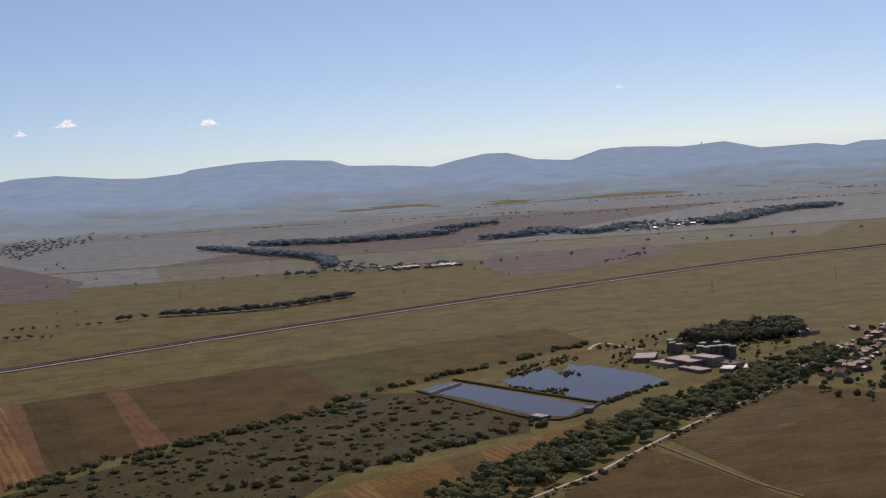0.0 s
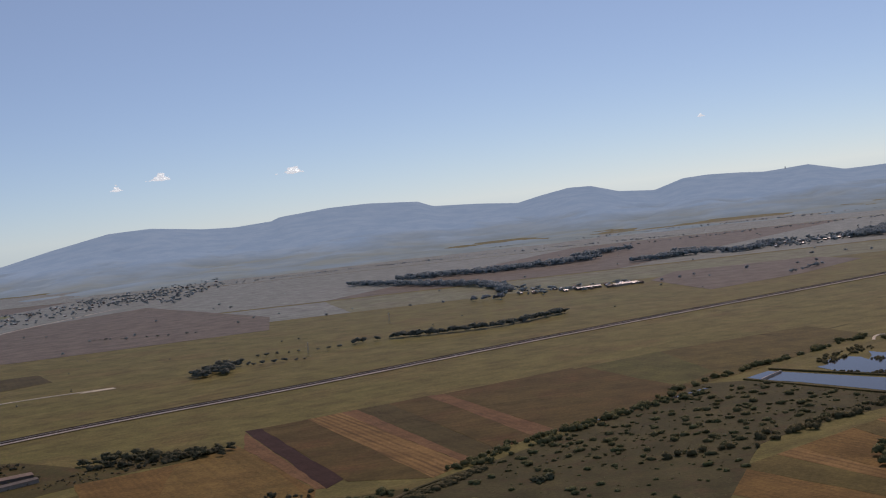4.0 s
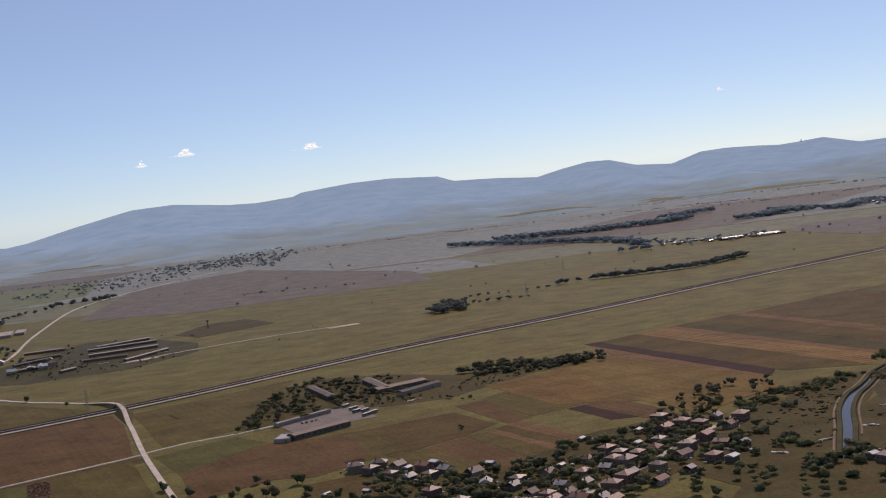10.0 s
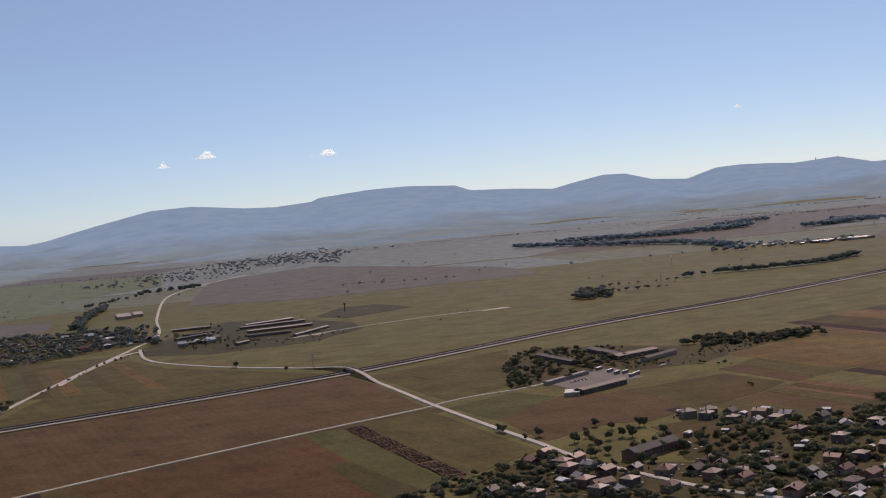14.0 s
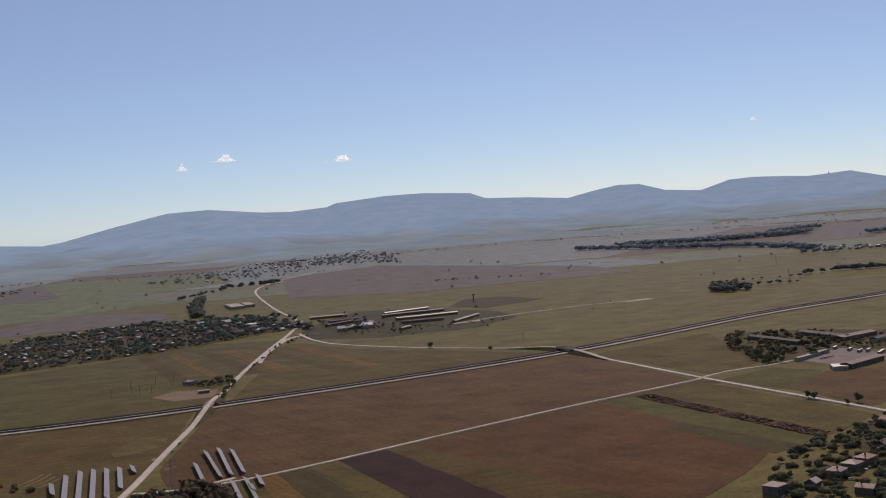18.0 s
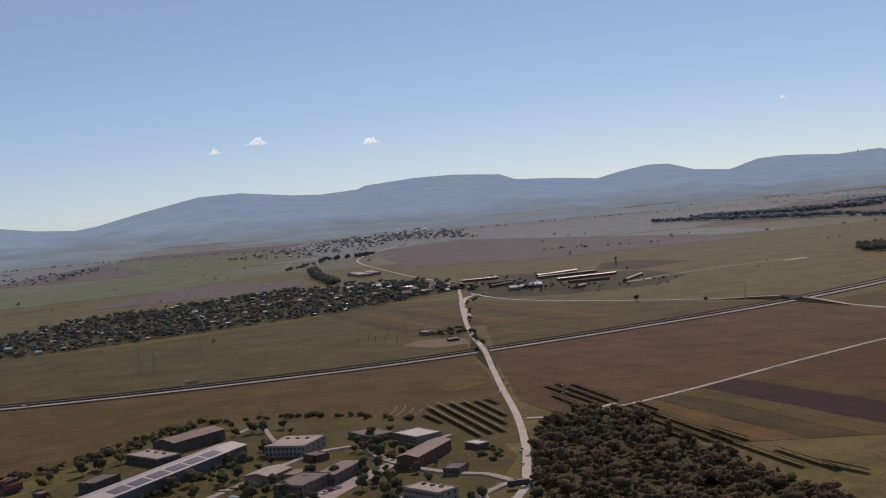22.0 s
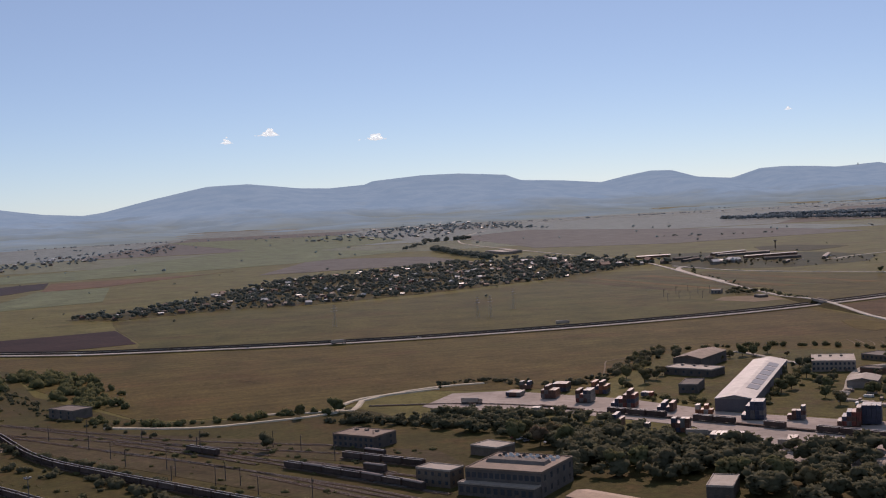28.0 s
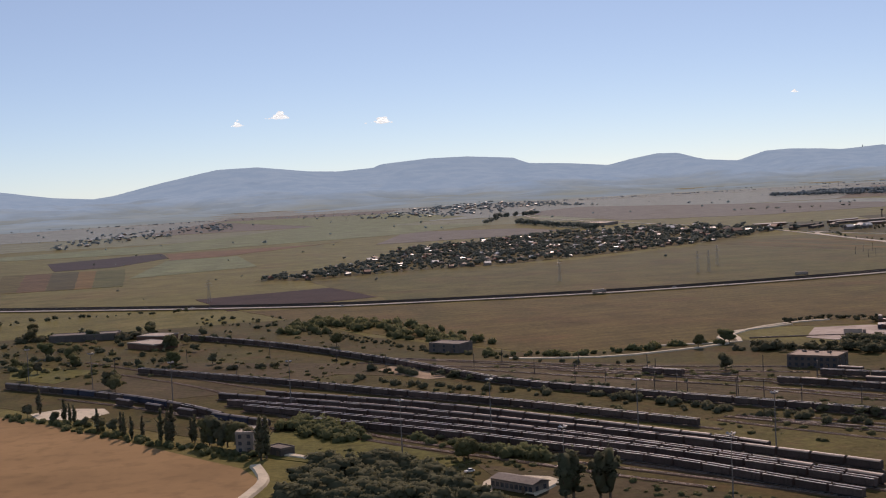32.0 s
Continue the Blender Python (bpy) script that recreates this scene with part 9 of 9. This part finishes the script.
planted("yard_edge_bushes", along([(-918.1, 281.4), (-906.5, 288.0), (-894.8, 283.6), (-890.7, 277.5)], 5, 2.0, 1.0, 2.4, 95) + along([(-950.9, 228.4), (-934.6, 220.9), (-920.8, 213.1), (-907.9, 204.8), (-896.4, 193.8), (-885.7, 181.5), (-872.2, 161.3)], 9, 2.4, 1.6, 3.6, 96) + along([(-892.0, 271.6), (-876.1, 270.4), (-861.3, 283.8), (-848.4, 307.8), (-832.0, 333.7)], 7, 2.4, 1.2, 3.0, 97), FAR_KINDS + BUSH_KINDS, LEAF_DARK, "dark bushes along the container yard fence", "bushes")

plant(sized([(-813.4, 260.4), (-805.0, 255.7), (-813.2, 217.9), (-799.9, 218.8), (-788.9, 213.1), (-783.0, 230.2), (-776.3, 226.5), (-766.0, 257.5), (-763.5, 251.1), (-799.3, 277.4), (-862.4, 259.6), (-854.2, 264.2), (-857.7, 275.4), (-851.2, 271.9), (-821.5, 230.7), (-816.6, 236.3), (-766.6, 188.1), (-758.8, 205.8)], 3.2, 5.2, 98), TREES[:3], 98)


def stack_model(label, mat, seed):
    """A low pile of long goods on bearers."""
    rnd = random.Random(seed)
    ob = holder("material_stack", label, "stack", "material stacks in the works")
    for k in range(3):
        bm = bmesh.new()
        add_box(bm, (-1.5 + rnd.uniform(0, 0.2), -0.4, 0.12 + 0.24 * k), (1.5 - rnd.uniform(0, 0.2), 0.4, 0.34 + 0.24 * k))
        bmesh.ops.bevel(bm, geom=bm.edges[:], offset=0.03, segments=1, affect="EDGES")
        part("slab", bm, mat, ob)
    for x in (-1.0, 1.0):
        bm = bmesh.new()
        add_box(bm, (x - 0.08, -0.42, -0.02), (x + 0.08, 0.42, 0.13))
        part("bearer", bm, BARK, ob)
    return ob


STACKS = [stack_model("low pile of pale concrete beams on bearers", PALE_ROOF, 1), stack_model("low pile of white pipes on bearers", PAINT, 2), stack_model("low pile of brown steel sections on bearers", RUST_ROOF, 3)]
rnd = random.Random(31)
for x, y in [(-811.2, 210.2), (-809.6, 204.4), (-808.3, 200.3), (-806.7, 209.4), (-805.2, 204.4), (-804.0, 199.6), (-802.1, 214.5), (-800.6, 209.3), (-799.9, 199.6), (-798.5, 194.9), (-796.8, 198.1), (-794.8, 200.6), (-799.1, 219.2), (-805.9, 222.7), (-803.4, 225.3), (-792.5, 192.6), (-790.7, 189.1), (-788.2, 191.9), (-843.2, 218.7), (-840.7, 214.6), (-838.3, 210.6)]:
    settle(rnd.choice(STACKS), x, y, YARD_ANGLE + rnd.choice((0, 90)) + rnd.uniform(-5, 5))

planted("works_scrub", within([(92.7, 669.4), (118.7, 735.4), (167.9, 722.7), (161.1, 646.2), (134.2, 616.1), (107.0, 632.7)], 70, 0.8, 2.6, 99) + within([(124.9, 715.4), (159.4, 713.4), (162.5, 687.1), (124.2, 695.0)], 30, 2.0, 3.8, 100) + within([(81.8, 677.4), (95.1, 707.1), (104.5, 707.2), (90.7, 655.9)], 24, 1.0, 2.6, 101), FAR_KINDS + BUSH_KINDS, LEAF_DARK, "scrub and trees among the old works", "bushes")
band("road_old_works", [(78.0, 722.4), (83.1, 737.5), (90.4, 743.3), (97.9, 726.8), (108.1, 709.9)], -0.8, 0.8, 0.36, DUST, "pale path to the old works")

# ---- clouds ----
def cloud_material():
    m, n, l, b = shader("cloud", 1.0, 0.0)
    b.inputs["Base Color"].default_value = (0.55, 0.6, 0.6, 1)
    # added glow stands in for sunlight scattered through the puffs
    b.inputs["Emission Color"].default_value = (0.86, 1.0, 1.0, 1)
    b.inputs["Emission Strength"].default_value = 0.6
    return m


CLOUD = cloud_material()


def cloud(az, el, wide, high, seed, n=60, r=4300):
    """A small fair-weather cloud: heaped puffs over a flat base."""
    rnd = random.Random(seed)
    bm = bmesh.new()
    for k in range(n):
        x = rnd.gauss(0, 0.26)
        z = abs(rnd.gauss(0, 0.16)) * max(0.05, 1 - 1.8 * abs(x))
        s = rnd.uniform(0.07, 0.15) * max(0.35, 1 - 1.3 * abs(x))
        bmesh.ops.create_icosphere(bm, subdivisions=2, radius=s, matrix=Matrix.Translation((x, rnd.gauss(0, 0.12), z)) @ Matrix.Diagonal((1.3, 1, 0.7, 1)))
    for v in bm.verts:
        v.co *= 1 + 0.12 * noise.fractal(v.co * 9, 0.9, 2.0, 3)
        v.co = Vector((v.co.x * wide, v.co.y * wide, v.co.z * high))
    me = bpy.data.meshes.new("cloud")
    bm.to_mesh(me)
    bm.free()
    me.materials.append(CLOUD)
    me.polygons.foreach_set("use_smooth", [True] * len(me.polygons))
    ob = tagged(new("backdrop_cloud", me), "small white fair-weather cloud over the ridge", "cloud", kind="structure")
    ob.matrix_basis = pose(r * math.sin(az), r * math.cos(az), 116 + r * math.tan(el), 0, 0, -math.degrees(az))
cloud(-0.2793, 0.0383, 62, 55, 1)
cloud(-0.1752, 0.0338, 64, 64, 2, r=4720)
cloud(0.1409, 0.0423, 22, 26, 3)
cloud(-0.3127, 0.0333, 36, 34, 4)

# ---- vehicles ----
def car_model(colour, label):
    """Saloon or hatchback: a shaped body with bonnet and boot, dark glass house, four wheels."""
    ob = holder("car", label, "car", "parked cars")
    paint = plain("car_paint", colour, 0.3, 0.5, stain=0.1, scale=1, vary=0.1)
    prof = [(-0.95, 0.14), (-0.98, 0.36), (-0.6, 0.42), (0.45, 0.43), (0.92, 0.36), (0.98, 0.16)]
    roof = [(-0.72, 0.41), (-0.5, 0.66), (0.12, 0.67), (0.42, 0.42)]
    for nm, pr, w, mat, lb in (("body", prof, 0.4, paint, ""), ("glass", roof, 0.34, GLASS, "dark car windows")):
        bm = bmesh.new()
        side = [[bm.verts.new((x, s * w, z)) for x, z in pr] for s in (-1, 1)]
        n = len(pr)
        bm.faces.new(side[0])
        bm.faces.new(side[1][::-1])
        for i in range(n):
            bm.faces.new((side[0][i], side[1][i], side[1][(i + 1) % n], side[0][(i + 1) % n]))
        bmesh.ops.recalc_face_normals(bm, faces=bm.faces[:])
        part(nm, bm, mat, ob, lb)
    bm = bmesh.new()
    add_box(bm, (-0.5, -0.33, 0.655), (0.12, 0.33, 0.69))
    part("roof", bm, paint, ob)
    for x in (-0.6, 0.6):
        for y in (-0.38, 0.38):
            bm = bmesh.new()
            bmesh.ops.create_cone(bm, cap_ends=True, segments=12, radius1=0.15, radius2=0.15, depth=0.1, matrix=pose(x, y, 0.15, 90, 0, 0))
            part("wheel", bm, DARKSTEEL, ob)
    return ob


CARS = [car_model((0.7, 0.7, 0.7), "small white car on worn asphalt"), car_model((0.25, 0.26, 0.28), "small grey car on worn asphalt"), car_model((0.05, 0.05, 0.06), "small black car on worn asphalt"), car_model((0.3, 0.04, 0.03), "small dark red car on asphalt")]


def park(places, ang, seed, z=0.15):
    rnd = random.Random(seed)
    for x, y in places:
        c = rnd.choice(CARS + CARS[:1] * 4)
        ob = settle(c, x, y, ang + rnd.choice((0, 180)) + rnd.uniform(-4, 4))
        ob.matrix_basis = pose(0, 0, z) @ ob.matrix_basis


def lorry_model(label, tilt=PALE_ROOF, word="pale box trailer"):
    ob = holder("lorry", label, "lorry", "lorries")
    for nm, lo, hi, mat, lb in (("trailer", (-3.0, -0.56, 0.5), (2.4, 0.56, 1.75), tilt, word), ("cab", (2.55, -0.54, 0.3), (3.4, 0.54, 1.5), WHITE, "white cab"), ("chassis", (-3.0, -0.4, 0.3), (2.6, 0.4, 0.48), DARKSTEEL, ""), ("windscreen", (3.38, -0.48, 0.85), (3.43, 0.48, 1.35), GLASS, "")):
        bm = bmesh.new()
        add_box(bm, lo, hi)
        bmesh.ops.bevel(bm, geom=bm.edges[:], offset=0.05 if nm in ("trailer", "cab") else 0.01, segments=1, affect="EDGES")
        part(nm, bm, mat, ob, lb)
    for x in (-2.5, -2.0, -1.5, 1.9, 3.0):
        for y in (-0.48, 0.48):
            bm = bmesh.new()
            bmesh.ops.create_cone(bm, cap_ends=True, segments=12, radius1=0.23, radius2=0.23, depth=0.14, matrix=pose(x, y, 0.23, 90, 0, 0))
            part("wheel", bm, DARKSTEEL, ob)
    return ob


LORRY = lorry_model("articulated lorry with a pale box trailer")


def lorries(places, ang, z):
    for x, y in places:
        ob = settle(LORRY, x, y, ang)
        ob.matrix_basis = pose(0, 0, z) @ ob.matrix_basis


lorries([(-951.7, 418.4), (-849.6, 447.0)], 10, 0.62)
DARK_LORRY = lorry_model("articulated lorry with a dark tarpaulin trailer", DARKSTEEL, "dark tarpaulin trailer")
ob = settle(DARK_LORRY, -727.6, 197.2, 8)
ob.matrix_basis = pose(0, 0, 0.5) @ ob.matrix_basis
lorries([(-911.4, 243.5), (-861.9, 174.5), (-845.2, 155.5), (-816.5, 130.6)], YARD_ANGLE - 90, 0.25)


def bus_model():
    """Single-deck bus: rounded body, window band, roof hatches, wheels."""
    ob = holder("bus", "parked white bus with a dark window band", "bus", "buses in the farm yard")
    for nm, lo, hi, mat, bev in (("body", (-2.6, -0.57, 0.16), (2.6, 0.57, 0.72), WHITE, 0.08), ("window_band", (-2.58, -0.55, 0.72), (2.58, 0.55, 1.12), GLASS, 0.02), ("roof", (-2.6, -0.57, 1.12), (2.6, 0.57, 1.4), BUS_ROOF, 0.1)):
        bm = bmesh.new()
        add_box(bm, lo, hi)
        bmesh.ops.bevel(bm, geom=bm.edges[:], offset=bev, segments=2, affect="EDGES")
        part(nm, bm, mat, ob)
    for x in (-1.5, 1.6):
        for y in (-0.52, 0.52):
            bm = bmesh.new()
            bmesh.ops.create_cone(bm, cap_ends=True, segments=12, radius1=0.23, radius2=0.23, depth=0.12, matrix=pose(x, y, 0.23, 90, 0, 0))
            part("wheel", bm, DARKSTEEL, ob)
    return ob


BUS_ROOF = plain("bus_roof", (0.72, 0.68, 0.62), 0.5, 0.4, stain=0.15, scale=1)
BUS = bus_model()
FARM = [(-428.5, 450.2), (-403.9, 473.3)]
FARM_DEG = math.degrees(math.atan2(FARM[1][1] - FARM[0][1], FARM[1][0] - FARM[0][0]))
for x, y in [(-406.6, 499.7), (-404.5, 491.7), (-400.6, 491.3), (-399.2, 479.7), (-396.3, 484.1), (-410.8, 509.3)]:
    ob = settle(BUS, x, y, FARM_DEG + 10)
    ob.matrix_basis = pose(0, 0, 0.12) @ ob.matrix_basis
park([(-428.1, 477.7), (-426.2, 478.6), (-424.1, 480.3), (-422.2, 481.1), (-420.5, 482.1)], FARM_DEG + 60, 8, 0.15)
grid = [(a, b) for a in range(7) for b in range(4)]
spot = [Vector(p) for p in [(-773.8, 176.2), (-769.3, 171.0), (-766.3, 194.0)]]
park([tuple(spot[0] + (spot[1] - spot[0]) * (b + 0.2) / 4 + (spot[2] - spot[0]) * (a + 0.3) / 7) for a, b in grid], YARD_ANGLE - 60, 3, 0.25)
park([(-906.0, 186.7), (-904.7, 184.4), (-903.5, 181.7), (-902.1, 187.1), (-901.1, 187.9), (-898.9, 177.9), (-898.4, 180.0), (-776.2, 213.1), (-774.4, 215.5), (-777.9, 210.7)], 30, 4, 0.2)
park([(-1046.1, 97.9)], 20, 5, 0.2)
park([(-722.6, 241.6), (-724.2, 222.1), (-735.4, 158.4), (-719.9, 349.0)] + [(-715.9, 379.9), (-715.6, 363.2), (-743.1, 1074.4)], 70, 6, 0.45)
park([(-990.1, 418.5), (-916.8, 422.6)] + [(-139.1, 885.5)] + [(-394.4, 699.5), (-176.3, 860.0)] + [(-1130.3, 458.9), (-1121.9, 453.5), (-1063.3, 426.7)], 12, 7, 0.62)
